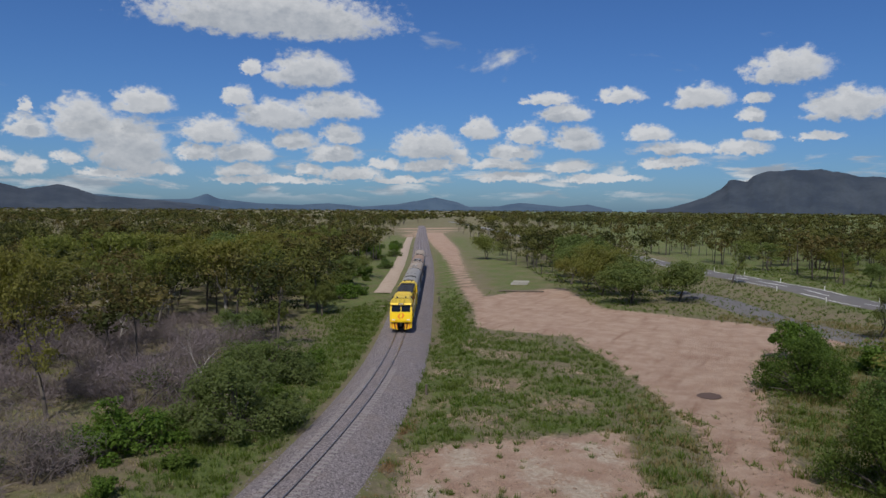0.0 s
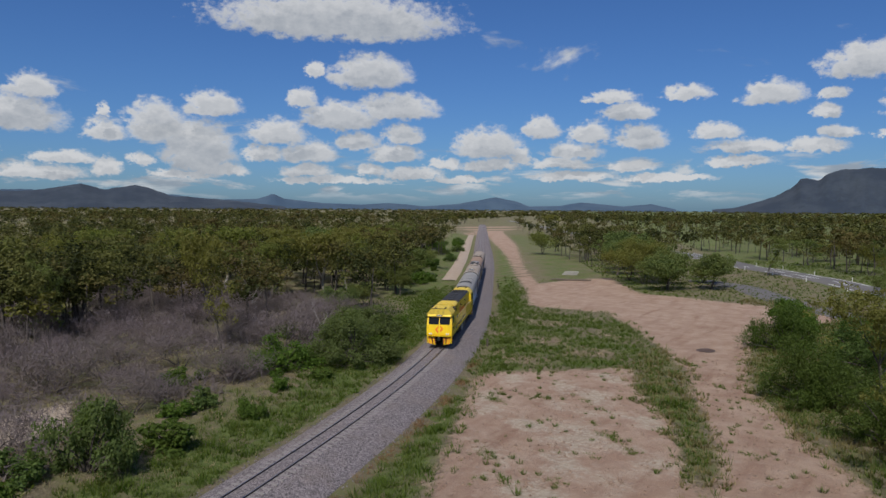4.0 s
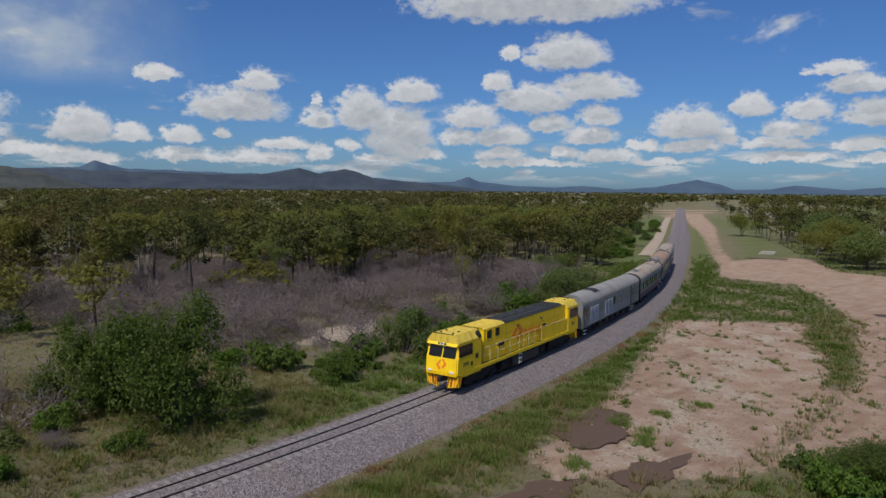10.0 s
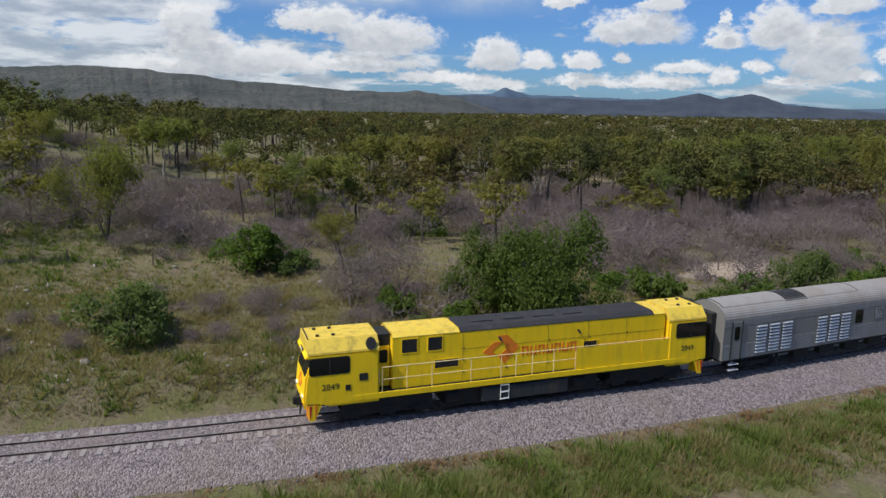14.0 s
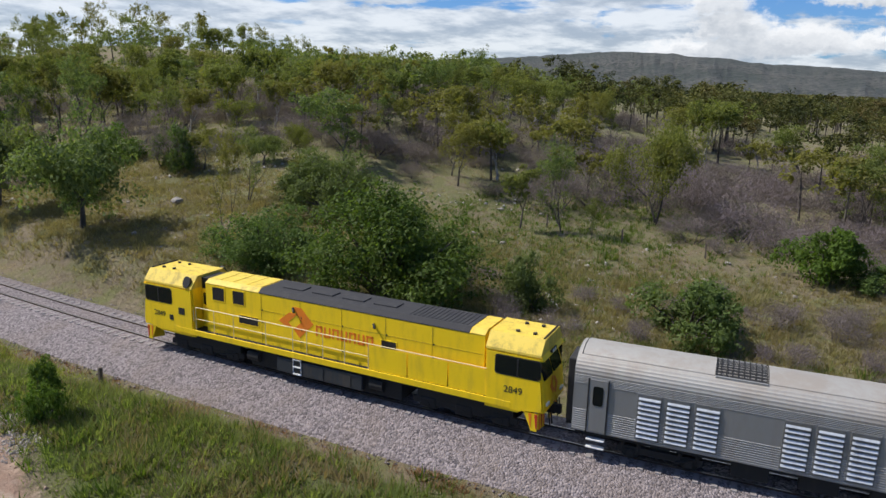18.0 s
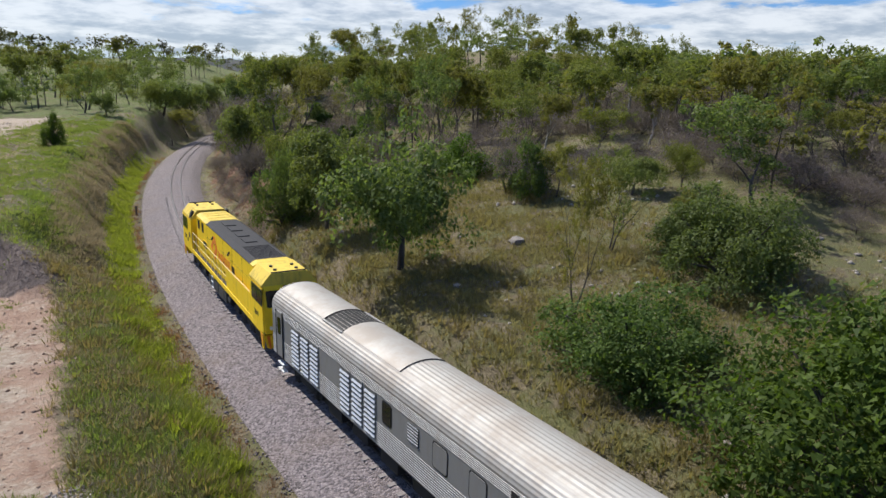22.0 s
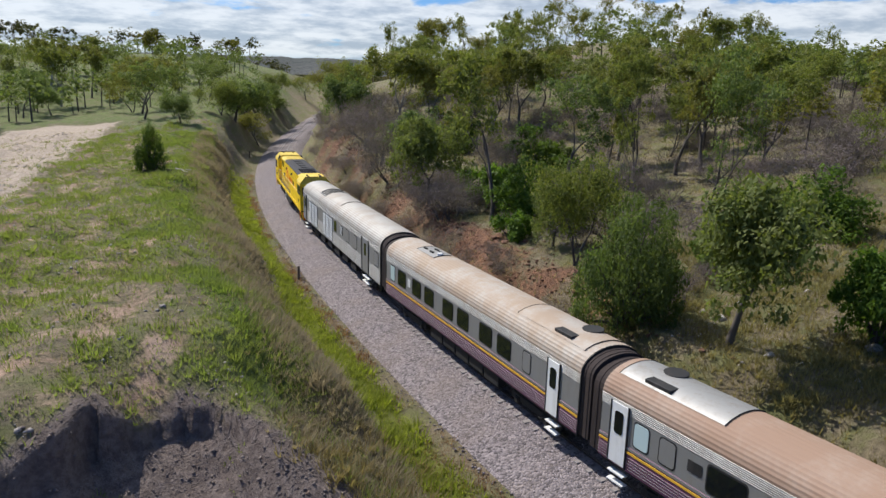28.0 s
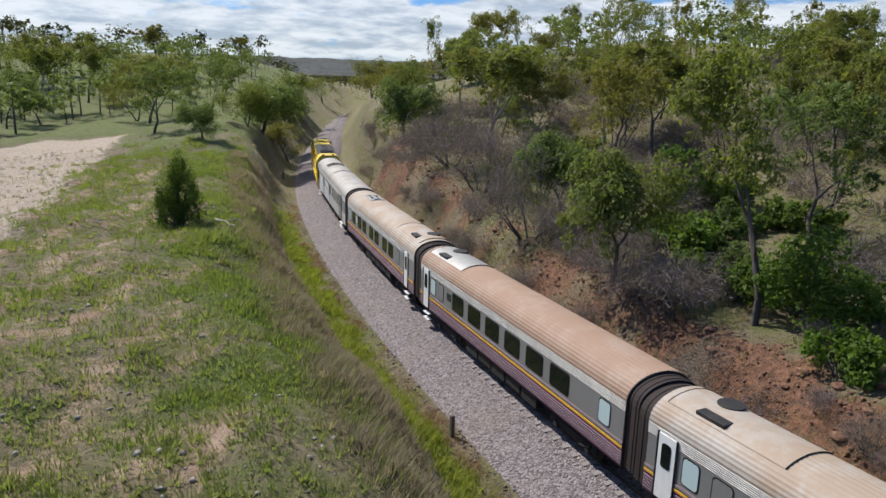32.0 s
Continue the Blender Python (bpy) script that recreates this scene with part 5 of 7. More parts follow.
        for x in (L - 2.9, L - 3.95, L - 5.0, L - 8.0, L - 9.05, L - 10.1):
            for s in (-1, 1):
                lv = part("louvre_panel", boxes((x - .45, x + .45, s * (W + .006) - .022, s * (W + .006) + .022, 1.12, 2.80), bevel=.01), GRILLE, T, "louvre panel darkened for the slat gaps' shade, with pale slats")
                for k in range(9):
                    bm = bmesh.new()
                    z = 1.20 + .175 * k
                    prism(bm, [(s * (W + .02), z), (s * (W + .075), z), (s * (W + .02), z + .085)], 0, x - .40, x + .40)
                    part("louvre_slat", bm, SLAT, lv)
        window(L - 11.35, .62, GLASS, 2.0, 2.7)
        for s in (-1, 1):
            g = part("side_grille", boxes((L - 13.5, L - 12.8, s * (W + .005) - .02, s * (W + .005) + .02, 2.1, 2.7)), BLACK, T)
            for k in range(6):
                part("grille_slat", boxes((L - 13.48, L - 12.82, s * (W + .03) - .012, s * (W + .03) + .012, 2.13 + .1 * k, 2.17 + .1 * k)), SLAT, g)
        for x in (-3.6, -5.6, -10.4):
            window(x, .8, PANEL, 1.95, 2.7, "blanked grey window")
        door(-8.1, 1.3)
        for s in (-1, 1):
            part("doorway_pillar", boxes((-7.35, -7.12, s * (W + .0) - .03, s * (W + .0) + .03, 1.05, 3.05)), BLACK, T)
    elif kind == "first":
        tagged(T, "stainless passenger carriage with gold line, maroon flutes, dusty roof", "rail carriage")
        window(L - 1.0, .62, BLIND, label="frosted pale window")
        for x in (L - 2.35, L - 4.4, L - 6.0, L - 8.2, L - 9.8, L - 12.0, L - 13.6):
            window(x, 1.10, GLASS)
        window(L - 15.4, .55, PANEL)
        for s in (-1, 1):
            part("badge", side_plate(bmesh.new(), L - 3.55, L - 3.2, 2.15, 2.55, s * (W + .008) - (.008 if s < 0 else 0), .008, .03), WHITE, T, "small white square badge")
        door(-L + 1.6, .75, WHITE)
        p = roof_plate(L - 4.8, L - 2.6, .62, PANEL, "roof_hatch", "grey roof hatch with fittings")
        for x, y in ((L - 3.0, .2), (L - 3.6, -.2), (L - 3.9, .25), (L - 4.3, -.1)):
            part("roof_fitting", boxes((x - .2, x + .2, y - .06, y + .06, 3.93, 4.02), bevel=.02), UNDER, p)
        bm = bmesh.new()
        rod(bm, (L - 4.6, .1, 3.92), (L - 4.6, .1, 4.05), .16, 14)
        part("roof_fitting", bm, WHITE, p, "pale round roof vent")
        roof_plate(-L + .4, -L + 5.0, 1.0, roof, "roof_cover", "dusty roof cover")
    elif kind == "second":
        tagged(T, "stainless passenger carriage with gold line and rust-brown dusted roof", "rail carriage")
        door(L - .9, .75, WHITE)
        window(L - 1.9, .62, BLIND, label="frosted pale window")
        window(L - 3.0, .62, PANEL, label="blanked grey window")
        for s in (-1, 1):
            part("badge", side_plate(bmesh.new(), L - 4.35, L - 3.8, 2.2, 2.55, s * (W + .008) - (.008 if s < 0 else 0), .008, .03), BLACK, T, "small black oval badge with pale rim")
        for k in range(6):
            window(L - 5.2 - 1.93 * k, 1.32, GLASS)
        window(-L + 1.1, .62, BLIND, label="frosted pale window")
        roof_plate(L - 4.6, L - .3, 1.0, STEEL, "roof_cover", "clean steel roof cover")
    else:
        tagged(T, "stainless passenger carriage with gold line, maroon flutes, tan dusted roof", "rail carriage")
        door(L - .9, .75, WHITE)
        window(L - 1.9, .62, BLIND, label="frosted pale window")
        window(L - 3.1, .7, PANEL, label="blanked grey window")
        for k in range(7):
            window(L - 5.2 - 1.93 * k, 1.32, GLASS)
        roof_plate(L - 4.6, L - .3, 1.0, ROOF, "roof_cover", "dusty roof cover")
    if not van:
        for e in ((-1,) if kind == "first" else (1,)):
            bm = bmesh.new()
            box(bm, e * (L - 1.9) - .55, e * (L - 1.9) + .55, .25, .85, 3.80, 3.92, bevel=.02)
            part("roof_grille", bm, BLACK, T, "black roof ventilator")
            bm = bmesh.new()
            rod(bm, (e * (L - 1.6), -.35, 3.84), (e * (L - 1.6), -.35, 3.99), .42, 20)
            part("roof_fan", bm, BLACK, T, "round roof fan")
    for s in (-1, 1):
        for k in range(5):
            x = -L + 6.6 + k * (2 * L - 13.2) / 4
            part("equipment_box", boxes((x - .7, x + .6, s * 1.0 - .2, s * 1.0 + .2, .38 + .05 * (k % 2), .88), bevel=.03), UNDER, T)
    for ob in T.children_recursive:
        for v in ob.data.vertices:
            v.co.z *= 1.12
    for e in (-1, 1):
        bogie(T, e * (L - 3.4), (-1.1, 1.1), 3.2)
    return T


VAN_LEN, CAR_LEN, GAP = 22.35, 18.9, 1.1
TRAIN = [(LOCO, LOCO_LEN, 7.2)]
for kind, ln in (("van", VAN_LEN), ("first", CAR_LEN), ("second", CAR_LEN), ("third", CAR_LEN)):
    car = carriage(kind, ln)
    tagged(car, group="carriages of the train")
    TRAIN.append((car, ln, ln / 2 - 3.4))

# the nose of the locomotive along the line, by the clock
NOSE = [(0, -81.8), (6, -31.8), (9, -5.9), (11.5, 15.7), (13, 29.0), (16, 56.5), (17.5, 70.2), (19, 84.2), (20, 93.7), (21.5, 108.1), (24, 132.65), (25, 142.75), (28, 173.05), (30, 194.05), (32, 215.6)]


# ---- plants ----
def leaf_cards(rng, centres, radii, count, size, flat=0.0, droop=0.0, square=False):
    """Small quads strewn through ellipsoids, denser towards their skins. Returns verts and faces."""
    n = len(centres)
    pick = rng.randint(0, n, count)
    d = rng.normal(size=(count, 3))
    d /= np.linalg.norm(d, axis=1)[:, None]
    r = rng.uniform(0.2, 1.0, count) ** 0.5
    pos = centres[pick] + d * radii[pick] * r[:, None]
    nrm = d * 0.8 + rng.normal(size=(count, 3)) * 0.5 + np.array([0, 0, flat + 0.45])
    nrm /= np.linalg.norm(nrm, axis=1)[:, None]
    a = np.cross(nrm, rng.normal(size=(count, 3)))
    a /= np.linalg.norm(a, axis=1)[:, None] + 1e-9
    b = np.cross(nrm, a)
    s = size * rng.uniform(0.6, 1.4, count)
    a, b = a * s[:, None] * 0.62, b * s[:, None] * 0.36
    tip = np.zeros((count, 3))
    tip[:, 2] = -droop * s
    if square:
        v = np.stack([pos - a - b, pos + a - b, pos + a + b, pos - a + b], 1)
        return v.reshape(-1, 3), np.arange(count * 4).reshape(-1, 4)
    v = np.stack([pos - a * .6 + b, pos - a * .6 - b, pos + a + tip], 1)
    return v.reshape(-1, 3), np.arange(count * 3).reshape(-1, 3)


def puffs(rng, centres, radii, each, size=(0.32, 0.55)):
    """Small tufts sitting on the upper skins of larger leafy lumps."""
    n = len(centres) * each
    d = rng.normal(size=(n, 3)) + np.array([0, 0, 0.45])
    d /= np.linalg.norm(d, axis=1)[:, None]
    k = np.repeat(np.arange(len(centres)), each)
    cen = centres[k] + d * radii[k] * rng.uniform(0.55, 1.0, (n, 1))
    return cen, radii[k] * rng.uniform(*size, (n, 1))


def tube(path, radii, sides=6):
    """A tapering tube along a path. Returns verts and faces (quads)."""
    v, f = [], []
    path = np.asarray(path, float)
    for i, p in enumerate(path):
        t = path[min(i + 1, len(path) - 1)] - path[max(i - 1, 0)]
        t = t / (np.linalg.norm(t) + 1e-9)
        a = np.cross(t, [0.31, 0.87, 0.38])
        a /= np.linalg.norm(a)
        b = np.cross(t, a)
        for k in range(sides):
            w = 2 * math.pi * k / sides
            v.append(p + radii[i] * (math.cos(w) * a + math.sin(w) * b))
    for i in range(len(path) - 1):
        for k in range(sides):
            k2 = (k + 1) % sides
            f.append((i * sides + k, i * sides + k2, (i + 1) * sides + k2, (i + 1) * sides + k))
    return np.array(v), np.array(f)


def join(pieces):
    vs, fs, n = [], [], 0
    for v, f in pieces:
        vs.append(v)
        fs.append(f + n)
        n += len(v)
    return np.concatenate(vs), np.concatenate(fs)


def grow(rng, start, way, length, radius, depth, tips, pieces, upright=0.25, spread=0.75):
    """A limb that bends, tapers and forks."""
    pts, radii = [np.array(start, float)], [radius]
    w = np.array(way, float)
    steps = 3
    for i in range(steps):
        w = w + rng.normal(size=3) * 0.16 + np.array([0, 0, upright * 0.25])
        w /= np.linalg.norm(w)
        pts.append(pts[-1] + w * length / steps)
        radii.append(radius * (1 - 0.45 * (i + 1) / steps))
    pieces.append(tube(pts, radii, 5 if depth > 1 else 3))
    if depth == 0:
        tips.append(pts[-1])
        return
    if depth == 1 and rng.rand() < 0.7:
        tips.append(pts[-1])
    kids = rng.randint(2, 4)
    turn = rng.uniform(0, 6.28)
    for k in range(kids):
        a = turn + 6.28 * k / kids + rng.normal() * 0.4
        out = np.array([math.cos(a), math.sin(a), 0.0]) * spread * rng.uniform(0.6, 1.2)
        grow(rng, pts[-1], w * 0.9 + out + np.array([0, 0, upright]), length * rng.uniform(0.62, 0.88), radii[-1] * 0.72, depth - 1, tips, pieces, upright, spread)
    if depth >= 2 and rng.rand() < 0.7:
        a = rng.uniform(0, 6.28)
        grow(rng, pts[2], w * 0.5 + np.array([math.cos(a), math.sin(a), 0.2]) * 0.9, length * 0.6, radii[2] * 0.5, depth - 2, tips, pieces, upright, spread)


def scaled(v, h, r):
    """Fits a plant to one metre height and one metre half-width, so that copies can be sized."""
    v = v.copy()
    return v / np.array([r, r, h])


SHAPE = {}


def tree_kind(seed, leaves, wood, trunk=0.34, cards=6200, size=0.165, clump=0.13, spread=0.75, depth=3, flat=0.85):
    """A tree in parts, about 8 m high: forked trunk with limbs, and a crown of leaf sprays at the twig ends."""
    rng = np.random.RandomState(seed)
    tips, pieces = [], []
    h = 8.0
    stems = 1 if rng.rand() < 0.6 else 2
    for k in range(stems):
        lean = np.array([rng.normal() * 0.14, rng.normal() * 0.14, 1.0]) + (np.array([0.25 * (-1) ** k, 0.1, 0]) if stems > 1 else 0)
        grow(rng, (0.12 * k, 0, -0.25), lean, h * trunk, 0.17 / stems ** 0.4, depth, tips, pieces, spread=spread)
    wv, wf = join(pieces)
    tips = np.array(tips)
    cen = np.concatenate([tips, tips + rng.normal(size=tips.shape) * np.array([0.6, 0.6, 0.45])])
    rad = np.tile(np.array([1, 1, flat]), (len(cen), 1)) * (h * clump) * rng.uniform(0.6, 1.15, (len(cen), 1))
    pc, pr = puffs(rng, cen, rad, 4)
    lv, lf = join([leaf_cards(rng, pc, pr, int(cards * 0.8), size, 0.2, 0.35), leaf_cards(rng, cen, rad, int(cards * 0.2), size, 0.2, 0.35)])
    top, wide = np.percentile(lv[:, 2], 99.5), np.percentile(np.hypot(lv[:, 0], lv[:, 1]), 94)
    # trunk keeps its shape; sized to unit height and width, then set back to real size by the copies
    ob = new("tree")
    SHAPE[ob.name] = float(wide / top)
    mesh_object("trunk", wv / np.array([wide, wide, top]), wf, wood, ob, True)
    mesh_object("crown", lv / np.array([wide, wide, top]), lf, leaves, ob)
    return ob


def bush_kind(seed, leaves, cards=4200, size=0.22, lumps=18, wood=BARK, low=0.12):
    """A dense bush to the ground: stems and a lumpy mass of leaves of unit height and half-width."""
    rng = np.random.RandomState(seed)
    cen, pieces = [], []
    for k in range(lumps):
        a, r = rng.uniform(0, 6.28), rng.uniform(0, 1) ** 0.6
        hh = rng.uniform(low, 0.78) * (1 - 0.55 * r ** 2)
        c = np.array([math.cos(a) * r * 2.0, math.sin(a) * r * 2.0, hh * 3.0])
        cen.append(c)
        pieces.append(tube([(0, 0, -0.2), c * np.array([.35, .35, .5]), c], [0.06, 0.04, 0.015], 5))
    cen = np.array(cen)
    rad = np.tile(np.array([0.85, 0.85, 0.7]), (lumps, 1)) * rng.uniform(0.5, 1.2, (lumps, 1))
    pc, pr = puffs(rng, cen, rad, 6, (0.28, 0.55))
    lv, lf = join([leaf_cards(rng, pc, pr, int(cards * 0.65), size, 0.2, 0.25), leaf_cards(rng, cen, rad, int(cards * 0.5), size, 0.2, 0.25)])
    lv[:, 2] = np.maximum(lv[:, 2], -0.05)
    top, wide = np.percentile(lv[:, 2], 99.5), np.percentile(np.hypot(lv[:, 0], lv[:, 1]), 95)
    wv, wf = join(pieces)
    ob = new("bush")
    mesh_object("stem", wv / np.array([wide, wide, top]), wf, wood, ob, True)
    mesh_object("foliage", lv / np.array([wide, wide, top]), lf, leaves, ob)
    return ob


def scrub_kind(seed, mat, wood):
    """A leafless thorny shrub: many thin twigs in a low dome."""
    rng = np.random.RandomState(seed)
    pieces, tw, tf = [], [], []
    tips = []
    for k in range(4):
        a = rng.uniform(0, 6.28)
        grow(rng, (0.15 * math.cos(a), 0.15 * math.sin(a), -0.1), (math.cos(a) * 0.8, math.sin(a) * 0.8, 0.9), 1.05, 0.05, 2, tips, pieces, 0.15, 0.9)
    wv, wf = join(pieces)
    tips = np.array(tips)
    n = 3000
    base = tips[rng.randint(0, len(tips), n)] + rng.normal(size=(n, 3)) * np.array([0.40, 0.40, 0.3])
    d = rng.normal(size=(n, 3)) + np.array([0, 0, 0.7])
    d /= np.linalg.norm(d, axis=1)[:, None]
    ln = rng.uniform(0.2, 0.5, n)[:, None]
    side = np.cross(d, rng.normal(size=(n, 3)))
    side /= np.linalg.norm(side, axis=1)[:, None]
    side *= 0.011
    v = np.stack([base - side, base + side, base + d * ln], 1).reshape(-1, 3)
    v[:, 2] = np.maximum(v[:, 2], -0.05)
    f = np.arange(n * 3).reshape(-1, 3)
    top, wide = np.percentile(v[:, 2], 99), np.percentile(np.hypot(v[:, 0], v[:, 1]), 95)
    ob = new("leafless_shrub")
    mesh_object("branch_frame", wv / np.array([wide, wide, top]), wf, wood, ob, True)
    mesh_object("twig_mass", v / np.array([wide, wide, top]), f, mat, ob)
    return ob


def sized(x, y, h, r, turn=0.0, sink=0.1):
    return Matrix.Translation((x, y, ground_z(x, y) - sink)) @ Matrix.Rotation(radians(turn), 4, "Z") @ Matrix.Diagonal((r, r, h, 1))


KINDS = {
    "euc": [tree_kind(11 + i, (EUC, EUC_GREY, EUC)[i % 3], BARK if i != 3 else BARK_PALE, trunk=(.30, .36, .33, .28, .38, .34, .36)[i], clump=(.115, .105, .12, .115, .10, .10, .11)[i], spread=(.7, .6, .85, .8, .55, .45, .5)[i]) for i in range(7)],
    "low": [tree_kind(31 + i, (EUC_GREY, EUC, EUC_GREY)[i % 3], BARK, trunk=(.22, .26, .2)[i], clump=.165, spread=.95, cards=11000, size=.155) for i in range(3)],
    "gum": [tree_kind(41 + i, EUC, BARK, trunk=.42, clump=.10, spread=.42, cards=5000, size=.16) for i in range(4)],
    "bush": [bush_kind(51 + i, (GREEN, DARK, GREEN)[i], 6500, .14) for i in range(3)],
    "shrub": [bush_kind(91 + i, (GREEN, DARK, GREEN)[i], 2200, .25, 12) for i in range(3)],
    "thicket": [bush_kind(61 + i, DARK, 18000, .085, 34) for i in range(2)],
    "tangle": [bush_kind(66, DEEP, 22000, .075, 40)],
    "bigbush": [bush_kind(81 + i, (DEEP, DEEP)[i], 24000, .075, 26) for i in range(2)],
    "scrub": [scrub_kind(71 + i, TWIGS, BARK) for i in range(4)],
}
LABELS = {
    "euc": ("olive-green eucalypt with forked trunk and open crown", "tree", "eucalypts of the woodland"),
    "low": ("broad low-branching green tree with dark trunk", "tree", "low trees beside the line"),
    "gum": ("tall slender gum tree with bare lower trunk", "tree", "tall gums on the slope"),
    "bush": ("dense bright green bush among dry grass", "bush", "green bushes by the track"),
    "shrub": ("small green shrub in the grass", "shrub", "small shrubs by the track"),
    "thicket": ("dark green vine-covered thicket", "thicket", "thickets beside the line"),
    "tangle": ("very dark green tangled thicket of creepers", "thicket", "thickets beside the line"),
    "bigbush": ("large leafy green bush rising from dry grass", "bush", "large bushes by the track"),
    "scrub": ("leafless purplish-grey thorny shrub", "shrub", "leafless shrubs of the plain"),
}
USED, SPOTS = {}, []


def copy_plant(kind, i, m):
    ob = copy_thing(KINDS[kind][i], Matrix.Identity(4))
    ob.matrix_basis = m
    return ob


def plant(kind, x, y, h, r, seed):
    made = KINDS[kind]
    order = sorted(range(len(made)), key=lambda k: abs(SHAPE[made[k].name] - r / h)) if made[0].name in SHAPE else list(range(len(made)))
    i = order[seed % min(3, len(made))]
    m = sized(x, y, h, r, (seed * 73) % 360)
    if (kind, i) in USED:
        copy_plant(kind, i, m)
    else:
        USED[kind, i] = True
        tagged(KINDS[kind][i], *LABELS[kind])
        KINDS[kind][i].matrix_basis = m
    SPOTS.append((x, y, r))


TREES_MID = [("low", -17.8, -95.7, 9.8, 4.9), ("euc", -30.3, -89.5, 7.6, 2.4), ("euc", -43.5, -87.5, 9.0, 5.6), ("euc", -48.8, -77.4, 7.2, 3.3), ("euc", -42.5, -63.3, 8.6, 2.8), ("low", -52.8, -57.2, 10.6, 4.6), ("euc", -41, -66.8, 5.8, 1.8),
             ("euc", -42.4, -60.4, 4.0, 1.1), ("euc", -62, -37.2, 5.9, 2.7), ("euc", -42.3, -34, 5.5, 3), ("euc", -84.1, -7.1, 9.6, 5.5), ("euc", -99, -14.7, 5.8, 2.4), ("euc", -64, -40, 10.4, 4.4)]
TREES_SOUTH = [("gum", -22.8, -132.4, 13.6, 4.3), ("low", -19.9, -119.9, 6.9, 3.2), ("low", -21.2, -123.4, 5.2, 2.0), ("low", -22.4, -141, 7.4, 3.4), ("gum", -43.4, -140.6, 10.6, 2.9), ("euc", -45.6, -141.4, 11.4, 3.2), ("gum", -44.2, -132.6, 10.4, 4.3),
               ("euc", -12.8, -216.2, 9.6, 5.6), ("low", -14.6, -197.5, 5.4, 2.6), ("low", -24.5, -212, 6.3, 4), ("euc", -5, -269.1, 13, 5.5), ("euc", 3.1, -270.5, 13, 5), ("euc", -34.1, -154.9, 11.5, 4.8), ("gum", -41.8, -135.4, 12.4, 3.6)]
SKYLINE = [("gum", -115.2, -230.5, 13, 3.6), ("gum", -73, -241, 13, 2.6), ("gum", -136.7, -213, 11.5, 3), ("gum", -121.7, -219, 12, 3), ("gum", -104, -236, 11, 2.8), ("gum", -96, -228, 10, 3), ("gum", -128, -236, 11, 3.4), ("gum", -146, -222, 11, 3), ("gum", -157, -214, 10, 3), ("gum", -110, -222, 9, 2.8), ("gum", -88, -232, 11, 2.8), ("gum", -168, -206, 10, 2.8), ("gum", -140, -240, 11, 3.2)]
TREES_BACK = [("euc", -52.2, -168.5, 10.8, 4.2), ("euc", -45.5, -114, 6.4, 2.7), ("euc", -35.8, -101.2, 4.6, 1.6), ("euc", -34, -222, 6.6, 4.5), ("euc", -16.1, -246, 10, 5.6), ("gum", -22, -83.8, 9.5, 1.9)]
TREES_CUTTING = [("euc", -35.6, -122.5, 13.0, 4.0), ("gum", -34.9, -128.9, 12.2, 3.3), ("euc", -52, -144.8, 12, 3.5), ("euc", -37.8, -168.6, 9.7, 4.3), ("euc", -49.9, -169.1, 9.4, 3.7), ("low", -35.8, -188.5, 8.6, 3.9), ("low", -39.4, -239.3, 9.1, 5.4), ("low", -27.7, -215.9, 8.8, 5.7), ("euc", -15.7, -234.3, 11.1, 6),
                 ("euc", -25.3, -240.4, 8.9, 4.6), ("euc", -38.9, -274.7, 9, 5.7), ("euc", -12.5, -281.6, 13.9, 4.5), ("low", -35.2, -231.6, 6.1, 4.6), ("low", -56.8, -275, 3.7, 5), ("euc", -91, -340, 8.1, 8), ("low", -28.6, -152.1, 6.8, 3.2), ("euc", -48.9, -195.2, 8.3, 4.3), ("euc", -44.8, -204.2, 6.7, 4),
                 ("euc", -59.2, -177.7, 8.5, 4.4), ("euc", -60, -170.6, 7.3, 4.2), ("euc", -34.8, -87.7, 3.8, 1.3), ("low", -40.2, -96.9, 3.2, 2.4), ("low", -43.9, -95, 4, 2), ("low", -62, -290, 7, 5), ("low", -48, -258, 7, 5), ("low", -52, -266, 6, 4)]
BUSHES_CUTTING = [("scrub", -32.3, -172.7, 5.4, 5.9), ("scrub", -34.3, -163, 5.3, 4.1), ("scrub", -20.9, -136.7, 3.2, 2.7), ("scrub", -25.4, -150.1, 2.5, 2.8), ("scrub", -23, -141.8, 2.9, 3), ("bush", -34.5, -113.6, 4.2, 3.3), ("bush", -22.5, -103.4, 4.4, 2.2), ("bush", -34.3, -103.6, 4.6, 2.6), ("bush", -29.5, -133.9, 2.2, 1.8)]
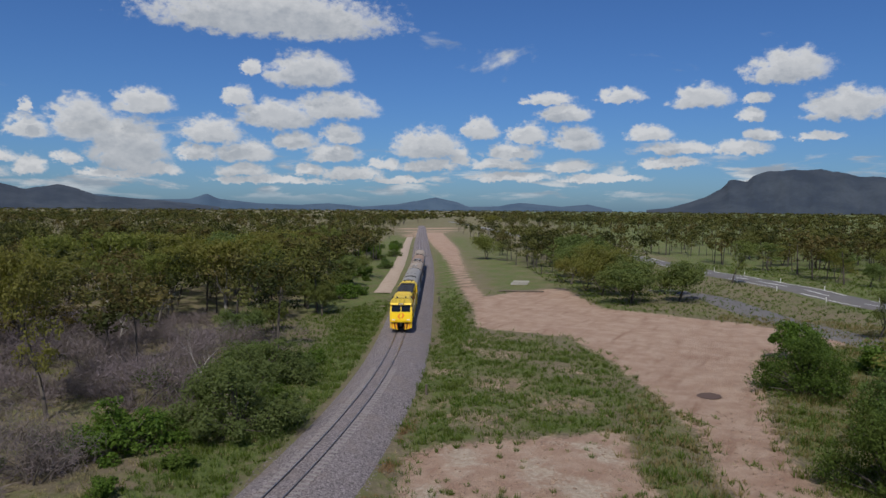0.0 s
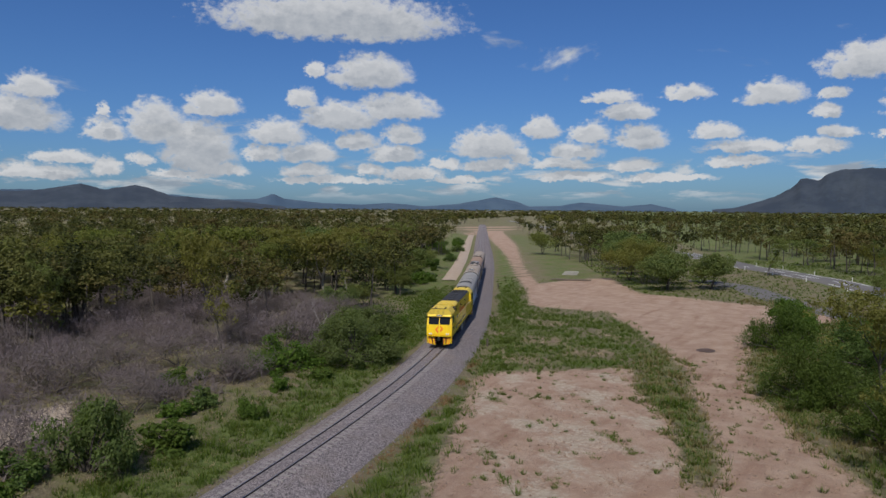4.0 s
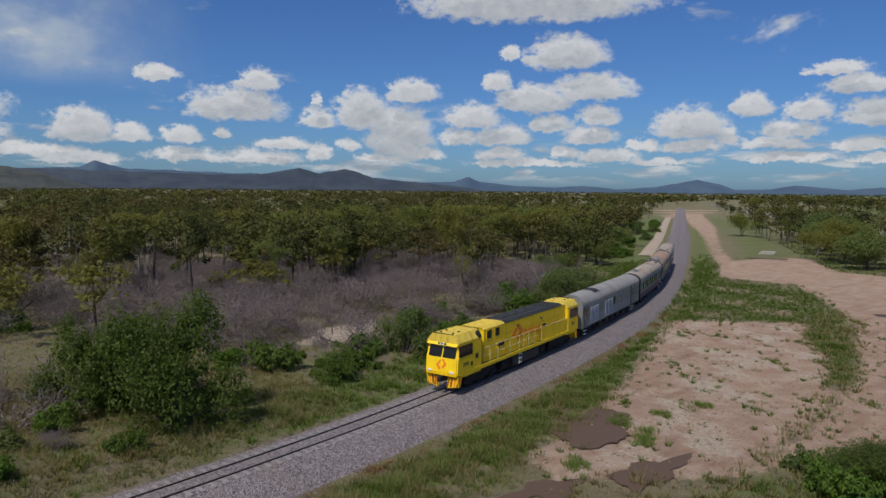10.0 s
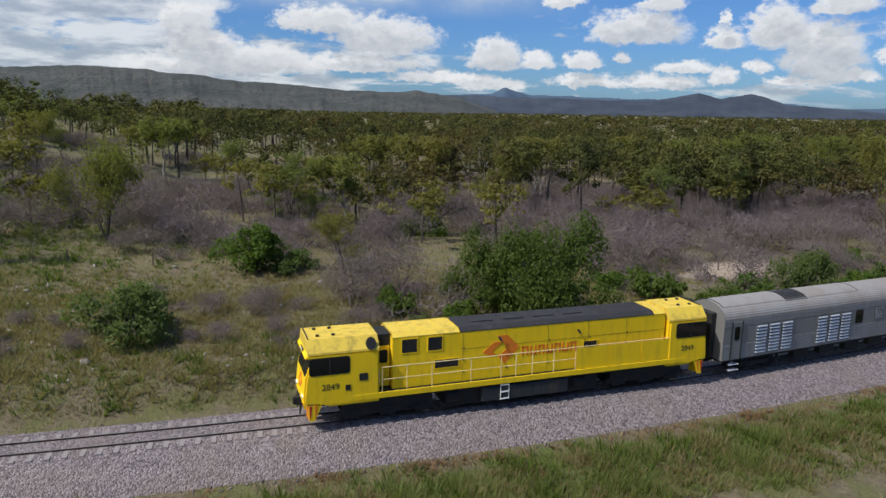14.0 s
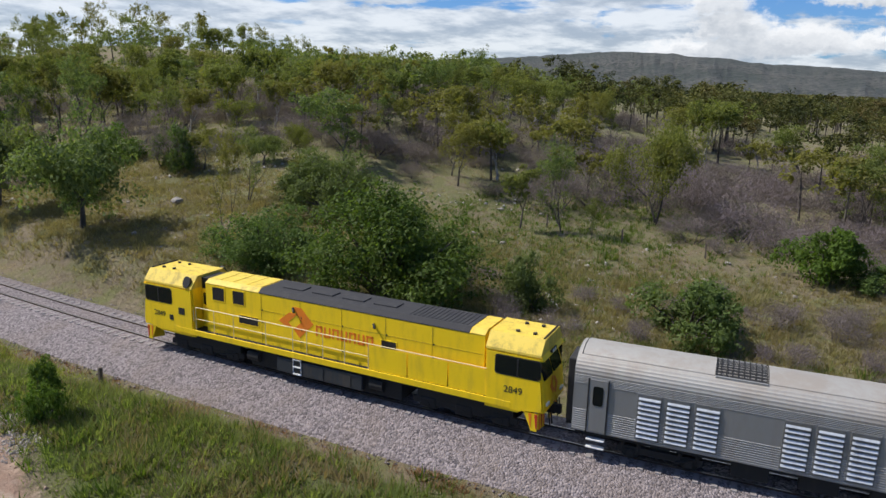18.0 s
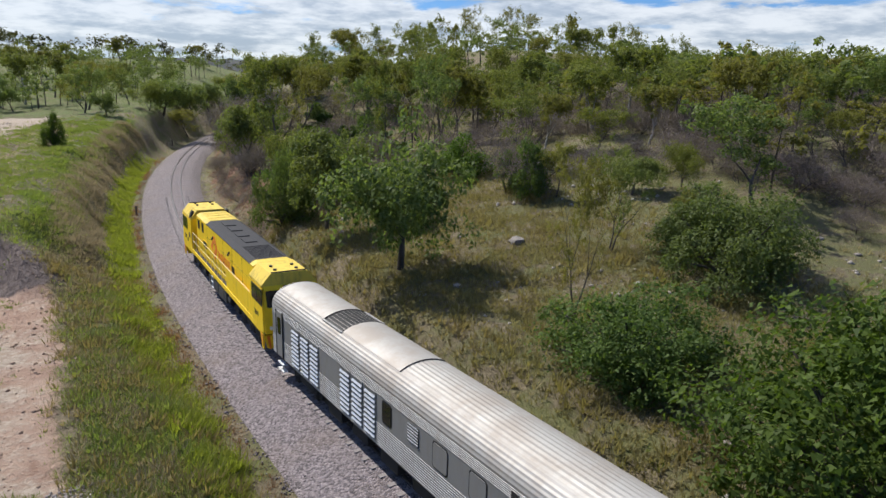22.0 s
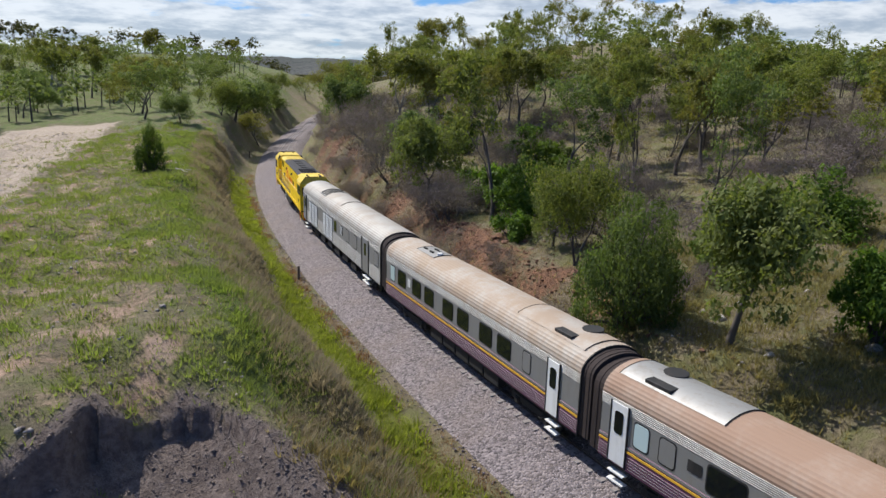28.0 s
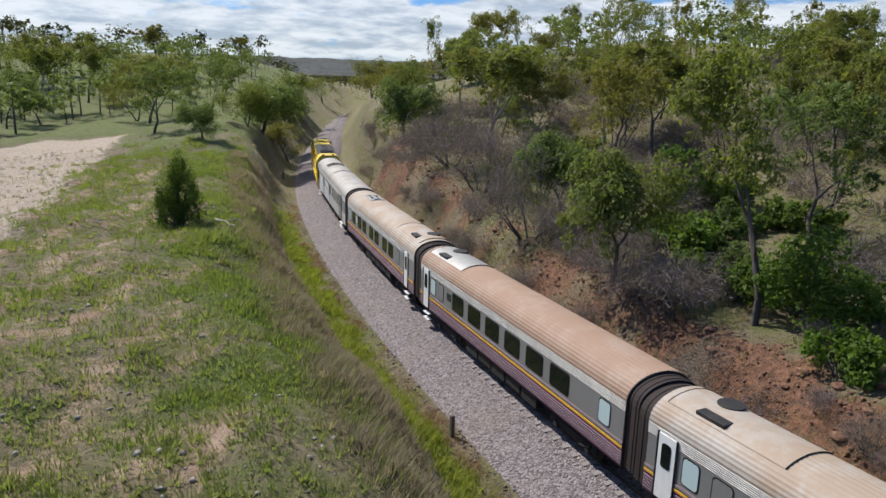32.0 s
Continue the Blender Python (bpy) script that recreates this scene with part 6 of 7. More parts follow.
TREES_MORE = [("euc", -48.1, -161.1, 11.4, 4.3), ("euc", -58.1, -155.6, 12.5, 5.3), ("euc", -62.6, -143.9, 11.7, 4.1), ("euc", -72.9, -148.1, 9.7, 2.9), ("euc", -47.1, -108.1, 5.1, 3), ("euc", -37.3, -172.2, 11.3, 5.9), ("scrub", -34.2, -105.5, 4.5, 4), ("euc", -57.5, -88.8, 5.9, 2.3), ("euc", -52.3, -106.1, 6, 2.4),
              ("euc", -59.5, -93.1, 5.8, 2.2), ("thicket", -35.8, -85.4, 3.3, 3.7), ("euc", -51.3, -79.6, 7.4, 2.6), ("euc", -45.7, -131, 10.4, 3.6), ("euc", -47.4, -126.4, 9.3, 3.8), ("thicket", -16.3, -112.4, 6.3, 2.6), ("low", -45.1, -207.1, 6.5, 5.5), ("euc", -46.5, -164.6, 10.5, 4.6),
              ("euc", -103.3, 75, 12.5, 6.5), ("low", -103.3, 98.9, 11, 7), ("low", -68.6, 87.2, 5.3, 2.6), ("low", -122.4, 163.3, 6.5, 6.5), ("euc", -101.4, 105.3, 12, 6.8), ("euc", -147.4, 210.1, 10.2, 5.1)]
TREES_NORTH = [("low", -30, 126, 8.9, 6.2), ("low", -37.3, 134, 10.2, 6.6), ("low", -54, 168, 10.4, 7.5), ("low", -27.2, 143.8, 5.6, 4.3), ("low", -97.6, 209.8, 8.3, 6.5), ("euc", -202.6, 448.1, 12.6, 8), ("euc", -18.2, 171.7, 9.9, 4.6), ("euc", 2.8, 192, 8.1, 5.6),
               ("euc", 6.7, 107.6, 8.2, 4.2), ("euc", -13.4, 214.4, 7.8, 6.5), ("euc", 9.0, 55.9, 9.8, 5.2), ("euc", 12.5, 29, 8.1, 4), ("euc", -52.6, 32.8, 14, 5), ("euc", -45, 158, 9, 6), ("low", -23, 133, 7.5, 5), ("low", -42, 139, 9.5, 5.5), ("low", -33, 136, 8, 5), ("low", -49, 150, 9, 6), ("low", -38, 147, 9, 6)]
BUSHES_NORTH = [("bigbush", -24.8, -20.2, 8.2, 5.2), ("bush", -31.1, 5.1, 4.6, 2.8), ("bush", -27.3, -5.3, 3, 2.3), ("thicket", -38.3, 38.5, 5.4, 5.2), ("thicket", -47.8, 51.3, 4.3, 5), ("bush", -41.5, 31.2, 3.6, 3.6), ("tangle", 9.7, 6.2, 2.2, 3.2), ("tangle", -1.0, 71.5, 5.6, 4.0),
                ("bigbush", 4.0, 47.6, 5.6, 3.6), ("bush", -2.0, 87.8, 4.4, 3.2), ("bush", 12, 14, 3.5, 3.5), ("bigbush", 10, 39, 5, 4), ("thicket", 8, 66, 5, 5)]
BUSHES_SOUTH = [("bush", -24, -48.7, 3.6, 3.4), ("tangle", -18.6, -65.8, 7.6, 6.2), ("bush", -41.7, -42.3, 4.4, 2.9), ("bush", -41.6, -38.7, 2, 2.4), ("bush", -64.5, -23.8, 4.3, 3.2), ("bigbush", -29.6, -22.9, 6.0, 4), ("bush", -23.6, -58.5, 3.6, 2.1), ("thicket", -33.3, -82.3, 5.4, 4.6),
                ("bush", 1.3, -69.9, 2.7, 1.0), ("low", -17.8, -107.5, 7.8, 3.6), ("bush", -25.2, -131.5, 4.6, 3.6), ("thicket", -20, -78, 4.2, 4.2), ("tangle", -3.2, -160, 4.8, 1.5), ("bush", -26, -70, 4.5, 3.5)]
SCRUB_NEAR = [("scrub", -42.8, -5, 4.8, 4.6), ("scrub", -52, 13.5, 4.6, 5), ("scrub", -41.4, 24.7, 4.2, 4), ("scrub", -35.8, -30.2, 4.4, 4.2), ("scrub", -54.3, 12.9, 4.6, 5.5), ("scrub", -63.1, -51.4, 4.6, 4.6), ("scrub", -49.2, 38.7, 4.8, 4.8), ("scrub", -42.5, 26.8, 2.5, 1.8),
              ("scrub", -48.9, -.9, 5, 5.5), ("scrub", -50.7, -49, 4.1, 4.2), ("scrub", -24.2, -150.7, 6.2, 4.2), ("scrub", -29, -163, 6.4, 5.2), ("scrub", -21.2, -135.5, 3.2, 3.4), ("scrub", -32.7, -126.9, 4.5, 2.5), ("scrub", -31, -34, 4.4, 3.6)]
for n, row in enumerate(TREES_MID + TREES_SOUTH + SKYLINE + TREES_BACK + TREES_CUTTING + BUSHES_CUTTING + TREES_MORE + TREES_NORTH + BUSHES_NORTH + BUSHES_SOUTH + SCRUB_NEAR):
    plant(*row, n * 7 + 3)


def off_highway(x, y):
    """Metres from the highway's middle line."""
    d = np.full(np.shape(x), 1e9)
    for (x0, y0), (x1, y1) in zip(HIGHWAY[:-1], HIGHWAY[1:]):
        dx, dy = x1 - x0, y1 - y0
        t = np.clip(((x - x0) * dx + (y - y0) * dy) / (dx * dx + dy * dy), 0, 1)
        d = np.minimum(d, np.hypot(x - x0 - t * dx, y - y0 - t * dy))
    return d


def strew(kind, count, area, h, ratio, gap, want, seed):
    """Strews plants over a box of the plan where want(x, y, u) allows."""
    rng, pick = np.random.RandomState(seed), random.Random(seed)
    n = count * 40
    xs, ys = rng.uniform(*area[:2], n), rng.uniform(*area[2:], n)
    c = covers(xs, ys)
    ok = want(xs, ys, offset(xs, ys)) & (inside(xs, ys, OPEN_GROUND) < 0.5) & ((inside(xs, ys, MEADOW, 2.0) < .5) | (h[1] < 2.0)) & (np.maximum.reduce([c[0], c[3], c[4]]) < 0.3) & (off_highway(xs, ys) > 13) & ~((xs > -34) & (ys > 95) & (off_highway(xs, ys) < 55) & (xs + 0.55 * (ys - 120) < 40) & (xs > -16))
    made = 0
    for x, y in zip(xs[ok], ys[ok]):
        if made == count:
            break
        p = np.array(SPOTS)
        if ((p[:, 0] - x) ** 2 + (p[:, 1] - y) ** 2 < (gap + 0.6 * p[:, 2]) ** 2).any():
            continue
        hh = pick.uniform(*h)
        plant(kind, float(x), float(y), hh, hh * pick.uniform(*ratio), pick.randint(0, 9999))
        made += 1


def patchy(x, y, scale, seed, least):
    return waves(x, y, scale, seed) > least


HIGHWAY = [(-420, 795), (-209, 472), (-145, 376), (-90, 292), (-40, 218), (-6, 169), (20, 128), (60, 70)]
strew("scrub", 125, (-110, -20, -70, 60), (2.6, 4.6), (.85, 1.2), 2.2, lambda x, y, u: (u > -80) & (u < -16) & patchy(x, y, 70, 31, -0.45), 1)
strew("euc", 40, (-130, -30, -50, 110), (8, 12.5), (.36, .55), 3.4, lambda x, y, u: (u > -85) & (u < -36 - np.maximum(0, 0.15 * (40 - y))), 2)
strew("euc", 22, (-120, -30, 15, 180), (8.5, 13), (.4, .6), 4.0, lambda x, y, u: (u > -46) & (u < -23), 3)
strew("low", 14, (-110, -22, 20, 170), (4, 7), (.55, .8), 3.5, lambda x, y, u: (u > -45) & (u < -15), 4)
strew("euc", 24, (-100, -48, -135, -74), (6, 10), (.36, .55), 3.4, lambda x, y, u: u < -30, 21)
strew("scrub", 40, (-100, -46, -135, -60), (2, 4), (.9, 1.3), 2.0, lambda x, y, u: u < -30, 22)
strew("euc", 14, (-110, -26, -180, -60), (6, 10.5), (.36, .52), 5.0, lambda x, y, u: (u < -24) & patchy(x, y, 60, 33, -0.5), 5)
strew("gum", 14, (-170, -70, -265, -165), (8, 12), (.24, .34), 5.0, lambda x, y, u: u < -30, 6)
strew("scrub", 44, (-100, -14, -200, -60), (2.0, 4.0), (.9, 1.3), 2.0, lambda x, y, u: u < -8.5, 7)
strew("low", 10, (-80, 30, -330, -150), (4, 7.5), (.5, .75), 3.0, lambda x, y, u: (u < -8) | (u > 20), 8)
strew("euc", 18, (-110, 40, -390, -205), (8, 12.5), (.36, .5), 4.5, lambda x, y, u: (u > 22) | (u < -13), 9)
strew("shrub", 26, (-60, -12, -180, 60), (1.2, 2.6), (.7, 1.1), 1.5, lambda x, y, u: (u > -30) & (u < -8), 10)
strew("low", 12, (-130, 40, 95, 240), (5, 9), (.55, .8), 4.0, lambda x, y, u: u > 30, 11)
strew("euc", 10, (-70, -16, -200, -104), (6, 10), (.36, .5), 3.0, lambda x, y, u: (u < -12) & (u > -45), 13)
strew("shrub", 26, (-50, -12, -200, -100), (1.2, 3.0), (.7, 1.1), 1.5, lambda x, y, u: (u < -8) & (u > -26), 14)
strew("shrub", 22, (-60, -14, -70, 60), (1.0, 2.2), (.7, 1.1), 1.5, lambda x, y, u: (u < -7) & (u > -24), 15)
strew("scrub", 40, (-60, -10, -210, -108), (1.0, 2.4), (.8, 1.3), 0.8, lambda x, y, u: (u < -5.5) & (u > -15), 16)
strew("scrub", 26, (-66, -16, -110, -36), (1.4, 3.4), (.9, 1.3), 1.6, lambda x, y, u: (u < -11) & patchy(x, y, 40, 35, -0.3), 17)
strew("euc", 8, (-34, 40, -345, -228), (8, 13), (.36, .5), 3.0, lambda x, y, u: (u > 16), 18)
strew("low", 8, (-110, -20, -330, -190), (4.5, 8), (.5, .75), 2.5, lambda x, y, u: (u < -9) & (u > -40), 19)
strew("scrub", 26, (-46, -16, -70, -22), (.9, 1.9), (.8, 1.2), 0.9, lambda x, y, u: (u < -6) & (u > -22), 20)
strew("thicket", 9, (5, 30, 28, 95), (2.0, 3.6), (.8, 1.2), 2.0, lambda x, y, u: x > 5, 24)
strew("euc", 9, (8, 40, 30, 100), (6.5, 10), (.4, .55), 3.0, lambda x, y, u: x > 8, 25)
strew("shrub", 26, (-170, -30, 80, 260), (1.2, 3.4), (.7, 1.1), 2.0, lambda x, y, u: (u < -9) & (u > -22), 26)
strew("shrub", 60, (-4, 30, -30, 100), (1.2, 3.2), (.7, 1.1), 1.5, lambda x, y, u: x > 5, 12)


# ---- the far woods, beyond what can be counted ----
def wood_template(seed, cards, size, flat):
    rng = np.random.RandomState(seed)
    k = 8
    cen = np.stack([rng.normal(size=k) * .16, rng.normal(size=k) * .16, rng.uniform(.46, .84, k)], -1)
    rad = np.tile(np.array([.19, .19, .13]), (k, 1)) * rng.uniform(.6, 1.2, (k, 1))
    pc, pr = puffs(rng, cen, rad, 4, (.35, .62))
    v, f = leaf_cards(rng, pc, pr, cards, size, .25, 0.0)
    tv, tf = tube([(0, 0, -.05), (.015, .01, .3), (.04, .025, .62)], [.02, .014, .006], 3)
    return v, f, tv, tf


def far_woods(name, label, seed, count, cards, size, near, far, h, mat, want, trunks=True):
    rng = np.random.RandomState(seed)
    tmpl = [wood_template(seed * 10 + i, cards, size, .3) for i in range(5)]
    n = count * 3
    rad = np.sqrt(rng.uniform(near ** 2, far ** 2, n)) if far < 900 else near * (far / near) ** rng.uniform(0, 1, n)
    az = np.radians(rng.uniform(-14, 196, n))
    x, y = 5 - np.sin(az) * rad, -50 + np.cos(az) * rad
    c = covers(x, y)
    ok = want(x, y, offset(x, y)) & (inside(x, y, OPEN_GROUND) < 0.5) & (np.maximum.reduce([c[0], c[3], c[4]]) < 0.3) & (off_highway(x, y) > 16)
    x, y = x[ok][:count], y[ok][:count]
    z = land(x, y)
    lv, lf, wv, wf, nl, nw = [], [], [], [], 0, 0
    for i in range(len(x)):
        v, f, tv, tf = tmpl[rng.randint(0, 5)]
        hh = rng.uniform(*h)
        w = hh * rng.uniform(.85, 1.3) * (1 if far < 900 else 1.7)
        a = rng.uniform(0, 6.28)
        R = np.array([[math.cos(a) * w, -math.sin(a) * w, 0], [math.sin(a) * w, math.cos(a) * w, 0], [0, 0, hh]])
        o = np.array([x[i], y[i], z[i]])
        lv.append(v @ R.T + o)
        lf.append(f + nl)
        nl += len(v)
        if trunks:
            wv.append(tv @ R.T + o)
            wf.append(tf + nw)
            nw += len(tv)
    ob = mesh_object(name, np.concatenate(lv), np.concatenate(lf), mat)
    tagged(ob, label, "woods", kind="stuff")
    if trunks:
        t = mesh_object(name.replace("crowns", "trunks"), np.concatenate(wv), np.concatenate(wf), BARK)
        tagged(t, "thin dark trunks of the distant woodland", "woods", kind="stuff")


def wild(x, y, u):
    crest = bell(x, y, -130, -228, 58, 42, 25) > 0.72
    return (~crest | (waves(x, y, 9, 56) > 0.1)) & (np.abs(u) > np.where(y > 60, 15 + 3 * waves(x, y, 30, 58), 26)) & ~((u > 0) & (y > 40) & (u < np.where(y < 170, 52, 27))) & ~((u > 0) & (y < -50) & (y > -260) & (u < 40))


SOUTH = -95.0
far_woods("slope_wood_crowns", "olive-green crowns of young eucalypts on the slope", 6, 60, 700, .045, 62, 105, (5, 9), EUC, lambda x, y, u: (u < -36) & (y < 70) & (inside(x, y, MEADOW, 2.0) < .5) & patchy(x, y, 45, 53, -0.35))
far_woods("knoll_wood_crowns", "green crowns of eucalypts crowding the knoll", 7, 190, 560, .048, 78, 190, (5, 8.5), EUC_GREY, lambda x, y, u: (u < -40) & (y < -85) & (x > -170) & (x < -48) & patchy(x, y, 30, 57, -0.5))
far_woods("wood_edge_crowns", "olive-green crowns of tall eucalypts at the edge of the woodland", 10, 115, 1500, .030, 66, 125, (9, 13.5), FAR, lambda x, y, u: (y > -45) & (u < -46) & patchy(x, y, 55, 36, -0.5))
far_woods("north_woodland_crowns", "olive-green crowns of the woodland", 3, 250, 900, .034, 110, 190, (8, 13), FAR, lambda x, y, u: (y > SOUTH) & wild(x, y, u) & ((y > 0) | (waves(x, y, 40, 52) > 0)))
far_woods("middle_woodland_crowns", "olive-green crowns of the more distant woodland", 9, 950, 400, .048, 185, 340, (7, 13), FAR, lambda x, y, u: (y > SOUTH) & wild(x, y, u))
far_woods("south_woodland_crowns", "sunlit green crowns of the woodland on the hills", 8, 1000, 260, .062, 86, 330, (5, 9.5), EUC_GREY, lambda x, y, u: (y < SOUTH) & wild(x, y, u) & ((u > 0) | (u < -46)))
far_woods("far_woodland_crowns", "olive-green crowns of the far woodland", 4, 4200, 110, .090, 320, 890, (6, 13), FAR, wild)
far_woods("horizon_woodland_crowns", "endless woodland out to the horizon", 5, 8000, 24, .26, 800, 4600, (7, 11), FAR, wild, False)


def grey_scrub(count, seed):
    """Low domes of bare twigs between the trees, too many to count."""
    rng = np.random.RandomState(seed)
    x, y = rng.uniform(-150, -20, count * 6), rng.uniform(-190, 75, count * 6)
    u, c = offset(x, y), covers(x, y)
    ok = (u < -14) & (c[4] < .3) & (inside(x, y, MEADOW, 2.0) < .5) & (waves(x, y, 38, 54) + 0.5 * waves(x, y, 12, 55) + .45 * smooth(-75, -20, y) > 0.22)
    x, y = x[ok][:count], y[ok][:count]
    n, k = len(x), 240
    r, h = rng.uniform(1.3, 3.0, n), rng.uniform(1.3, 2.9, n)
    d = rng.normal(size=(n, k, 3))
    d[..., 2] = np.abs(d[..., 2]) * .8
    d /= np.linalg.norm(d, axis=2)[..., None]
    size = np.stack([r, r, h], -1)[:, None, :]
    foot = np.stack([x, y, land(x, y)], -1)[:, None, :]
    base = foot + d * size * rng.uniform(.3, .75, (n, k, 1))
    tip = base + (d + rng.normal(size=(n, k, 3)) * .5) * rng.uniform(.25, .6, (n, k, 1))
    side = rng.normal(size=(n, k, 3)) * .022
    v = np.stack([base - side, base + side, tip], 2)
    ob = mesh_object("grey_scrub", v.reshape(-1, 3), np.arange(n * k * 3).reshape(-1, 3), TWIGS)
    tagged(ob, "purplish-grey leafless scrub between the trees", "scrub", kind="stuff")


grey_scrub(2200, 301)
for _made in KINDS.values():
    for _ob in _made:
        if not any((k, i) in USED and KINDS[k][i] is _ob for k in KINDS for i in range(len(KINDS[k]))):
            for _kid in list(_ob.children):
                bpy.data.objects.remove(_kid)
            bpy.data.objects.remove(_ob)

# ---- grass ----
def grass(name, label, mat, count, area, h, want, seed, blades=7, width=0.035, tries=6):
    rng = np.random.RandomState(seed)
    x, y = rng.uniform(area[0], area[1], count * tries), rng.uniform(area[2], area[3], count * tries)
    ok = want(x, y, offset(x, y), covers(x, y)) > rng.uniform(0, 1, len(x))
    x, y = x[ok][:count], y[ok][:count]
    n = len(x)
    z = land(x, y)
    tall = rng.uniform(*h, n) * (0.75 + 0.35 * waves(x, y, 5, seed))
    a = rng.uniform(0, 6.28, (n, blades))
    lean = rng.uniform(0.25, 1.1, (n, blades))
    foot = np.stack([x[:, None] + np.cos(a) * 0.12, y[:, None] + np.sin(a) * 0.12, np.repeat(z[:, None] - 0.03, blades, 1)], -1)
    hh = tall[:, None] * rng.uniform(.6, 1.1, (n, blades))
    tip = foot + np.stack([np.cos(a) * lean * hh, np.sin(a) * lean * hh, hh], -1)
    side = np.stack([-np.sin(a), np.cos(a), np.zeros_like(a)], -1) * width * (0.6 + tall[:, None, None])
    v = np.stack([foot - side, foot + side, tip], 2).reshape(-1, 3)
    ob = mesh_object(name, v, np.arange(n * blades * 3).reshape(-1, 3), mat)
    tagged(ob, label, "grass", kind="stuff")


grass("green_grass", "lush green grass along the verges", GRASS, 28000, (-70, 16, -75, 130), (.3, .75), lambda x, y, u, c: c[1] * (np.abs(u) > 3.6) * smooth(140, 70, y), 81, 8, .028)
grass("bank_grass", "green grass on the spoil bank", GRASS_BANK, 38000, (-30, 20, -190, -60), (.2, .5), lambda x, y, u, c: c[1] * (u > 4) * (1 - .6 * c[0]), 82, 8, .022)
grass("bank_tufts", "tall lush green tufts on the spoil bank", GRASS_BANK, 3200, (-30, 16, -200, -62), (.3, .65), lambda x, y, u, c: c[1] * smooth(.1, .5, waves(x, y, 8, 93)) * (u > 6), 88, 20, .016, 14)
grass("bank_straw", "thin straw-coloured grass on the worn bank top", GRASS_DRY, 3500, (-30, 22, -200, -112), (.15, .4), lambda x, y, u, c: smooth(10, 14, u) * (1 - c[3]) * .5, 89, 7, .022, 10)
grass("yellow_grass", "yellow-green grass beside the ballast", GRASS_YELLOW, 9000, (-45, 8, -190, -60), (.25, .6), lambda x, y, u, c: c[5], 83, 8, .028, 34)
grass("rust_grass", "reddish dry grass at the ballast edge", GRASS_RUST, 5500, (-45, 2, -190, 50), (.15, .4), lambda x, y, u, c: smooth(3.9, 4.3, u) * smooth(5.5, 4.8, u) * (.4 + .6 * waves(x, y, 6, 94)), 90, 8, .02, 60)
grass("dry_grass", "dry straw-coloured grass under the trees", GRASS_DRY, 24000, (-62, 4, -210, 60), (.2, .55), lambda x, y, u, c: np.where(u < 0, smooth(3.2, 4.5, -u) * (1 - .8 * c[1]), .15 * (u > 4.2)) * (1 - np.maximum.reduce([c[0], c[2] * .5, c[3], c[4]])), 84, 7, .026)
grass("olive_tussocks", "olive and brown tussock grass on the far side of the line", GRASS_OLIVE, 24000, (-46, -11, -118, -8), (.25, .65), lambda x, y, u, c: smooth(4.2, 5.5, -u) * smooth(34, 22, -u) * (1 - np.maximum(c[2] * .5, c[4])), 94, 6, .03, 3)
grass("straw_tussocks", "straw-coloured tussock grass on the far side of the line", GRASS_DRY, 15000, (-46, -11, -118, -8), (.25, .6), lambda x, y, u, c: smooth(4.2, 5.5, -u) * smooth(34, 22, -u) * smooth(-.3, .4, waves(x, y, 12, 101)), 95, 6, .028, 5)
grass("tall_brown_grass", "tall brown seeding grass in the ditch", GRASS_BROWN, 14000, (-40, 6, -190, -62), (.22, .6), lambda x, y, u, c: (.2 + .8 * smooth(-102, -116, y)) * smooth(6.8, 7.8, u) * smooth(11.5, 9.8, u) * (1 - c[0]) * (1 - c[3]) * .9, 85, 8, .02, 24)
grass("yard_weeds", "sparse weeds on the spoil and the dirt yard", GRASS_BANK, 500, (-1, 15, -112, -62), (.15, .35), lambda x, y, u, c: np.maximum(c[0] * .5, c[3]) * smooth(.5, .8, waves(x, y, 5, 95)), 91, 9, .03, 30)
grass("near_verge_tussocks", "olive and straw tussocks along the near verge", GRASS_OLIVE, 5000, (-14, 4, -112, 10), (.3, .7), lambda x, y, u, c: smooth(4.8, 6.2, u) * smooth(12.5, 9.5, u) * (1 - c[0]) * .8, 104, 8, .026, 12)
grass("verge_olive_grass", "olive tussock grass beside the dirt road", GRASS_OLIVE, 9000, (-14, 34, -25, 120), (.3, .8), lambda x, y, u, c: (u > 15) * (1 - np.maximum(c[0], c[4])) * .8, 98, 7, .045, 4)
grass("near_verge_grass", "tall bright green grass along the near verge", GRASS_BANK, 5500, (-14, 4, -78, 10), (.3, .75), lambda x, y, u, c: smooth(5.0, 6.2, u) * smooth(12, 9.5, u) * smooth(-.5, .2, waves(x, y, 7, 102)) * (1 - c[0]), 97, 9, .024, 12)
grass("verge_grass", "mixed dry grass beside the dirt road", GRASS_DRY, 8000, (-14, 34, -25, 120), (.25, .6), lambda x, y, u, c: (u > 14) * (1 - np.maximum(c[0], c[4])) * .8, 92, 7, .035, 4)
grass("meadow_grass", "green meadow grass around the highway", GRASS, 9000, (-75, 45, 90, 230), (.3, .7), lambda x, y, u, c: (u > 30) * (1 - np.maximum(c[0], c[4])) * (off_highway(x, y) > 5.5), 93, 6, .06, 4)
TUFTS = np.array([(-6.2, 4.4), (-3.4, 3.7), (-2.3, 1.3), (-4.7, 7.5), (-2.7, -4.8), (-3.9, 11.9), (-5.4, 3.4), (-2.9, 2.5)])
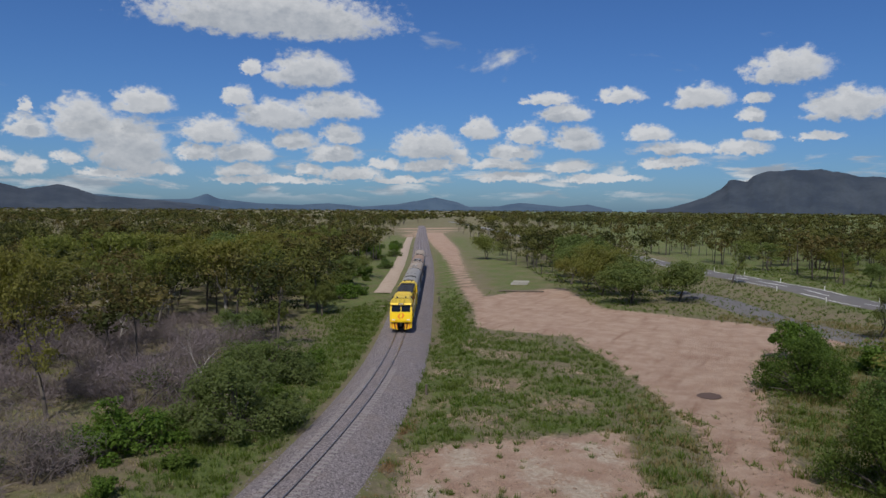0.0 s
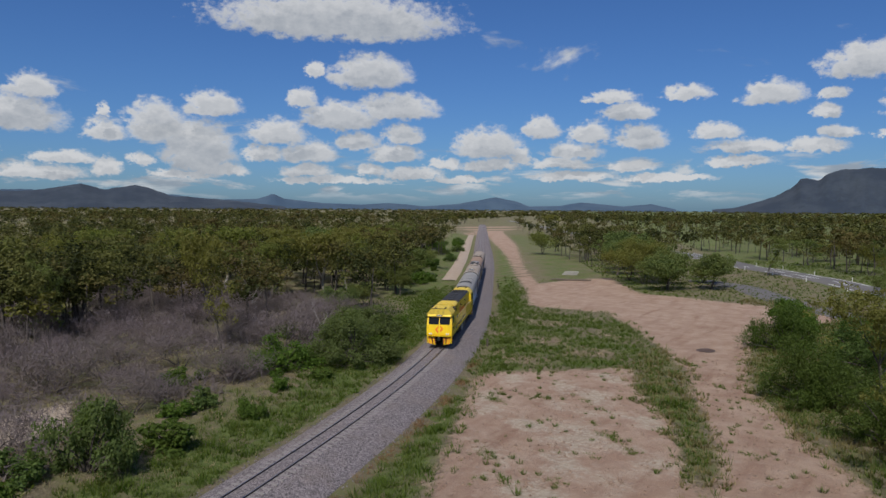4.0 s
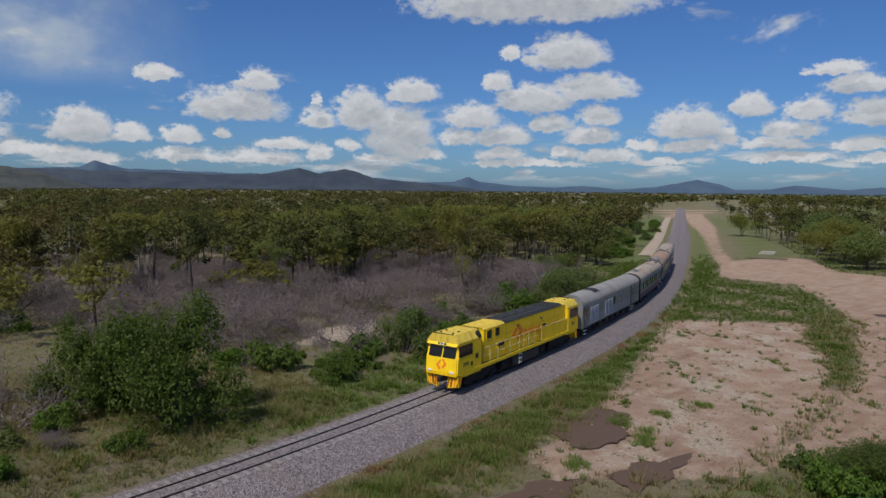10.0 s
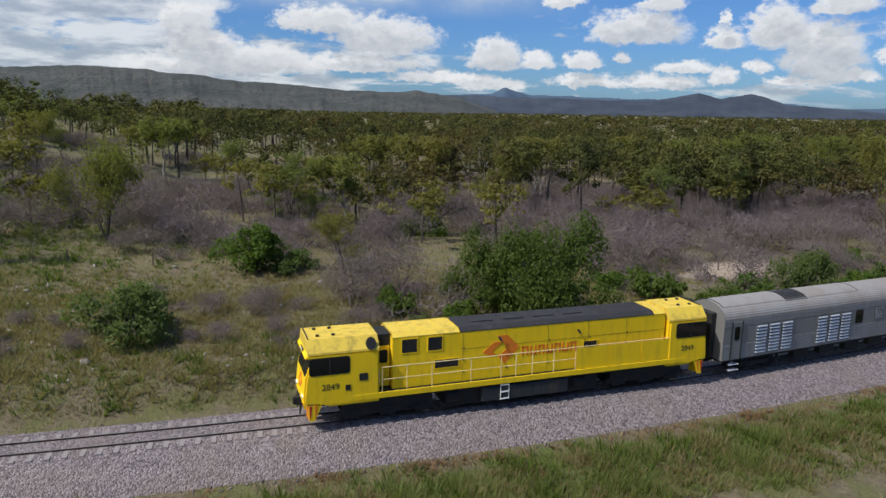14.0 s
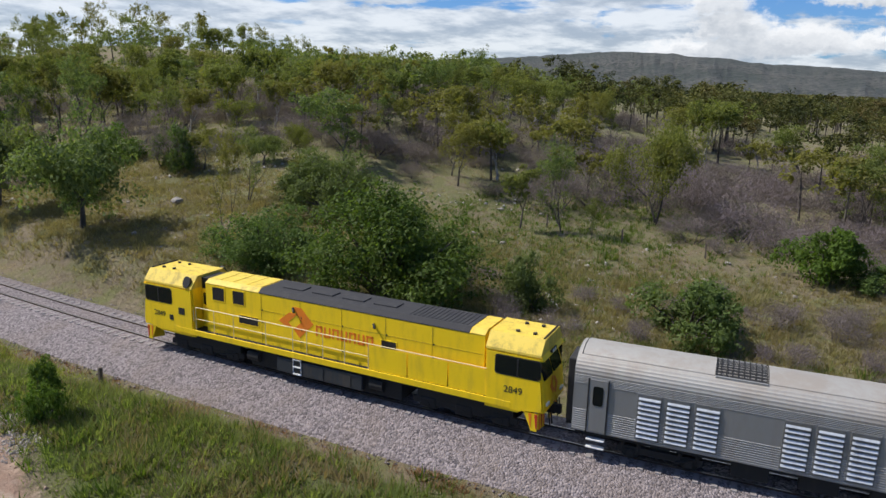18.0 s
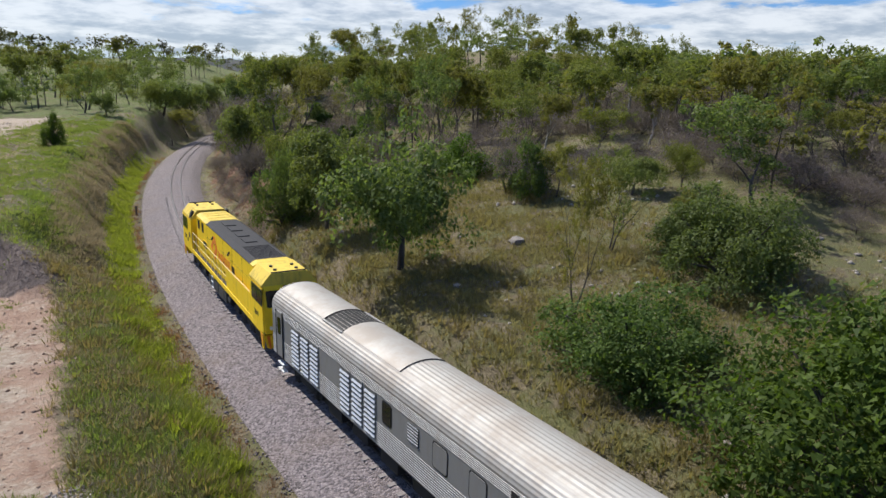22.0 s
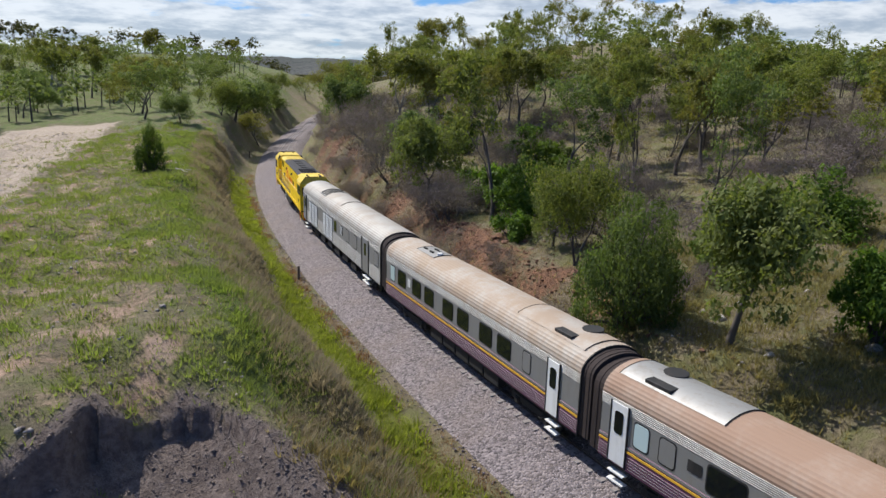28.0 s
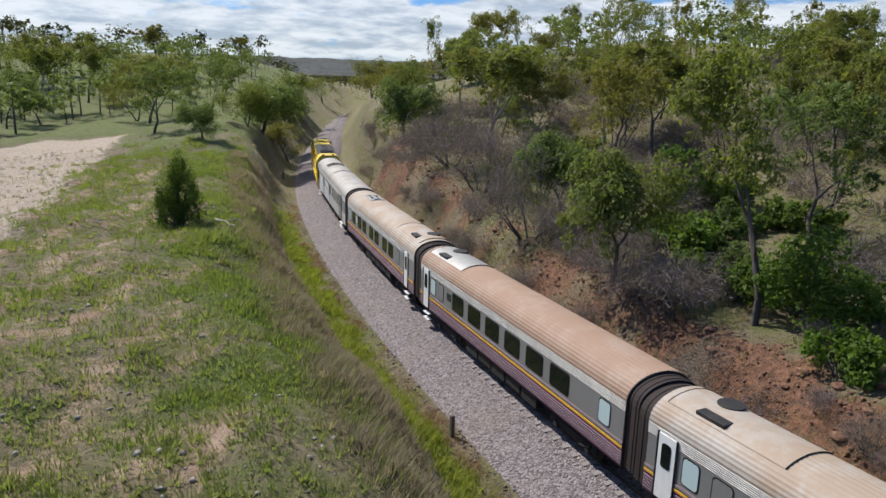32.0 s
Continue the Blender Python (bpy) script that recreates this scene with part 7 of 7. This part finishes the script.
grass("puddle_tufts", "bright green tufts around the puddles", GRASS_BANK, 420, (-9, 0, -7, 14), (.25, .5), lambda x, y, u, c: smooth(1.0, .3, np.min(np.hypot(x[:, None] - TUFTS[:, 0], y[:, None] - TUFTS[:, 1]), 1)), 96, 10, .025, 20)
grass("dirt_tufts", "single green tufts dotted over the cleared dirt", GRASS, 240, (-30, 12, -8, 60), (.2, .5), lambda x, y, u, c: c[0] * (.15 + .6 * smooth(-.1, .5, waves(x, y, 13, 103))), 99, 26, .03, 12)
grass("weeds", "scattered low weeds on the bare dirt", GRASS, 2600, (-30, 14, -8, 60), (.15, .4), lambda x, y, u, c: c[0] * smooth(.55, .85, waves(x, y, 4.5, 91)) * smooth(-.2, .3, waves(x, y, 17, 92)), 86, 8, .035, 20)

# ---- roads, pools, small things ----
def strip(name, mid, half, mat, lift, label, z=None):
    v = []
    mid = [Vector((*p, 0)) for p in mid]
    fine = []
    for a, b in zip(mid[:-1], mid[1:]):
        k = max(2, int((b - a).length / 3))
        fine += [a.lerp(b, i / k) for i in range(k)]
    fine.append(mid[-1])
    for i, p in enumerate(fine):
        d = (fine[min(i + 1, len(fine) - 1)] - fine[max(i - 1, 0)]).normalized()
        n = Vector((-d.y, d.x, 0))
        v += [tuple(p + n * k) for k in (-half - .3, -half, half, half + .3)]
    v = np.array(v)
    h = land(v[:, 0], v[:, 1]).reshape(-1, 4).max(1, keepdims=True) + lift + np.array([[-.25, 0, 0, -.25]])
    v[:, 2] = h.ravel()
    i = np.arange(len(v)).reshape(-1, 4)
    f = np.stack([i[:-1, :-1], i[:-1, 1:], i[1:, 1:], i[1:, :-1]], -1).reshape(-1, 4)
    return tagged(mesh_object(name, v, f, mat), label, "road", kind="structure")


strip("road_highway", HIGHWAY, 4.2, ASPHALT, 0.10, "grey two-lane highway with white edge lines")
strip("road_gravel", [tuple(beside(-k, -6.4).xy) for k in range(130, 400, 12)], 1.5, PALE_TRACK, 0.12, "pale gravel service strip beside the railway")
strip("road_side", [(-30, 150), (-18, 140), (-6, 118), (6, 103), (30, 86)], 3.2, ASPHALT, 0.06, "grey worn side road joining the highway")
for k in (-3.7, 0.0, 3.7):
    pts = []
    for a, b in zip(HIGHWAY[:-1], HIGHWAY[1:]):
        d = (Vector(b) - Vector(a)).normalized()
        pts.append((a[0] - d.y * k, a[1] + d.x * k))
    strip("road_line", pts, 0.09, WHITE, 0.125, "white painted road line")


def pool(points, label):
    bm = bmesh.new()
    cx, cy = sum(p[0] for p in points) / len(points), sum(p[1] for p in points) / len(points)
    z = max(ground_z(x, y) for x, y in points) * .5 + .5 * ground_z(cx, cy) + 0.05
    n, ring = 48, []
    ang = [math.atan2(p[1] - cy, p[0] - cx) for p in points]
    order = sorted(zip(ang, [math.hypot(p[0] - cx, p[1] - cy) for p in points]))
    aa, rr = [o[0] for o in order], [o[1] for o in order]
    for i in range(n):
        a = -math.pi + 2 * math.pi * i / n
        r = 0.88 * float(np.interp(a, aa, rr, period=2 * math.pi)) * (1 + 0.06 * math.sin(i * 2.3) + 0.04 * math.sin(i * 5.1))
        ring.append(bm.verts.new((cx + r * math.cos(a), cy + r * math.sin(a), z)))
    bm.faces.new(ring)
    ob = part("puddle", bm, MUD)
    return tagged(ob, label, "puddle")


pool([(-6.2, -2.5), (-8.5, 2.8), (-8.6, 5.6), (-6.7, 6.3), (-5.2, 3.0), (-3.4, -0.5), (-3.4, -2.8)], "brown muddy puddle on the cleared dirt")
pool([(-1.0, -4.6), (-0.5, -3.0), (0.1, -0.4), (0.6, 2.7), (1.2, -1.0), (1.4, -3.6), (1.8, -5.5)], "brown muddy puddle at the edge of the dirt track")
pool([(-2.4, -12.2), (-2.4, -9.5), (-1.8, -6.9), (-1.0, -4.8), (-1.0, -6.9), (-1.6, -9.5), (-1.7, -12.2)], "narrow muddy runnel beside the dirt track")
pool([(-9.6, 66.3), (-8.6, 67.4), (-7.6, 65.4), (-8.8, 64.6)], "brown muddy puddle on the dirt road")


def post(x, y, h, w, mat, label, name="fence_post"):
    bm = bmesh.new()
    z = ground_z(x, y)
    box(bm, x - w, x + w, y - w, y + w, z - .3, z + h, bevel=w * .3)
    bm2 = part(name, bm, mat)
    return tagged(bm2, label, "post", "posts along the line")


for x, y, h in ((-3.4, -73.2, 1.1), (-31.3, 54.8, 1.0), (-60.8, 110.9, 1.1), (-27.2, -206.3, 1.1), (-8.6, -136.5, 1.0)):
    post(x, y, h, .09, WOOD, "short dark timber marker post beside the ballast", "marker_post")
for i in range(16):
    y = 40 - 7 * i
    post(-44.3 + 0.06 * i + .2 * math.sin(i), y, 1.25, .06, WOOD, "weathered timber fence post in dry grass")
for i in range(7):
    a = Vector((-40, 218)).lerp(Vector((14, 137)), i / 6)
    for k in (-5.2, 5.2):
        post(a.x + .84 * k, a.y + .56 * k, 1.0, .06, WHITE, "white roadside guide post", "guide_post")


def boulder(x, y, r, seed, mat, label):
    rng = random.Random(seed)
    bm = bmesh.new()
    bmesh.ops.create_icosphere(bm, subdivisions=2, radius=1.0)
    for v in bm.verts:
        n = noise.noise(v.co * 1.3 + Vector((seed, 0, 0)))
        v.co = v.co * (1 + .35 * n)
        v.co.z *= .62
    for v in bm.verts:
        v.co *= r
    ob = part("boulder", bm, mat)
    ob.matrix_basis = pose(x, y, ground_z(x, y) + r * .15, 0, 0, rng.uniform(0, 360))
    return tagged(ob, label, "rock", "loose rocks in the grass")


ROCK = bark("grey_rock", (0.16, 0.14, 0.125), (0.34, 0.31, 0.28))
REDROCK = bark("red_clod", (0.11, 0.055, 0.035), (0.24, 0.125, 0.075))
def pebbles(name, label, mat, count, area, size, want, seed, tries=8, flat=.7):
    """Loose stones or clods too many to count: rough eight-sided lumps."""
    rng = np.random.RandomState(seed)
    x, y = rng.uniform(*area[:2], count * tries), rng.uniform(*area[2:], count * tries)
    ok = want(x, y, offset(x, y), covers(x, y)) > rng.uniform(0, 1, len(x))
    x, y = x[ok][:count], y[ok][:count]
    n = len(x)
    r = size[0] * (size[1] / size[0]) ** (rng.uniform(0, 1, n) ** 2)
    unit = np.array([(1, 0, 0), (0, 1, 0), (-1, 0, 0), (0, -1, 0), (0, 0, flat), (0, 0, -flat)], float)
    v = unit[None] * r[:, None, None] * rng.uniform(.6, 1.3, (n, 6, 1)) + rng.normal(size=(n, 6, 3)) * r[:, None, None] * .16
    a = rng.uniform(0, 6.28, n)
    ca, sa = np.cos(a)[:, None], np.sin(a)[:, None]
    v = np.stack([v[..., 0] * ca - v[..., 1] * sa + x[:, None], v[..., 0] * sa + v[..., 1] * ca + y[:, None], v[..., 2] + (land(x, y) + .2 * r)[:, None]], -1)
    f = np.array([(0, 1, 4), (1, 2, 4), (2, 3, 4), (3, 0, 4), (1, 0, 5), (2, 1, 5), (3, 2, 5), (0, 3, 5)])
    ob = mesh_object(name, v.reshape(-1, 3), (f[None] + 6 * np.arange(n)[:, None, None]).reshape(-1, 3), mat)
    tagged(ob, label, "stones", kind="stuff")


CLOD = bark("brown_clod", (0.12, 0.092, 0.080), (0.24, 0.195, 0.170))
DIRT_CLOD = bark("pink_dirt_clod", (0.20, 0.13, 0.092), (0.40, 0.285, 0.21))
PALE_STONE = bark("pale_stone", (0.27, 0.24, 0.215), (0.50, 0.46, 0.41))
GREY_GRAVEL = bark("grey_gravel", (0.20, 0.175, 0.155), (0.40, 0.355, 0.32))
pebbles("spoil_clods", "dark brown clods on the loose spoil", CLOD, 2600, (0, 16, -114, -106.5), (.02, .09), lambda x, y, u, c: c[3], 201, 5)
pebbles("yard_clods", "small clods strewn over the dirt yard", DIRT_CLOD, 2600, (0, 16, -108, -60), (.03, .13), lambda x, y, u, c: c[0] * (.25 + .75 * smooth(.0, .6, waves(x, y, 5, 96))), 202)
pebbles("clearing_clods", "small clods strewn over the cleared dirt", DIRT_CLOD, 4200, (-30, 14, -8, 62), (.03, .16), lambda x, y, u, c: c[0] * (.2 + .8 * smooth(.0, .6, waves(x, y, 6, 97))), 203)
pebbles("yard_gravel", "grey gravel heaped at the edge of the yard", GREY_GRAVEL, 3600, (.8, 4.4, -82, -68), (.03, .11), lambda x, y, u, c: smooth(2.0, .6, np.abs(x - 2.5 - .5 * waves(x, y, 7, 98))), 204)
pebbles("bank_stones", "grey stones on the worn bank top", GREY_GRAVEL, 2600, (-8, 18, -200, -112), (.03, .16), lambda x, y, u, c: smooth(9, 13, u) * smooth(.0, .5, waves(x, y, 6, 99)), 205, 14)
pebbles("cutting_clods", "red-brown clods on the cutting slope", REDROCK, 6000, (-50, -12, -215, -104), (.03, .14), lambda x, y, u, c: c[2], 206, 30)
pebbles("field_stones", "pale stones in the dry grass", PALE_STONE, 1300, (-62, -14, -112, -30), (.05, .28), lambda x, y, u, c: (u < -7) * smooth(-.1, .6, waves(x, y, 16, 100)), 207)
pebbles("ballast_stones", "loose ballast stones on the shoulders", BALLAST, 12000, (-45, 2, -185, 40), (.04, .10), lambda x, y, u, c: 1.0 * (np.abs(u - 3.4) < .9) + 1.0 * (np.abs(u + 3.2) < .5), 208, 30)
boulder(-26.4, -94.4, .55, 1, ROCK, "grey boulder lying in dry grass")
_r = random.Random(5)
for k in range(46):
    x, y = _r.uniform(-46, -18), _r.uniform(-106, -30)
    boulder(x, y, _r.uniform(.12, .32), k + 2, ROCK, "small pale rock lying in dry grass")
for k in range(60):
    s = _r.uniform(108, 185)
    p = beside(s, -_r.uniform(4.2, 9.5))
    boulder(p.x, p.y, _r.uniform(.1, .3), k + 60, REDROCK, "reddish clod on the cutting slope")


def dead_tree(x, y, h, seed):
    rng = np.random.RandomState(seed)
    tips, pieces = [], []
    grow(rng, (0, 0, -.3), (.1, 0, 1), h * .4, .16, 3, tips, pieces, .3, .6)
    v, f = join(pieces)
    ob = mesh_object("dead_tree", v, f, BARK_PALE, None, True)
    ob.location = (x, y, ground_z(x, y))
    tagged(ob, "bare white dead tree standing among grey scrub", "tree", "dead trees")


for x, y, h, k in ((-101, -8, 11, 1), (-113.9, -54.5, 8, 2), (-96, 2, 8, 3), (-70, 52, 9, 4), (-48, 44, 6, 5)):
    dead_tree(x, y, h, k)


def slab_stack(x, y):
    T = new("slab_stack")
    z = ground_z(x, y)
    T.matrix_basis = pose(x, y, z, 0, 0, 25)
    for k in range(4):
        part("slab", boxes((-1.8 + .2 * k, 1.8 + .15 * k, -.6, .6, .05 + .22 * k, .22 + .22 * k), bevel=.02), CONCRETE, T)
    for a in (-1.2, 1.2):
        part("bearer", boxes((a - .08, a + .08, -.7, .7, -.1, .05)), WOOD, T)
    tagged(T, "stack of pale concrete slabs on the grass", "slabs")


slab_stack(-58.5, 143)


def log(x, y, ln, r, turn, mat, label):
    rng = np.random.RandomState(int(abs(x * 7 + y)))
    pts = [(ln * (i / 4 - .5), .12 * rng.normal(), r * .7 + .05 * rng.normal()) for i in range(5)]
    v, f = tube(pts, [r, r * .95, r * .85, r * .75, r * .5], 8)
    ob = mesh_object("fallen_log", v, f, mat, None, True)
    ob.matrix_basis = pose(x, y, ground_z(x, y), 0, 0, turn)
    tagged(ob, label, "log", "fallen timber")


log(-53, 131, 9, .25, 20, WOOD, "long fallen log at the edge of the dirt road")
log(-25.7, -57.7, 2.8, .12, 40, BARK_PALE, "pale fallen branch in the grass")
log(-5.6, -158.5, 2.4, .1, 100, BARK_PALE, "bleached fallen branch on the bank")
log(-6.1, -159.3, 1.8, .08, 30, BARK_PALE, "bleached fallen branch on the bank")

# ---- sleepers of the line, nearest stretch ----
SLEEPER = painted("grey_concrete_sleeper", (0.27, 0.245, 0.24), 0.85, amount=0.9, dirt=(0.20, 0.17, 0.155), scale=3)


def sleepers():
    bm = bmesh.new()
    prism(bm, [(-.13, -.33), (.13, -.33), (.11, -.096), (-.11, -.096)], 1, -1.26, 1.26)
    me = bpy.data.meshes.new("sleeper")
    bm.to_mesh(me)
    bm.free()
    me.materials.append(SLEEPER)
    for i in range(300):
        s = -62 + i * 0.685
        p, q = on_track(s), on_track(s + .5)
        ob = new("sleeper", me)
        ob.parent = RAILS
        ob.matrix_basis = Matrix.Translation(p) @ Matrix.Rotation(math.atan2(q.y - p.y, q.x - p.x), 4, "Z")


sleepers()


# ---- what moves ----
def nose_at(t):
    k = np.array(NOSE, float)
    return float(spline([tuple(r) for r in k], np.array([t]))[0])


def motions():
    times = [0.5 * i for i in range(65)]
    back = 0.0
    for thing, length, pivot in TRAIN:
        rows = []
        for t in times:
            s = nose_at(t) - back - length / 2
            a, b = on_track(s + pivot), on_track(s - pivot)
            d = a - b
            m = (a + b) / 2
            rows.append((t, Matrix.Translation(m) @ Matrix.Rotation(math.atan2(d.y, d.x), 4, "Z")))
        walk(thing, rows)
        back += length + GAP
    # the wheels roll
    fine = [32.0 * i / 590 for i in range(591)]
    turns = [nose_at(t) - nose_at(0.0) for t in fine]
    for wheel, r in WHEELS:
        at = wheel.matrix_basis.translation.copy()
        walk(wheel, [(t, Matrix.Translation(at) @ Matrix.Rotation(d / r, 4, "Y")) for t, d in zip(fine, turns)])


motions()
